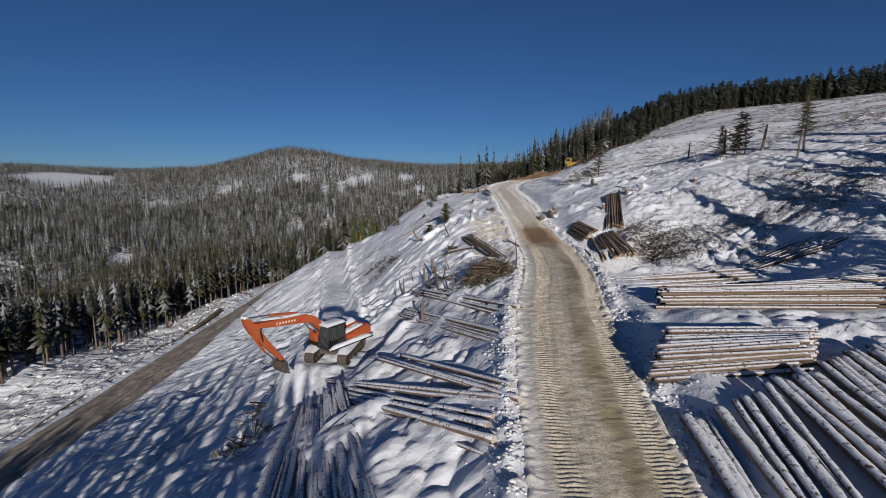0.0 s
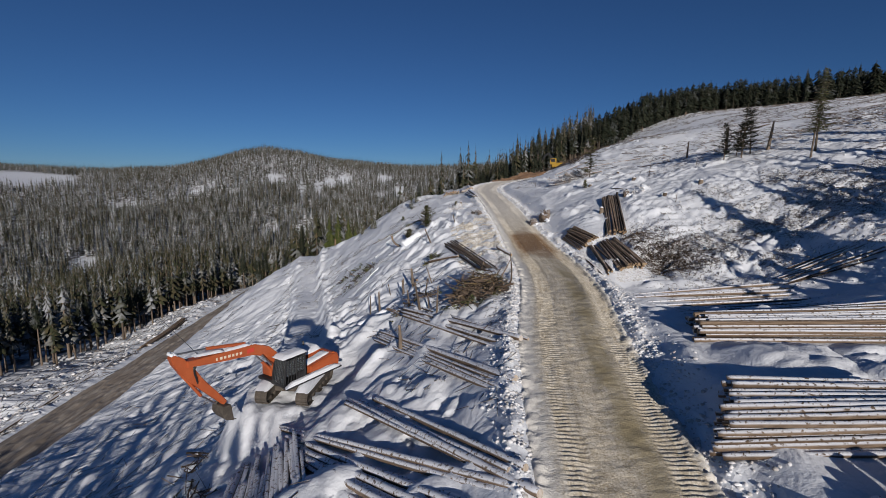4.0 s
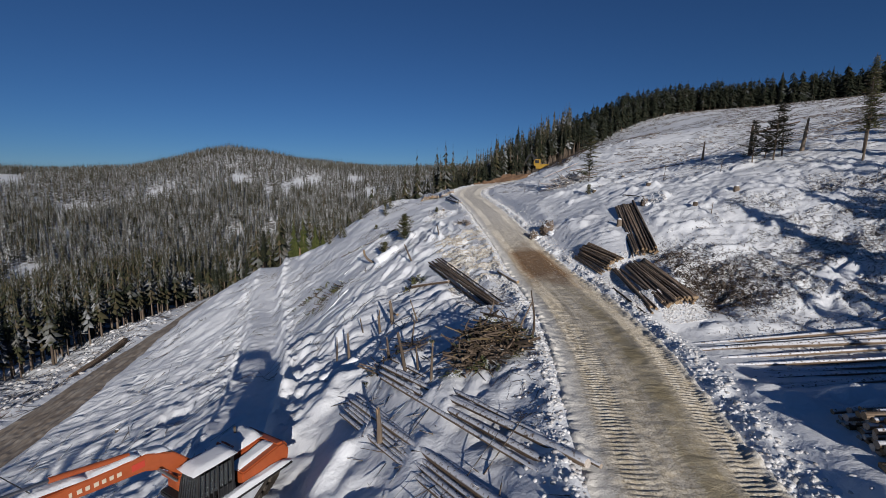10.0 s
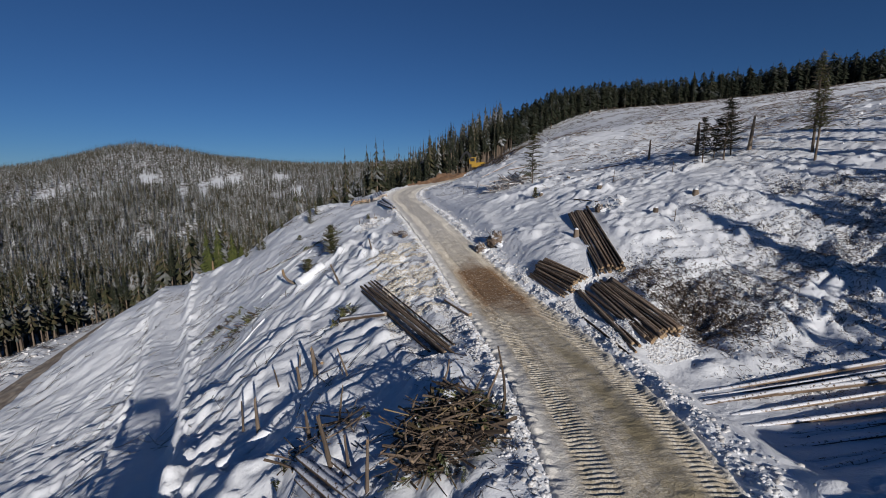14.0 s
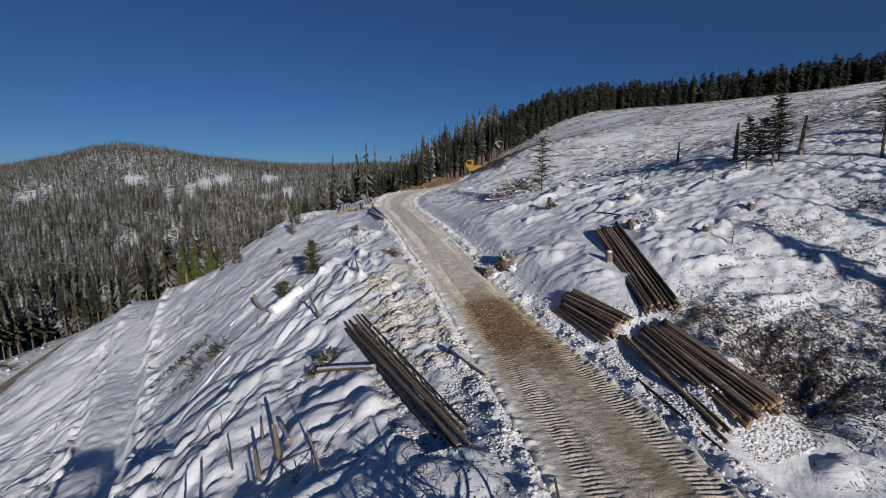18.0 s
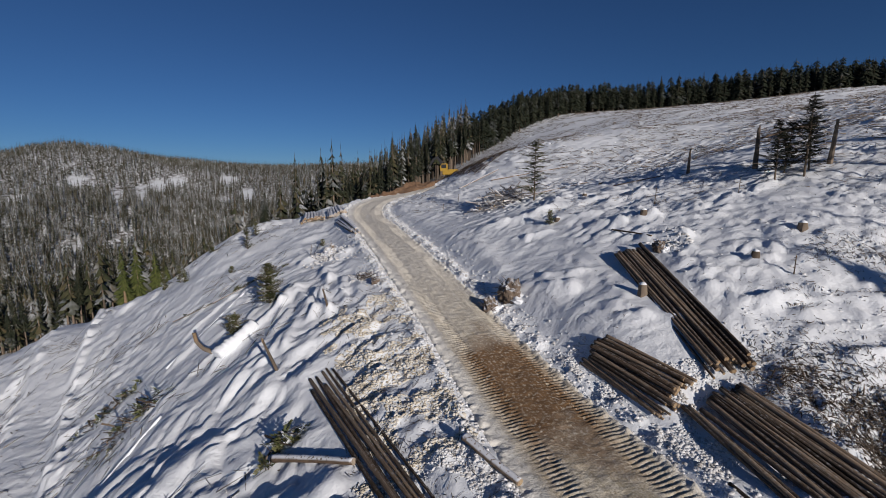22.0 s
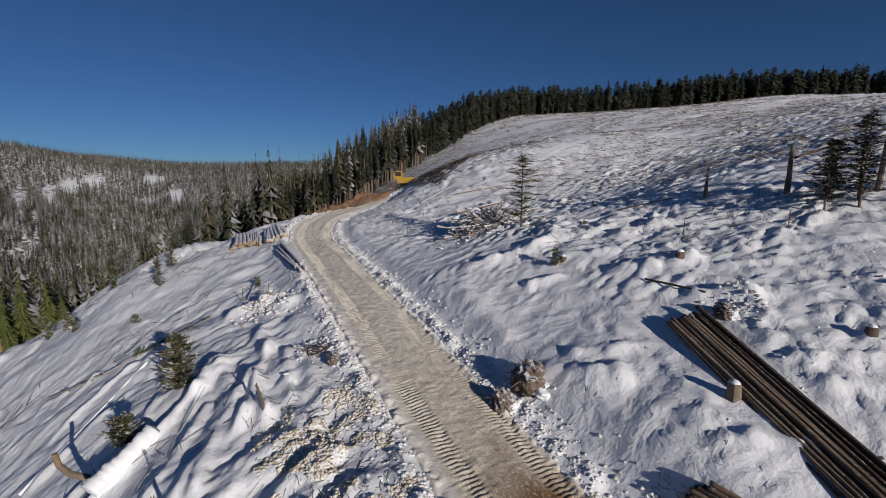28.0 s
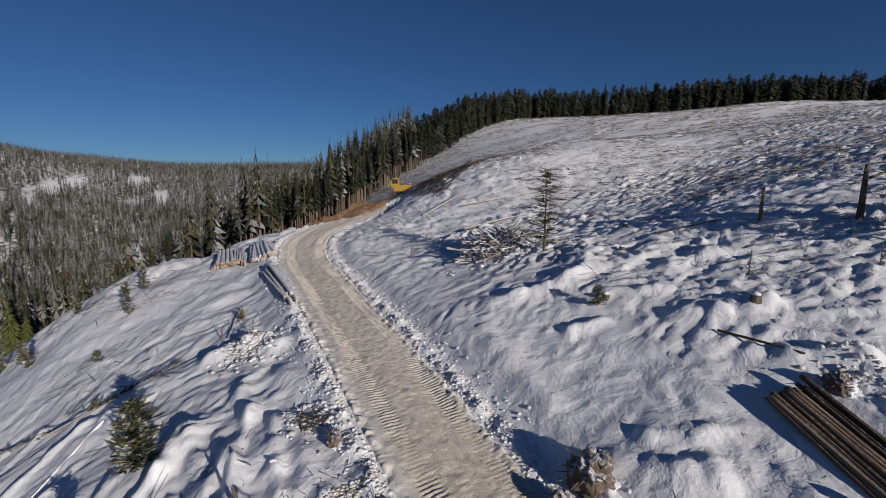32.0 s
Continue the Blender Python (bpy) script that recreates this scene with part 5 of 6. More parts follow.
# ---- brush piles ----
def stick_mesh(seed, bend=0.12):
    """A crooked stick one metre long."""
    rng = np.random.default_rng(seed)
    v, f, n = [], [], 5
    for i in range(5):
        q = i / 4
        for j in range(n):
            a = 6.283 * j / n
            r = 0.03 * (1.15 - 0.7 * q)
            v.append((q, r * math.cos(a) + bend * math.sin(q * 3 + seed), r * math.sin(a) + bend * 0.5 * rng.uniform(-0.2, 0.2)))
    for i in range(4):
        for j in range(n):
            a, b = i * n + j, i * n + (j + 1) % n
            f.append((a, b, b + n, a + n))
    f += [tuple(range(n)), tuple(20 + j for j in range(n))]
    me = bpy.data.meshes.new("stick")
    me.from_pydata(v, [], f)
    me.materials.append(TWIG)
    me.materials.append(WOOD_END)
    me.polygons[len(f) - 2].material_index = 1
    return me


STICKS = [stick_mesh(i) for i in range(5)]


def spray_mesh(seed, mat, count=30, length=0.95):
    """A flat spray of needle-bearing twigs along one spine."""
    rng = np.random.default_rng(seed)
    v, f = [], []
    for i in range(count):
        q = i / count
        a = rng.uniform(0.5, 1.2) * (1 if i % 2 else -1)
        p = np.array((q * length, 0, 0.06 * math.sin(q * 5 + seed)))
        l, w = 0.42 * (1.1 - q) * rng.uniform(0.6, 1.2), 0.055
        d = np.array((math.cos(a), math.sin(a), rng.uniform(-0.3, 0.4)))
        s = np.array((-d[1], d[0], 0)) * w
        b = len(v)
        v += [tuple(p), tuple(p + d * l * 0.5 + s), tuple(p + d * l), tuple(p + d * l * 0.5 - s)]
        f += [(b, b + 1, b + 2), (b, b + 2, b + 3)]
        if i:
            f.append((b - 4, b, b - 3))
    return mesh_of("bough", v, f, [mat], smooth=False)


HEAP_STICKS = [stick_mesh(i + 10) for i in range(5)]
TAN_STICKS = [stick_mesh(i + 15, 0.06) for i in range(5)]
_frosted = snow_dusted(material("frosted_branch", [(0.0, (0.09, 0.075, 0.06)), (0.45, (0.26, 0.22, 0.19)), (1.0, (0.55, 0.52, 0.50))], scale=2, rough=0.95, bump=0, island=0.8), -0.1, 0.6, 0.95, 3.0, (0.80, 0.82, 0.86), 0.2)
_tan = material("tan_branch", [(0.0, (0.07, 0.05, 0.025)), (0.5, (0.17, 0.125, 0.065)), (1.0, (0.33, 0.25, 0.14))], scale=2, rough=0.95, bump=0, island=0.8)
for _m, _t in zip(HEAP_STICKS, TAN_STICKS):
    _m.materials[0], _t.materials[0] = _frosted, _tan
SPRAYS = [spray_mesh(i, BOUGH) for i in range(4)]


def brush_pile(label, x, y, rx, ry, height, sticks, boughs, seed, size=1.0, kinds=STICKS):
    rng = random.Random(seed)
    ob = thing("brush_pile", label, "brush pile", Matrix.Translation((x, y, gz(x, y))))
    slope = lambda dx, dy: gz(x + dx, y + dy) - gz(x, y)
    for i in range(sticks):
        a, d = rng.uniform(0, 6.283), math.sqrt(rng.random())
        px, py = rx * d * math.cos(a) * 0.8, ry * d * math.sin(a) * 0.8
        h = height * (1 - d * d) * rng.uniform(0.1, 1.0)
        l, r = rng.uniform(0.7, 2.4) * size, rng.choice((0.4, 0.6, 0.8, 1.1, 1.6)) * size
        m = Matrix.Translation((px, py, slope(px, py) + h + 0.04)) @ Euler((0, rng.gauss(0, 0.36), rng.uniform(0, 6.283))).to_matrix().to_4x4()
        part("stick", rng.choice(kinds), None, ob, m=m @ Matrix.Translation((-l / 2, 0, 0)) @ Matrix.Diagonal((l, r, r, 1)))
    for i in range(boughs):
        a, d = rng.uniform(0, 6.283), math.sqrt(rng.random())
        px, py = rx * d * math.cos(a), ry * d * math.sin(a)
        part("bough", rng.choice(SPRAYS), None, ob, m=Matrix.Translation((px, py, slope(px, py) + height * (1 - d * d) * rng.uniform(0.2, 0.9) + 0.08)) @ Euler((rng.gauss(0, 0.4), rng.gauss(0, 0.4), rng.uniform(0, 6.283))).to_matrix().to_4x4() @ Matrix.Diagonal((0.75, 0.6, 0.6, 1)))
    return ob


_bp = brush_pile("heap of brown branches and green boughs beside the road", 3.5, 34.6, 2.1, 1.9, 1.4, 330, 60, 1, 1.1, STICKS * 8 + TAN_STICKS)
for _x, _y, _l, _t in ((5.1, 34.5, 2.1, 0.25), (4.8, 34.9, 1.5, 0.45), (3.7, 36.1, 1.7, 0.05), (2.7, 35.2, 1.5, -0.2), (5.5, 34.9, 2.4, 0.15)):
    part("upright_stick", STICKS[int(_l * 10) % 5], None, _bp, m=Matrix.Translation((_x - 3.5, _y - 34.6, gz(_x, _y) - gz(3.5, 34.6))) @ Euler((0, -1.35 + _t, 1.0)).to_matrix().to_4x4() @ Matrix.Diagonal((_l, 2.0, 2.0, 1)))
brush_pile("snow-sprinkled heap of grey slash on the bank", 23.2, 75.6, 3.4, 2.3, 1.4, 270, 0, 2, 1.7, HEAP_STICKS)
brush_pile("low heap of snow-caked slash on the slope below the road", 5.4, 74.4, 1.5, 1.2, 0.5, 44, 0, 12, 0.55, HEAP_STICKS)
brush_pile("dark rotten wood and twigs breaking through the snow", 6.7, 64.8, 0.9, 0.9, 0.35, 26, 0, 13, 0.7)
brush_pile("clump of branches and snow near the excavator", -12.4, 26.4, 2.0, 1.8, 0.5, 46, 12, 3)
brush_pile("tangle of twigs beside the digging bucket", -14.0, 30.6, 1.4, 1.2, 0.5, 26, 0, 4)
brush_pile("thin slash scattered round broken stubs", -0.8, 38.6, 2.2, 1.4, 0.35, 40, 10, 5)
brush_pile("low tangle of green and brown slash in the snow", -8.4, 65.8, 2.4, 1.6, 0.45, 44, 46, 6)
brush_pile("low patch of flattened green boughs", -11.3, 71.6, 2.4, 1.5, 0.3, 26, 40, 7)
brush_pile("small green fir tops sticking out of the snow", 1.1, 52.0, 0.9, 0.8, 0.5, 10, 30, 8)
brush_pile("brown needle litter against the long logs", 18.6, 43.9, 1.8, 0.9, 0.2, 110, 0, 9, 0.4)


# ---- standing trees of the clear-cut and its edge ----
def tree(label, x, y, height, radius, layers, spikes, bare, seed, needles, name="spruce_tree", group=""):
    v, f, trunk = conifer(height, layers, spikes, radius, bare, seed, 7)
    ob = thing(name, label, "tree", Matrix.Translation((x, y, float(land([x], [y])[0]) - 0.05)), group)
    n = 21
    part("trunk", mesh_of("trunk", v[:n], f[:trunk], [TREE_BARK]), None, ob)
    part("crown", mesh_of("crown", v[n:], f[trunk:] - n, [needles], smooth=False), None, ob)
    return ob


def sparse_tree(label, x, y, height, reach, branches, bare, seed, needles, name, group="", lean=0.0, full=0.75, rise=0.0):
    """A thin tree whose separate branches show: trunk, boughs of stick and needle spray."""
    rng = random.Random(seed)
    ob = thing(name, label, "tree", Matrix.Translation((x, y, gz(x, y) - 0.05)) @ Matrix.Rotation(lean, 4, "Y"), group)
    part("trunk", tube((0, 0, -0.3), (0, 0, height), 0.012 * height + 0.015, 0.012, 8), TREE_BARK, ob)
    for i in range(branches):
        q = bare + (0.97 - bare) * (i + rng.random()) / branches
        l = reach * ((1 - q) ** (0.45 if rise else 1.0) * 0.95 + 0.1) * rng.uniform(0.45, 1.2)
        m = Matrix.Translation((0, 0, q * height)) @ Euler((0, rng.uniform(-0.25, 0.25) - rise, i * 2.4 + rng.uniform(-0.4, 0.4))).to_matrix().to_4x4()
        b = part("branch", STICKS[i % 5], None, ob, m=m @ Matrix.Diagonal((l, 0.45, 0.45, 1)))
        if needles and rng.random() < full:
            part("needle_spray", needles[i % len(needles)], None, b, m=Matrix.Diagonal((1.05, 1.9, 2.2, 1)))
    return ob


DARK_SPRAYS = [spray_mesh(20 + i, NEEDLES_DARK, 40, 0.95) for i in range(3)]
sparse_tree("lone thin young larch with sparse twigs on the bank", 24.4, 71.3, 5.9, 2.4, 95, 0.10, 301, SPRAYS[:2], "young_larch", full=0.7, rise=0.12)
for _n, (_x, _y, _h, _r, _b, _text) in enumerate((
        (0.4, 68.5, 3.0, 1.45, 110, "young bushy fir growing out of the snow"), (-2.0, 66.9, 1.4, 1.2, 80, "low bushy fir beside a bent trunk"),
        (-2.3, 90.6, 2.8, 0.9, 46, "small loose fir on the brow of the slope"), (-1.5, 95.4, 2.2, 0.8, 36, "small loose fir on the brow of the slope"),
        (-10.2, 94.4, 2.2, 0.9, 40, "ragged fir at the brow above the forest"), (-9.4, 92.6, 1.6, 0.8, 34, "ragged fir at the brow above the forest"),
        (-3.6, 84.8, 0.8, 0.5, 22, "knee-high fir half buried in snow"), (20.8, 63.1, 1.1, 0.6, 30, "knee-high fir half buried in snow"),
        (5.4, 80.0, 0.7, 0.4, 18, "knee-high fir half buried in snow"), (-12.6, 97.5, 2.6, 1.0, 40, "ragged fir at the brow above the forest"),
        (-7.0, 98.0, 1.7, 0.8, 30, "ragged fir at the brow above the forest"))):
    sparse_tree(_text, _x, _y, _h, _r, _b, 0.02, 302 + 7 * _n, SPRAYS, "young_fir" if _h > 1.2 else "fir_sapling", full=0.85, rise=0.35)
for _n, (_x, _y, _h, _l) in enumerate(((33.6, 55.3, 4.4, 0.0), (34.8, 54.2, 5.8, 0.03), (36.2, 54.8, 5.1, -0.06), (35.4, 55.9, 4.0, 0.12))):
    sparse_tree("dark slender spruce in a small group still standing", _x, _y, _h * 0.95, 1.5, 62, 0.15, 310 + _n, DARK_SPRAYS, "slender_spruce", "trees still standing on the hillside", _l, 0.8, 0.12)
sparse_tree("tall feathery pine still standing on the hillside", 39.2, 49.8, 8.2, 2.1, 140, 0.25, 320, SPRAYS, "pine_tree", "trees still standing on the hillside")
sparse_tree("thin leaning pine still standing on the hillside", 37.4, 48.2, 6.6, 1.5, 80, 0.35, 321, SPRAYS, "pine_tree", "trees still standing on the hillside", 0.05)
for _n, (_x, _y, _h) in enumerate(((-22.6, 125.0, 13.5), (-20.0, 126.0, 12), (-25.2, 126.5, 12.5), (-18.0, 124.6, 8.5), (-24.0, 123.0, 8.5))):
    tree("bright green pine at the edge of the forest", _x, _y, _h, 2.3, 24, 12, 0.05, 330 + _n, PINE, "pine_tree", "green pines at the forest edge")

# Edge trees of the forest, one by one.
_protos = []
for _k, (_h, _bare) in enumerate(((17, 0.45), (15, 0.36), (18.5, 0.52), (13, 0.30), (16, 0.6))):
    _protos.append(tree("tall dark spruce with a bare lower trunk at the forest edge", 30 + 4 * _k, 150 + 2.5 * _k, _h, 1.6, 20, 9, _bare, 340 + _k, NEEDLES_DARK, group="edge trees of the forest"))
_rng = random.Random(77)
_line = [(20, 141), (27, 142), (49, 164), (90, 183), (122, 192), (166, 159), (212, 112)]
for (_x0, _y0), (_x1, _y1) in zip(_line, _line[1:]):
    _d = math.hypot(_x1 - _x0, _y1 - _y0)
    for _i in range(int(_d / (2.6 if _x0 < 60 else 9.0))):
        _q = _rng.random()
        _x, _y = _x0 + (_x1 - _x0) * _q + _rng.uniform(-2, 2), _y0 + (_y1 - _y0) * _q + _rng.uniform(-0.5, 5)
        _s = _rng.uniform(0.6, 0.88)
        copy_thing(_rng.choice(_protos), pose(_x, _y, float(plain_land(np.array([_x]), np.array([_y]))[0]) - 0.1, _rng.uniform(-2, 2), _rng.uniform(-2, 2), _rng.uniform(0, 360)) @ Matrix.Diagonal((_s, _s, _s, 1)))
_line = [(-83, 10), (-82, 70), (-75, 110), (-67, 163), (-42, 145), (-28, 132), (-14, 126), (-2, 126), (8, 130), (20, 142)]
for (_x0, _y0), (_x1, _y1) in zip(_line, _line[1:]):
    _d = math.hypot(_x1 - _x0, _y1 - _y0)
    for _i in range(int(_d / 3.2)):
        _q = _rng.random()
        _x, _y = _x0 + (_x1 - _x0) * _q - _rng.uniform(0, 3), _y0 + (_y1 - _y0) * _q + _rng.uniform(0, 4)
        _s = _rng.uniform(0.6, 0.9)
        copy_thing(_rng.choice(_protos), pose(_x, _y, float(plain_land(np.array([_x]), np.array([_y]))[0]) - 0.1, _rng.uniform(-2, 2), _rng.uniform(-2, 2), _rng.uniform(0, 360)) @ Matrix.Diagonal((_s, _s, _s, 1)))


def fallen_fir(label, a, b, boughs, seed):
    """A thin stem lying in the snow with its green boughs still on."""
    rng = random.Random(seed)
    p, q = rest(*a, *b, 0.07, 0.1)
    d = Vector(q) - Vector(p)
    ob = thing("fallen_fir", label, "fallen tree", Matrix.Translation(p))
    part("trunk", tube((0, 0, 0), d, 0.06, 0.02, 8), BARK_DUSTED, ob)
    for i in range(boughs):
        k = 0.25 + 0.75 * (i + rng.random()) / boughs
        turn = math.atan2(d.y, d.x) + rng.choice((-1, 1)) * rng.uniform(0.5, 1.3)
        m = Matrix.Translation(d * k) @ Euler((rng.uniform(-0.5, 0.5), rng.uniform(-0.9, 0.1), turn)).to_matrix().to_4x4()
        l = rng.uniform(0.5, 1.0) * (1.25 - k)
        br = part("branch", STICKS[i % 5], None, ob, m=m @ Matrix.Diagonal((l, 0.4, 0.4, 1)))
        if rng.random() < 0.7:
            part("needle_spray", SPRAYS[i % 4], None, br, m=Matrix.Diagonal((1.0, 1.6, 1.8, 1)))
    return ob


fallen_fir("fallen fir with green boughs lying across the snowy slope", (-4.6, 77.6), (2.0, 76.6), 46, 401)
fallen_fir("bare fallen stem with few twigs on the slope", (-8.6, 81.0), (-4.4, 78.0), 12, 402)
fallen_fir("thin stem leaning out of snow-caked slash", (4.4, 77.4), (5.6, 82.0), 8, 403)


# ---- excavator ----
def track_belt(parent, name, y, length, height, width, shoes=44, snow=True):
    """A crawler: its frame with rollers, and each shoe of the belt as a piece."""
    r = height / 2
    frame_ = part(name, merged(block((length - height * 0.9, width * 0.6, height * 0.42), (0, y, r), 0.04), tube((length / 2 - r, y - width * 0.3, r), (length / 2 - r, y + width * 0.3, r), r * 0.82, None, 18), tube((r - length / 2, y - width * 0.3, r), (r - length / 2, y + width * 0.3, r), r * 0.82, None, 18)), STEEL, parent, "muddy steel crawler")
    for i in range(6):
        x = (i - 2.5) * (length - 2 * r) / 6.2
        part("roller", tube((x, y - width * 0.34, r * 0.36), (x, y + width * 0.34, r * 0.36), r * 0.28, None, 10), STEEL, frame_)
    shoe = bpy.data.meshes.new("track_shoe")
    b = merged(block((length * 2.6 / shoes, width, 0.04), (0, 0, 0), 0.008), block((0.03, width * 0.98, 0.06), (0, 0, 0.04), 0))
    b.to_mesh(shoe)
    b.free()
    shoe.materials.append(STEEL)
    flat = length - height
    total = 2 * flat + 2 * math.pi * r
    for i in range(shoes):
        s = i * total / shoes
        if s < flat:
            x, z, a = s - flat / 2, 2 * r, 0
        elif s < flat + math.pi * r:
            t = (s - flat) / r
            x, z, a = flat / 2 + r * math.sin(t), r + r * math.cos(t), t
        elif s < 2 * flat + math.pi * r:
            x, z, a = flat / 2 - (s - flat - math.pi * r), 0, math.pi
        else:
            t = (s - 2 * flat - math.pi * r) / r
            x, z, a = -flat / 2 - r * math.sin(t), r - r * math.cos(t), math.pi + t
        part("track_shoe", shoe, None, frame_, m=Matrix.Translation((x, y, z)) @ Matrix.Rotation(a, 4, "Y"))
    if snow:
        w = width * 0.6
        part("snow_cap", snow_slab(((-length * 0.48, y - w, height + 0.03), (length * 0.49, y - w, height + 0.03), (length * 0.49, y + w, height + 0.03), (-length * 0.48, y + w, height + 0.03)), 0.26, 0.06, 3), None, frame_, "thick white snow")
    return frame_


def excavator(x, y, z, heading, swing):
    ex = thing("excavator", "orange crawler excavator parked with snow on its cab, deck and tracks", "excavator", Matrix.Translation((x, y, z)) @ Matrix.Diagonal((1, 1, 0.92, 1)))
    low = Matrix.Rotation(radians(heading), 4, "Z")
    for name, side in (("crawler", 1.25), ("crawler", -1.25)):
        f = track_belt(ex, name, 0, 4.5, 0.98, 0.72)
        f.matrix_local = low @ Matrix.Translation((0, side, 0))
    part("undercarriage", merged(block((2.2, 1.9, 0.42), (0, 0, 0.62), 0.06), tube((0, 0, 0.7), (0, 0, 1.12), 0.72, None, 24)), STEEL, ex, m=low)
    up = Matrix.Rotation(radians(swing), 4, "Z")
    P = lambda name, bm, mat, label="", parent=ex: part(name, bm, mat, parent, label, up if parent is ex else None)
    P("deck", block((4.1, 2.75, 0.24), (-0.25, 0, 1.26), 0.05), BLACK)
    P("engine_cover", merged(prism([(-0.7, 1.38), (-0.6, 2.3), (-1.75, 2.42), (-1.95, 1.38)], -1.32, 0.3, 0.08), block((1.0, 0.9, 0.1), (-1.15, -0.5, 2.4), 0.03)), ORANGE)
    P("side_cover", prism([(0.0, 1.38), (-0.05, 2.0), (-1.9, 2.3), (-1.95, 1.38)], 0.42, 1.36, 0.06), ORANGE)
    P("counterweight", prism([(-1.75, 1.2), (-1.75, 2.35), (-2.25, 2.3), (-2.5, 1.9), (-2.45, 1.3), (-2.2, 1.15)], -1.33, 1.33, 0.12), ORANGE)
    P("tank_cover", block((1.5, 0.85, 0.75), (0.75, -0.92, 1.75), 0.06), ORANGE)
    P("exhaust", tube((-1.2, -0.7, 2.4), (-1.2, -0.7, 2.95), 0.06, None, 10), STEEL)
    cab = P("cab", merged(prism([(0.35, 1.4), (1.95, 1.4), (2.05, 2.0), (1.95, 2.55), (1.75, 3.12), (0.3, 3.12)], 0.42, 0.47, 0.01), prism([(0.35, 1.4), (1.0, 1.4), (1.0, 2.0), (0.35, 2.0)], 1.35, 1.40, 0.01), block((1.7, 1.0, 0.12), (1.05, 0.91, 3.16), 0.04), block((0.06, 0.98, 1.75), (0.36, 0.91, 2.25), 0.01), block((1.6, 0.98, 0.08), (1.15, 0.91, 1.42), 0.01)), BLACK, "black steel cab")
    for px, py in ((1.9, 0.46), (1.9, 1.37), (1.02, 1.37), (0.4, 1.37)):
        P("post", tube((px + (0.05 if px > 1.5 else 0), py, 1.4), (px - (0.15 if px > 1.5 else 0), py, 3.12), 0.045, None, 6), BLACK, parent=cab)
    P("window", block((0.02, 0.84, 1.55), (1.88, 0.91, 2.3), 0, Matrix.Rotation(radians(-6), 4, "Y")), GLASS, parent=cab)
    P("window", block((0.78, 0.02, 1.0), (1.45, 1.35, 2.5), 0), GLASS, parent=cab)
    P("window", block((0.55, 0.02, 0.95), (0.72, 1.35, 2.52), 0), GLASS, parent=cab)
    P("seat", merged(block((0.5, 0.5, 0.14), (0.95, 0.9, 1.85), 0.05), block((0.14, 0.5, 0.7), (0.7, 0.9, 2.25), 0.05)), BLACK, parent=cab)
    for i in range(8):
        P("guard_bar", tube((0.5 + i * 0.2, 1.44, 1.55), (0.46 + i * 0.185, 1.44, 3.08), 0.022, None, 6), BLACK, parent=cab)
    for i in range(7):
        P("guard_bar", tube((2.1, 0.5 + i * 0.14, 1.6), (1.82, 0.5 + i * 0.14, 3.1), 0.02, None, 6), BLACK, parent=cab)
    P("snow_cap", snow_slab(((0.16, 0.38, 3.22), (1.98, 0.38, 3.22), (1.98, 1.44, 3.22), (0.16, 1.44, 3.22)), 0.16, 0.03, 5), None, "thick white snow on the cab roof", parent=cab)
    P("snow_cap", snow_slab(((-1.9, -1.25, 2.44), (-0.65, -1.25, 2.36), (-0.65, 0.25, 2.36), (-1.9, 0.25, 2.44)), 0.26, 0.08, 6), None)
    P("snow_cap", snow_slab(((-1.9, 0.42, 2.28), (-0.1, 0.42, 2.0), (-0.1, 1.05, 2.0), (-1.9, 1.05, 2.28)), 0.14, 0.05, 7), None)
    P("snow_cap", snow_slab(((-2.3, 1.36, 1.36), (1.95, 1.36, 1.36), (1.95, 1.66, 1.36), (-2.3, 1.66, 1.36)), 0.24, 0.10, 8), None, "snow bank along the side deck")
    P("side_step", block((4.3, 0.36, 0.1), (-0.15, 1.52, 1.30), 0.02), BLACK)
    # boom, arm and bucket
    boom = P("boom", beam([(0.55, 1.6, 0.2), (1.25, 2.6, 0.28), (2.1, 3.55, 0.33), (2.9, 3.95, 0.33), (4.6, 4.12, 0.27), (6.6, 4.35, 0.18)], -0.42, 0.16), ORANGE, "orange boom with pale lettering bars")
    for i, (a, b) in enumerate(((3.75, 0.14), (3.98, 0.12), (4.2, 0.12), (4.42, 0.14), (4.66, 0.12), (4.88, 0.14), (5.12, 0.08))):
        P("lettering_bar", block((b, 0.012, 0.16), (a, 0.168, 4.02 + 0.09 * (a - 3.75)), 0), PALE, parent=boom)
    P("emblem_plate", block((0.42, 0.012, 0.26), (3.15, 0.169, 3.98), 0), material("red_emblem", [(0, (0.5, 0.05, 0.03)), (1, (0.6, 0.08, 0.05))], bump=0, rough=0.5), parent=boom)
    for yy in (-0.62, 0.28):
        cyl = P("boom_cylinder", tube((1.15, yy, 1.5), (1.95, yy, 2.6), 0.1, None, 12), ORANGE, parent=boom)
        P("rod", tube((1.95, yy, 2.6), (2.55, yy, 3.5), 0.055, None, 10), CHROME, parent=cyl)
    arm = P("arm", beam([(7.25, 5.0, 0.12), (6.98, 4.62, 0.28), (6.62, 4.0, 0.33), (6.0, 3.0, 0.24), (4.75, 1.25, 0.14)], -0.33, 0.07), ORANGE)
    cyl = P("arm_cylinder", tube((3.3, -0.13, 4.42), (5.5, -0.13, 4.85), 0.1, None, 12), ORANGE, parent=boom)
    P("rod", tube((5.5, -0.13, 4.85), (7.2, -0.13, 5.05), 0.055, None, 10), CHROME, parent=cyl)
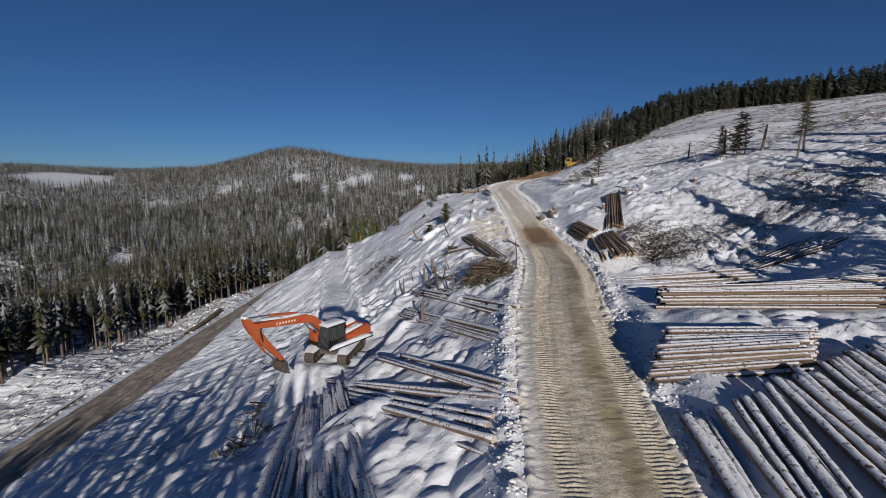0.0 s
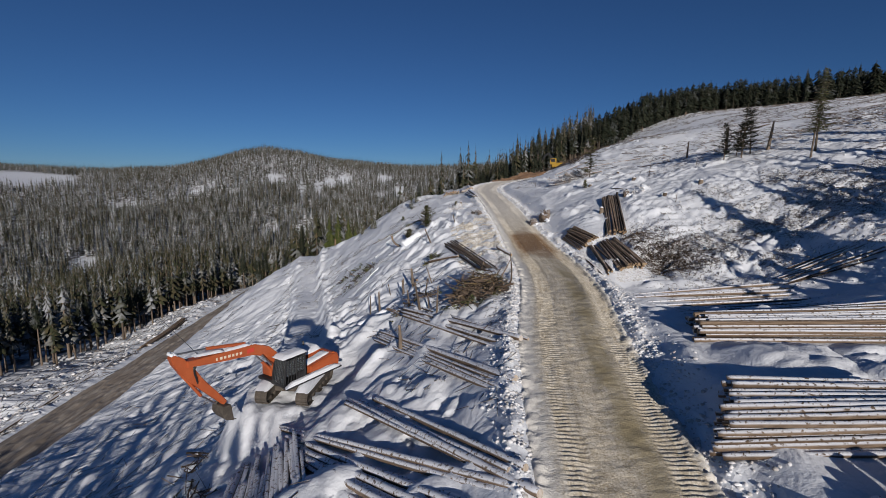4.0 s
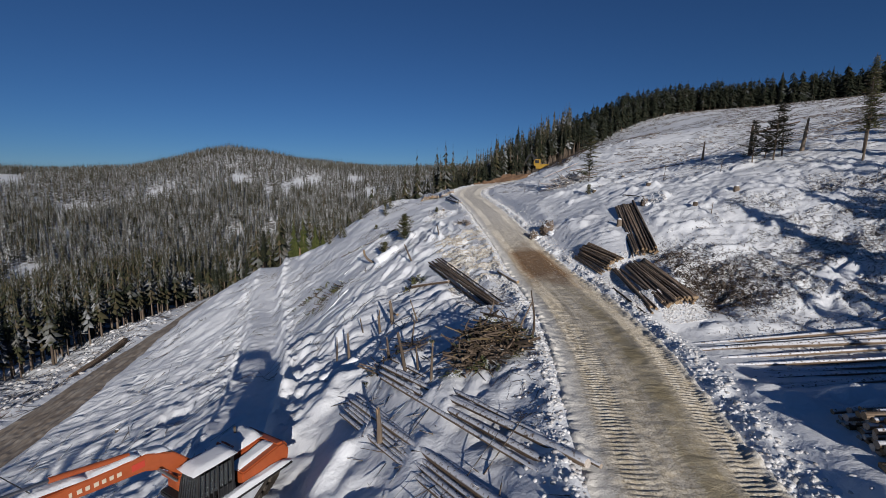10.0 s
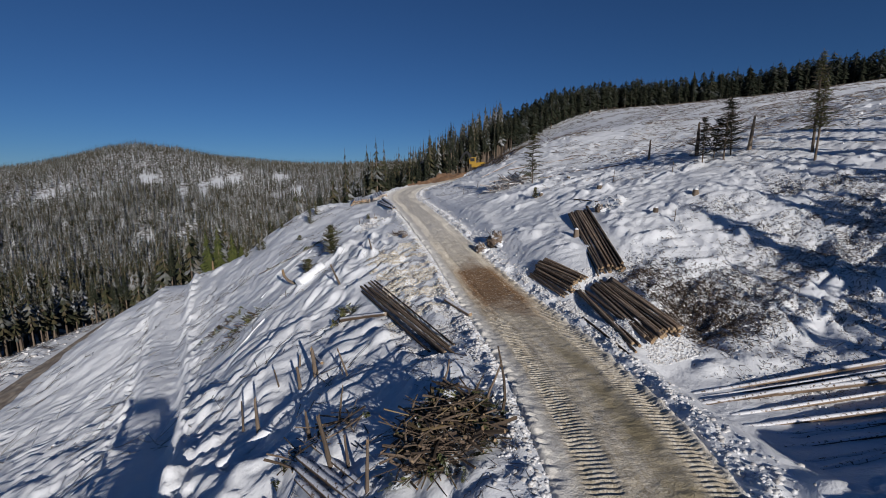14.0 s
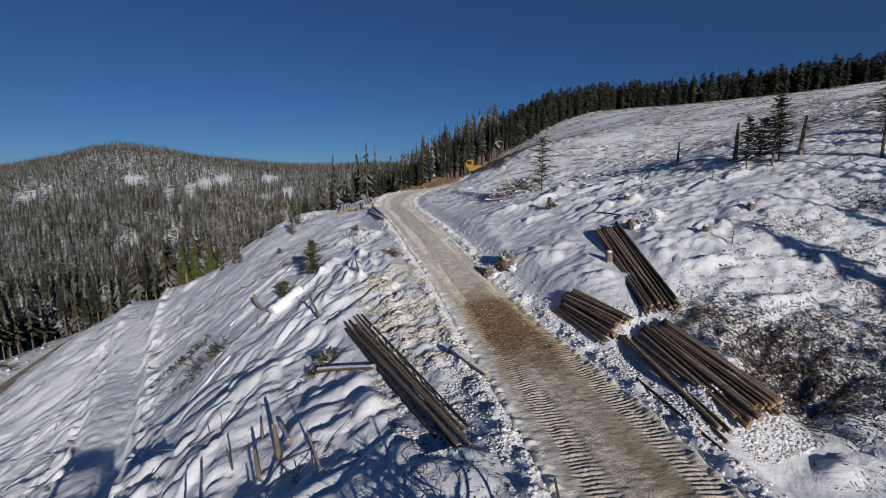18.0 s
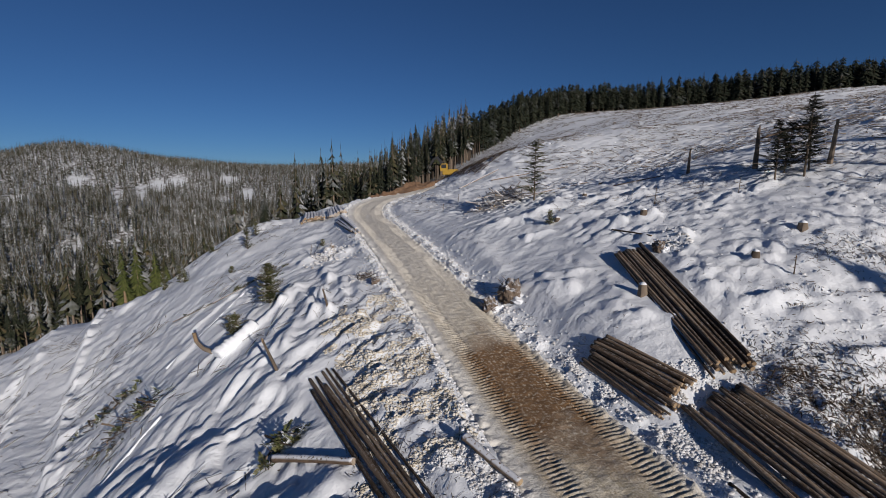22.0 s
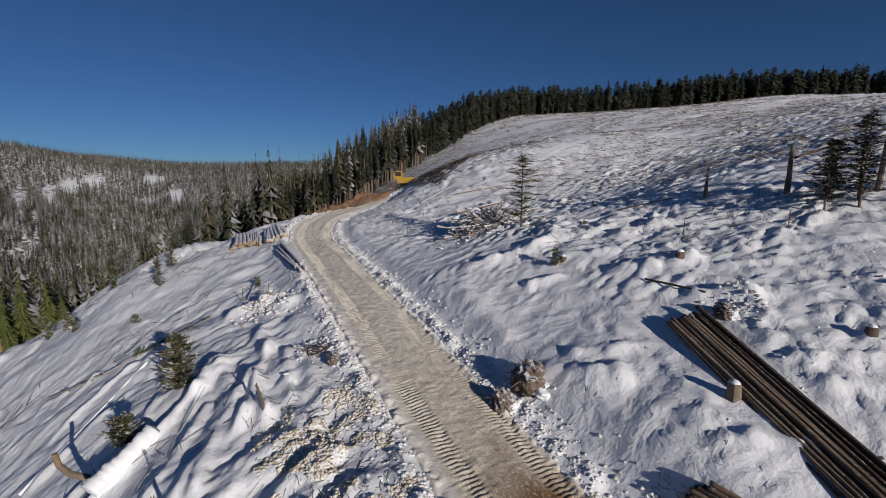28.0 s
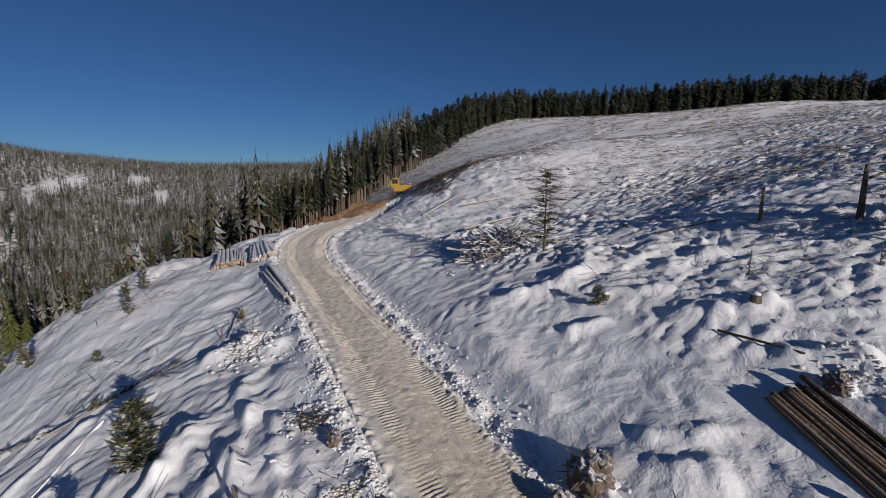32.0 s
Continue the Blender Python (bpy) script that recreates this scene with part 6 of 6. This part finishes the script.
    cyl = P("bucket_cylinder", tube((6.9, -0.13, 3.95), (5.95, -0.13, 2.2), 0.085, None, 12), ORANGE, parent=arm)
    P("rod", tube((5.95, -0.13, 2.2), (5.2, -0.13, 1.35), 0.05, None, 10), CHROME, parent=cyl)
    for k in range(3):
        q = [Vector((6.2 - 0.1 * k, 0.1, 4.5)), Vector((6.35, 0.16, 4.0 - 0.1 * k)), Vector((6.2, 0.14, 3.3 - 0.1 * k))]
        P("hose", merged(tube(q[0], q[1], 0.025, None, 6), tube(q[1], q[2], 0.025, None, 6)), BLACK, parent=arm)
    B = lambda pts: [(4.72 + (a - 5.3) * 0.8, 1.2 + (b - 1.25) * 0.8) for a, b in pts]
    bucket = P("bucket", merged(prism(B([(5.2, 1.25), (5.75, 1.3), (5.85, 0.75), (5.6, 0.2), (5.05, -0.05), (5.0, 0.05), (5.5, 0.3), (5.68, 0.75), (5.6, 1.1), (5.25, 1.1)]), -0.62, 0.36, 0.02), prism(B([(5.2, 1.25), (5.75, 1.3), (5.85, 0.75), (5.6, 0.2), (5.05, -0.05)]), -0.65, -0.61, 0), prism(B([(5.2, 1.25), (5.75, 1.3), (5.85, 0.75), (5.6, 0.2), (5.05, -0.05)]), 0.35, 0.39, 0)), STEEL, "worn digging bucket resting in the snow")
    for i in range(5):
        P("tooth", tube((4.54, -0.55 + i * 0.21, 0.2), (4.33, -0.55 + i * 0.21, 0.12), 0.045, 0.015, 6), STEEL, parent=bucket)
    P("link", merged(tube((5.2, -0.13, 1.35), (4.95, -0.13, 1.7), 0.06, None, 8), tube((5.2, -0.13, 1.35), (5.05, -0.13, 1.1), 0.06, None, 8)), STEEL, parent=arm)
    for name, line, host in (("snow_cap", [(2.0, 3.95), (3.0, 4.28), (4.6, 4.42), (6.2, 4.66)], boom), ("snow_cap", [(7.32, 5.08), (7.2, 5.12), (7.0, 5.0)], arm)):
        for (x0, z0), (x1, z1) in zip(line, line[1:]):
            P(name, snow_slab(((x0, -0.4, z0), (x1, -0.4, z1), (x1, 0.12, z1), (x0, 0.12, z0)), 0.11, 0.05, 9), None, parent=host)
    P("antenna", tube((5.9, -0.1, 4.6), (7.6, -0.5, 7.4), 0.018, 0.008, 5), BLACK)
    return ex


excavator(-8.2, 33.0, 1.66, -98.0, -126.0)


def loader(x, y, z, heading):
    """The yellow log loader up by the forest, seen from afar."""
    ld = thing("log_loader", "yellow tracked log loader with raised dark boom by the forest edge", "log loader", Matrix.Translation((x, y, z)) @ Matrix.Rotation(radians(heading), 4, "Z") @ Matrix.Scale(0.88, 4))
    for side in (1.25, -1.25):
        f = track_belt(ld, "crawler", 0, 4.2, 0.95, 0.65, 30, False)
        f.matrix_local = Matrix.Translation((0, side, 0))
    part("turntable", tube((0, 0, 0.7), (0, 0, 1.2), 0.8, None, 20), STEEL, ld)
    part("body", prism([(1.2, 1.15), (1.2, 1.9), (-0.4, 2.35), (-2.1, 2.35), (-2.4, 1.8), (-2.2, 1.15)], -1.4, 1.4, 0.1), YELLOW, ld)
    cab = part("cab", prism([(0.1, 1.9), (1.7, 1.9), (1.8, 2.9), (1.4, 3.6), (0.1, 3.6)], 0.3, 1.35, 0.06), YELLOW, ld)
    part("window", block((0.03, 0.85, 0.9), (1.66, 0.83, 3.0), 0, Matrix.Rotation(radians(-12), 4, "Y")), BLACK, cab)
    part("window", block((1.1, 0.03, 0.8), (0.9, 1.36, 3.0), 0), BLACK, cab)
    boom = part("boom", beam([(0.6, 1.8, 0.25), (1.6, 3.8, 0.35), (2.6, 5.0, 0.25)], -0.75, -0.25), BLACK, ld, "dark raised boom")
    part("arm", beam([(2.4, 5.2, 0.2), (3.5, 4.5, 0.25), (4.3, 3.2, 0.15)], -0.7, -0.3), BLACK, ld)
    part("grapple", merged(tube((4.3, -0.5, 3.2), (4.6, -0.5, 2.4), 0.12, 0.06, 8), tube((4.3, -0.5, 3.2), (4.0, -0.5, 2.4), 0.12, 0.06, 8)), STEEL, ld)
    part("boom_cylinder", tube((1.0, -0.5, 1.6), (2.0, -0.5, 3.8), 0.1, None, 8), CHROME, boom)
    return ld


loader(33.2, 117.2, gz(33.2, 117.2) - 0.35, 152)

# ---- turned earth by the bend ----
def earth_bank(label, x, y, lx, ly, height, turn, seed):
    n = 40
    g = np.linspace(-1, 1, n)
    a, b = np.meshgrid(g, g)
    c, s = math.cos(turn), math.sin(turn)
    px, py = x + a.ravel() * lx * c - b.ravel() * ly * s, y + a.ravel() * lx * s + b.ravel() * ly * c
    edge = np.clip(1 - np.maximum(np.abs(a), np.abs(b)).ravel() ** 2 - 0.25 * value_noise(px / 1.2, py / 1.2, seed), 0, 1)
    z = land(px, py) - 0.25 + edge ** 0.5 * (0.25 + height) + edge * 0.25 * value_noise(px / 0.6, py / 0.6, seed + 1)
    i = (np.arange(n - 1)[:, None] * n + np.arange(n - 1)[None]).ravel()
    return tagged(new("earth_bank", mesh_of("earth_bank", np.stack([px, py, z], -1), np.stack([i, i + 1, i + n + 1, i + n], -1), [EARTH])), label, "earth bank")


earth_bank("bank of freshly turned brown earth below the loader", 24.5, 111.5, 7.5, 2.4, 0.9, 0.72, 61)
earth_bank("low spoil heap of brown earth beside the road bend", 17.5, 105.5, 3.5, 1.3, 0.4, 0.6, 63)


# ---- scattered slash and clods ----
def sticks_on_land(name, x, y, lengths, radii, seed, mat, label, heading=None, spread=3.2, lift=0.05, tilt=0.12):
    """Many sticks in one mesh of kind stuff."""
    rng = np.random.default_rng(seed)
    n = len(x)
    l, r = rng.uniform(*lengths, n) , rng.uniform(*radii, n)
    a = (rng.uniform(0, 6.283, n) if heading is None else heading + rng.normal(0, spread, n))
    dx, dy = np.cos(a), np.sin(a)
    z0, z1 = land(x, y), land(x + dx * l, y + dy * l)
    dz = np.clip((z1 - z0) / l, -0.8, 0.8) + rng.normal(0, tilt, n)
    d = np.stack([dx, dy, dz], -1)
    base = np.stack([x, y, z0 + lift * rng.uniform(-0.5, 1.0, n)], -1)
    side = np.stack([-dy, dx, 0 * dx], -1)
    up = np.stack([0 * dx, 0 * dx, 1 + 0 * dx], -1)
    V = np.empty((n, 6, 3))
    for k in range(3):
        c, s = math.cos(2.094 * k + 0.5), math.sin(2.094 * k + 0.5)
        o = side * c + up * s
        V[:, k] = base + o * r[:, None]
        V[:, 3 + k] = base + d * l[:, None] + o * (r * 0.5)[:, None]
    f = np.array([(0, 1, 4), (0, 4, 3), (1, 2, 5), (1, 5, 4), (2, 0, 3), (2, 3, 5), (3, 4, 5), (2, 1, 0)])
    F = (f[None] + (np.arange(n) * 6)[:, None, None]).reshape(-1, 3)
    return tagged(new(name, mesh_of(name, V.reshape(-1, 3), F, [mat], smooth=False)), label, "slash", kind="stuff")


_bm = bmesh.new()
bmesh.ops.create_icosphere(_bm, subdivisions=2, radius=1.0)
BALL_V = np.array([v.co[:] for v in _bm.verts])
BALL_F = np.array([[v.index for v in f.verts] for f in _bm.faces])
_bm.free()
_bm = bmesh.new()
bmesh.ops.create_icosphere(_bm, subdivisions=1, radius=1.0)
ICO_V = np.array([v.co[:] for v in _bm.verts])
ICO_F = np.array([[v.index for v in f.verts] for f in _bm.faces])
_bm.free()


def clods_on_land(name, x, y, sizes, seed, mat, label, flat=0.6, power=2.0):
    rng = np.random.default_rng(seed)
    n = len(x)
    s = sizes[0] + (sizes[1] - sizes[0]) * rng.random(n) ** power
    tv, tf = (BALL_V, BALL_F) if mat is SNOWCAP else (ICO_V, ICO_F)
    ph = rng.uniform(0, 6.28, (n, 1, 3))
    wob = 0.22 * np.sin(tv[None] * 2.6 + ph).sum(-1, keepdims=True) if mat is SNOWCAP else 0.4 * rng.uniform(-1, 1, (n, len(tv), 1))
    v = tv[None] * (1 + wob) * s[:, None, None]
    a = rng.uniform(0, 6.283, n)[:, None]
    wide = rng.uniform(0.8, 1.5, n)[:, None]
    vx, vy = v[:, :, 0] * wide, v[:, :, 1]
    V = np.stack([x[:, None] + vx * np.cos(a) - vy * np.sin(a), y[:, None] + vx * np.sin(a) + vy * np.cos(a), land(x, y)[:, None] + s[:, None] * 0.05 + v[:, :, 2] * flat], -1)
    F = (tf[None] + (np.arange(n) * len(tv))[:, None, None]).reshape(-1, 3)
    return tagged(new(name, mesh_of(name, V.reshape(-1, 3), F, [mat], smooth=mat is SNOWCAP)), label, "snow clods", kind="stuff")


_r = np.random.default_rng(9)


def spread(n, x0, x1, y0, y1, keep=None):
    x, y = _r.uniform(x0, x1, n), _r.uniform(y0, y1, n)
    off, _ = road_offset(x, y)
    ok = (np.abs(off) > road_half(y) + 0.35) & (np.abs(x - LOW_ROAD_X) > LOW_ROAD_HALF)
    if keep is not None:
        ok &= keep(x, y)
    return x[ok], y[ok]


# clods thrown up along both edges of the ridge road
_k = _r.integers(0, len(ROAD_LINE) - 1, 26000)
_t = ROAD_LINE[_k + 1] - ROAD_LINE[_k]
_t = _t / np.hypot(_t[:, 0], _t[:, 1])[:, None]
_o = (road_half(ROAD_LINE[_k, 1]) + 0.05 + np.abs(_r.normal(0, 0.6, 26000))) * np.where(_r.random(26000) < 0.5, -1, 1)
_cx, _cy = ROAD_LINE[_k, 0] + _t[:, 1] * _o + _r.uniform(-0.3, 0.3, 26000), ROAD_LINE[_k, 1] - _t[:, 0] * _o + _r.uniform(-0.3, 0.3, 26000)
clods_on_land("roadside_clods", _cx, _cy, (0.014, 0.105), 81, CLOD, "broken clods of dirty snow along the road edges", power=3.0)
# rubble beside the brown patch, and the trampled yard of the log decks
_x, _y = spread(30000, 3.2, 8.4, 40, 61, lambda x, y: value_noise(x / 1.1, y / 0.6, 172) > -0.1 + 0.25 * np.maximum(4.6 - x, 0))
_k = _y > 47.0
clods_on_land("apron_rubble", _x[_k], _y[_k], (0.014, 0.085), 84, MUDDY_CLOD, "churned rubble of snow, sand and bark beside the muddy stretch", power=2.2)
_x, _y = _x[~_k], _y[~_k]
clods_on_land("trampled_snow", _x, _y, (0.012, 0.07), 82, CLOD, "trampled lumpy snow with bark crumbs beside the road", power=2.5)
_x, _y = spread(24000, 12.2, 18.5, 37.4, 51, lambda x, y: (x < 17 + 0.2 * np.maximum(y - 44, 0)) & (value_noise(x / 2, y / 2, 71) + 0.5 * value_noise(x / 0.6, y / 0.6, 173) > -0.15 + 0.06 * np.maximum(y - 44, 0)))
clods_on_land("churned_snow", _x, _y, (0.015, 0.08), 83, CLOD, "churned snow and bark between the dark log rows", power=2.5)
_x, _y = spread(1500, -76, -57.5, 30, 150)
clods_on_land("haul_road_lumps", _x, _y, (0.08, 0.5), 86, CLOD, "ploughed snow lumps along the haul road", flat=0.55, power=2.5)
_x, _y = spread(900, 18, 75, 44, 118, lambda x, y: value_noise(x / 6, y / 6, 74) > 0.0)
clods_on_land("hillside_lumps", _x, _y, (0.04, 0.13), 87, CLOD, "snow pillows over slash on the upper hillside", flat=0.35, power=2.5)
_x, _y = spread(3600, 45, 200, 30, 185, lambda x, y: in_cut(x, y) & (value_noise(x / 9, y / 4, 75) > -0.1))
clods_on_land("ridge_lumps", _x, _y, (0.08, 0.28), 88, SNOWCAP, "snow pillows over slash near the ridge", flat=0.35, power=2.5)

_x, _y = np.r_[_r.normal(5.4, 0.8, 420), _r.normal(6.8, 0.6, 160), _r.normal(23.2, 2.0, 300), _r.normal(22.8, 0.5, 120)], np.r_[_r.normal(74.2, 0.9, 420), _r.normal(65.0, 0.7, 160), _r.normal(75.4, 1.6, 300), _r.normal(53.6, 0.5, 120)]
clods_on_land("caked_snow", _x, _y, (0.03, 0.17), 89, CLOD, "caked snow blocks over heaps of slash", flat=0.6, power=1.6)


def slash_density(x, y):
    """Where the branch litter above the log rows lies thick: a core beside the rows, thinning out up the bank."""
    body = step(15.0, 18.5, x) * (1 - (x < 17.4) * (y > 38.2)) * step(52, 36, x) * (0.25 * step(29.5, 33, y) + 0.75 * step(35.5, 37.5, y)) * step(49.0, 44.5, y + 0.06 * (x - 18) + 2.0 * value_noise(x / 3, y / 3, 176))
    core = 0.5 * np.exp(-((x - 20.6) / 2.6) ** 2 - ((y - 40.6) / 3.0) ** 2)
    return body * np.clip(0.45 + 0.75 * value_noise(x / 3.2, y / 1.6, 76) + 0.3 * value_noise(x / 0.9, y / 0.7, 177), 0, 1) + core


_x, _y = spread(175000, 15.0, 52, 33, 50, lambda x, y: _r.random(len(x)) < 0.75 * slash_density(x, y))
_h = len(_x) // 2
sticks_on_land("dense_slash", _x[:_h], _y[:_h], (0.04, 0.24), (0.006, 0.020), 91, TWIG, "dense dark branch litter on the bank above the logs", lift=0.10, tilt=0.22)
sticks_on_land("snowy_slash", _x[_h:], _y[_h:], (0.04, 0.26), (0.008, 0.024), 191, TWIG_SNOWY, "snow-sprinkled branch litter on the bank above the logs", lift=0.10, tilt=0.22)
_x, _y = _r.normal(19.6, 1.3, 6000), _r.normal(40.6, 1.7, 6000)
sticks_on_land("hollow_slash", _x, _y, (0.04, 0.25), (0.010, 0.028), 193, TWIG, "black bark and branch litter in the hollow beside the log rows", lift=0.10, tilt=0.25)
_x, _y = spread(34000, 17, 52, 29, 52, lambda x, y: _r.random(len(x)) < 0.03 + slash_density(x, y))
clods_on_land("slash_snow", _x, _y, (0.02, 0.10), 192, CLOD, "broken snow crumbs between the branch litter", power=2.5)
_x, _y = spread(6000, -26, 4.5, 20, 105, lambda x, y: (value_noise(x / 4, y / 4, 77) > 0.25) & (np.hypot(x + 8.4, y - 33) > 6))
sticks_on_land("slope_slash", _x, _y, (0.3, 1.9), (0.008, 0.035), 92, TWIG_SNOWY, "thin branches poking out of the snow on the slope", lift=0.08, tilt=0.22)
_x, _y = spread(3500, -52, -20, 20, 130, lambda x, y: value_noise(x / 4, y / 4, 78) > 0.25)
sticks_on_land("lower_slope_slash", _x, _y, (0.4, 2.5), (0.015, 0.05), 93, TWIG_SNOWY, "branches poking out of the snow on the lower slope", lift=0.1, tilt=0.2)
_x, _y = spread(3400, -76, -57.5, 30, 150)
sticks_on_land("haul_road_slash", _x, _y, (0.6, 3.2), (0.02, 0.07), 94, TWIG_SNOWY, "branches and stems in the snow beside the haul road", heading=1.4, spread=0.5, lift=0.12, tilt=0.1)
_x, _y = spread(10000, 14, 75, 50, 128, lambda x, y: (value_noise(x / 5, y / 5, 79) > 0.05) & ~((x < 23) & (y < 82)))
sticks_on_land("hillside_slash", _x, _y, (0.3, 1.8), (0.006, 0.026), 95, TWIG_SNOWY, "thin branches in the snow on the hillside", heading=2.7, spread=0.9, lift=0.08, tilt=0.16)
_x, _y = spread(48000, 40, 200, 30, 188, lambda x, y: in_cut(x, y) & (value_noise(x / 10, y / 4.5, 80) > -0.35))
_h = len(_x) // 6
sticks_on_land("dark_ridge_slash", _x[:_h], _y[:_h], (0.25, 1.6), (0.015, 0.055), 196, TWIG, "dark bare branches across the upper clear-cut", heading=2.8, spread=0.6, lift=0.15, tilt=0.1)
_x, _y = _x[_h:], _y[_h:]
sticks_on_land("ridge_slash", _x, _y, (0.25, 1.7), (0.015, 0.06), 96, TWIG_SNOWY, "rows of slash across the upper clear-cut", heading=2.8, spread=0.6, lift=0.15, tilt=0.1)
_x, _y = spread(5200, 30, 62, 96, 132, lambda x, y: (np.abs((y - 112) - 0.75 * (x - 40)) < 6) & in_cut(x, y))
sticks_on_land("windrow_slash", _x, _y, (0.8, 3.4), (0.02, 0.07), 97, TWIG, "dark windrow of branches uphill of the loader", heading=0.65, spread=0.35, lift=0.35, tilt=0.12)
_x, _y = spread(5000, 11, 42, 44, 82, lambda x, y: value_noise(x / 3, y / 3, 178) > -0.1)
sticks_on_land("bank_crumbs", _x, _y, (0.03, 0.22), (0.004, 0.012), 99, TWIG, "bark crumbs and needles blown over the snowy bank", lift=0.03)
_x, _y = spread(4200, 3.2, 9, 28, 62)
sticks_on_land("roadside_slash", _x, _y, (0.05, 0.5), (0.005, 0.016), 98, TWIG, "bark and twigs in the snow beside the road", lift=0.05)
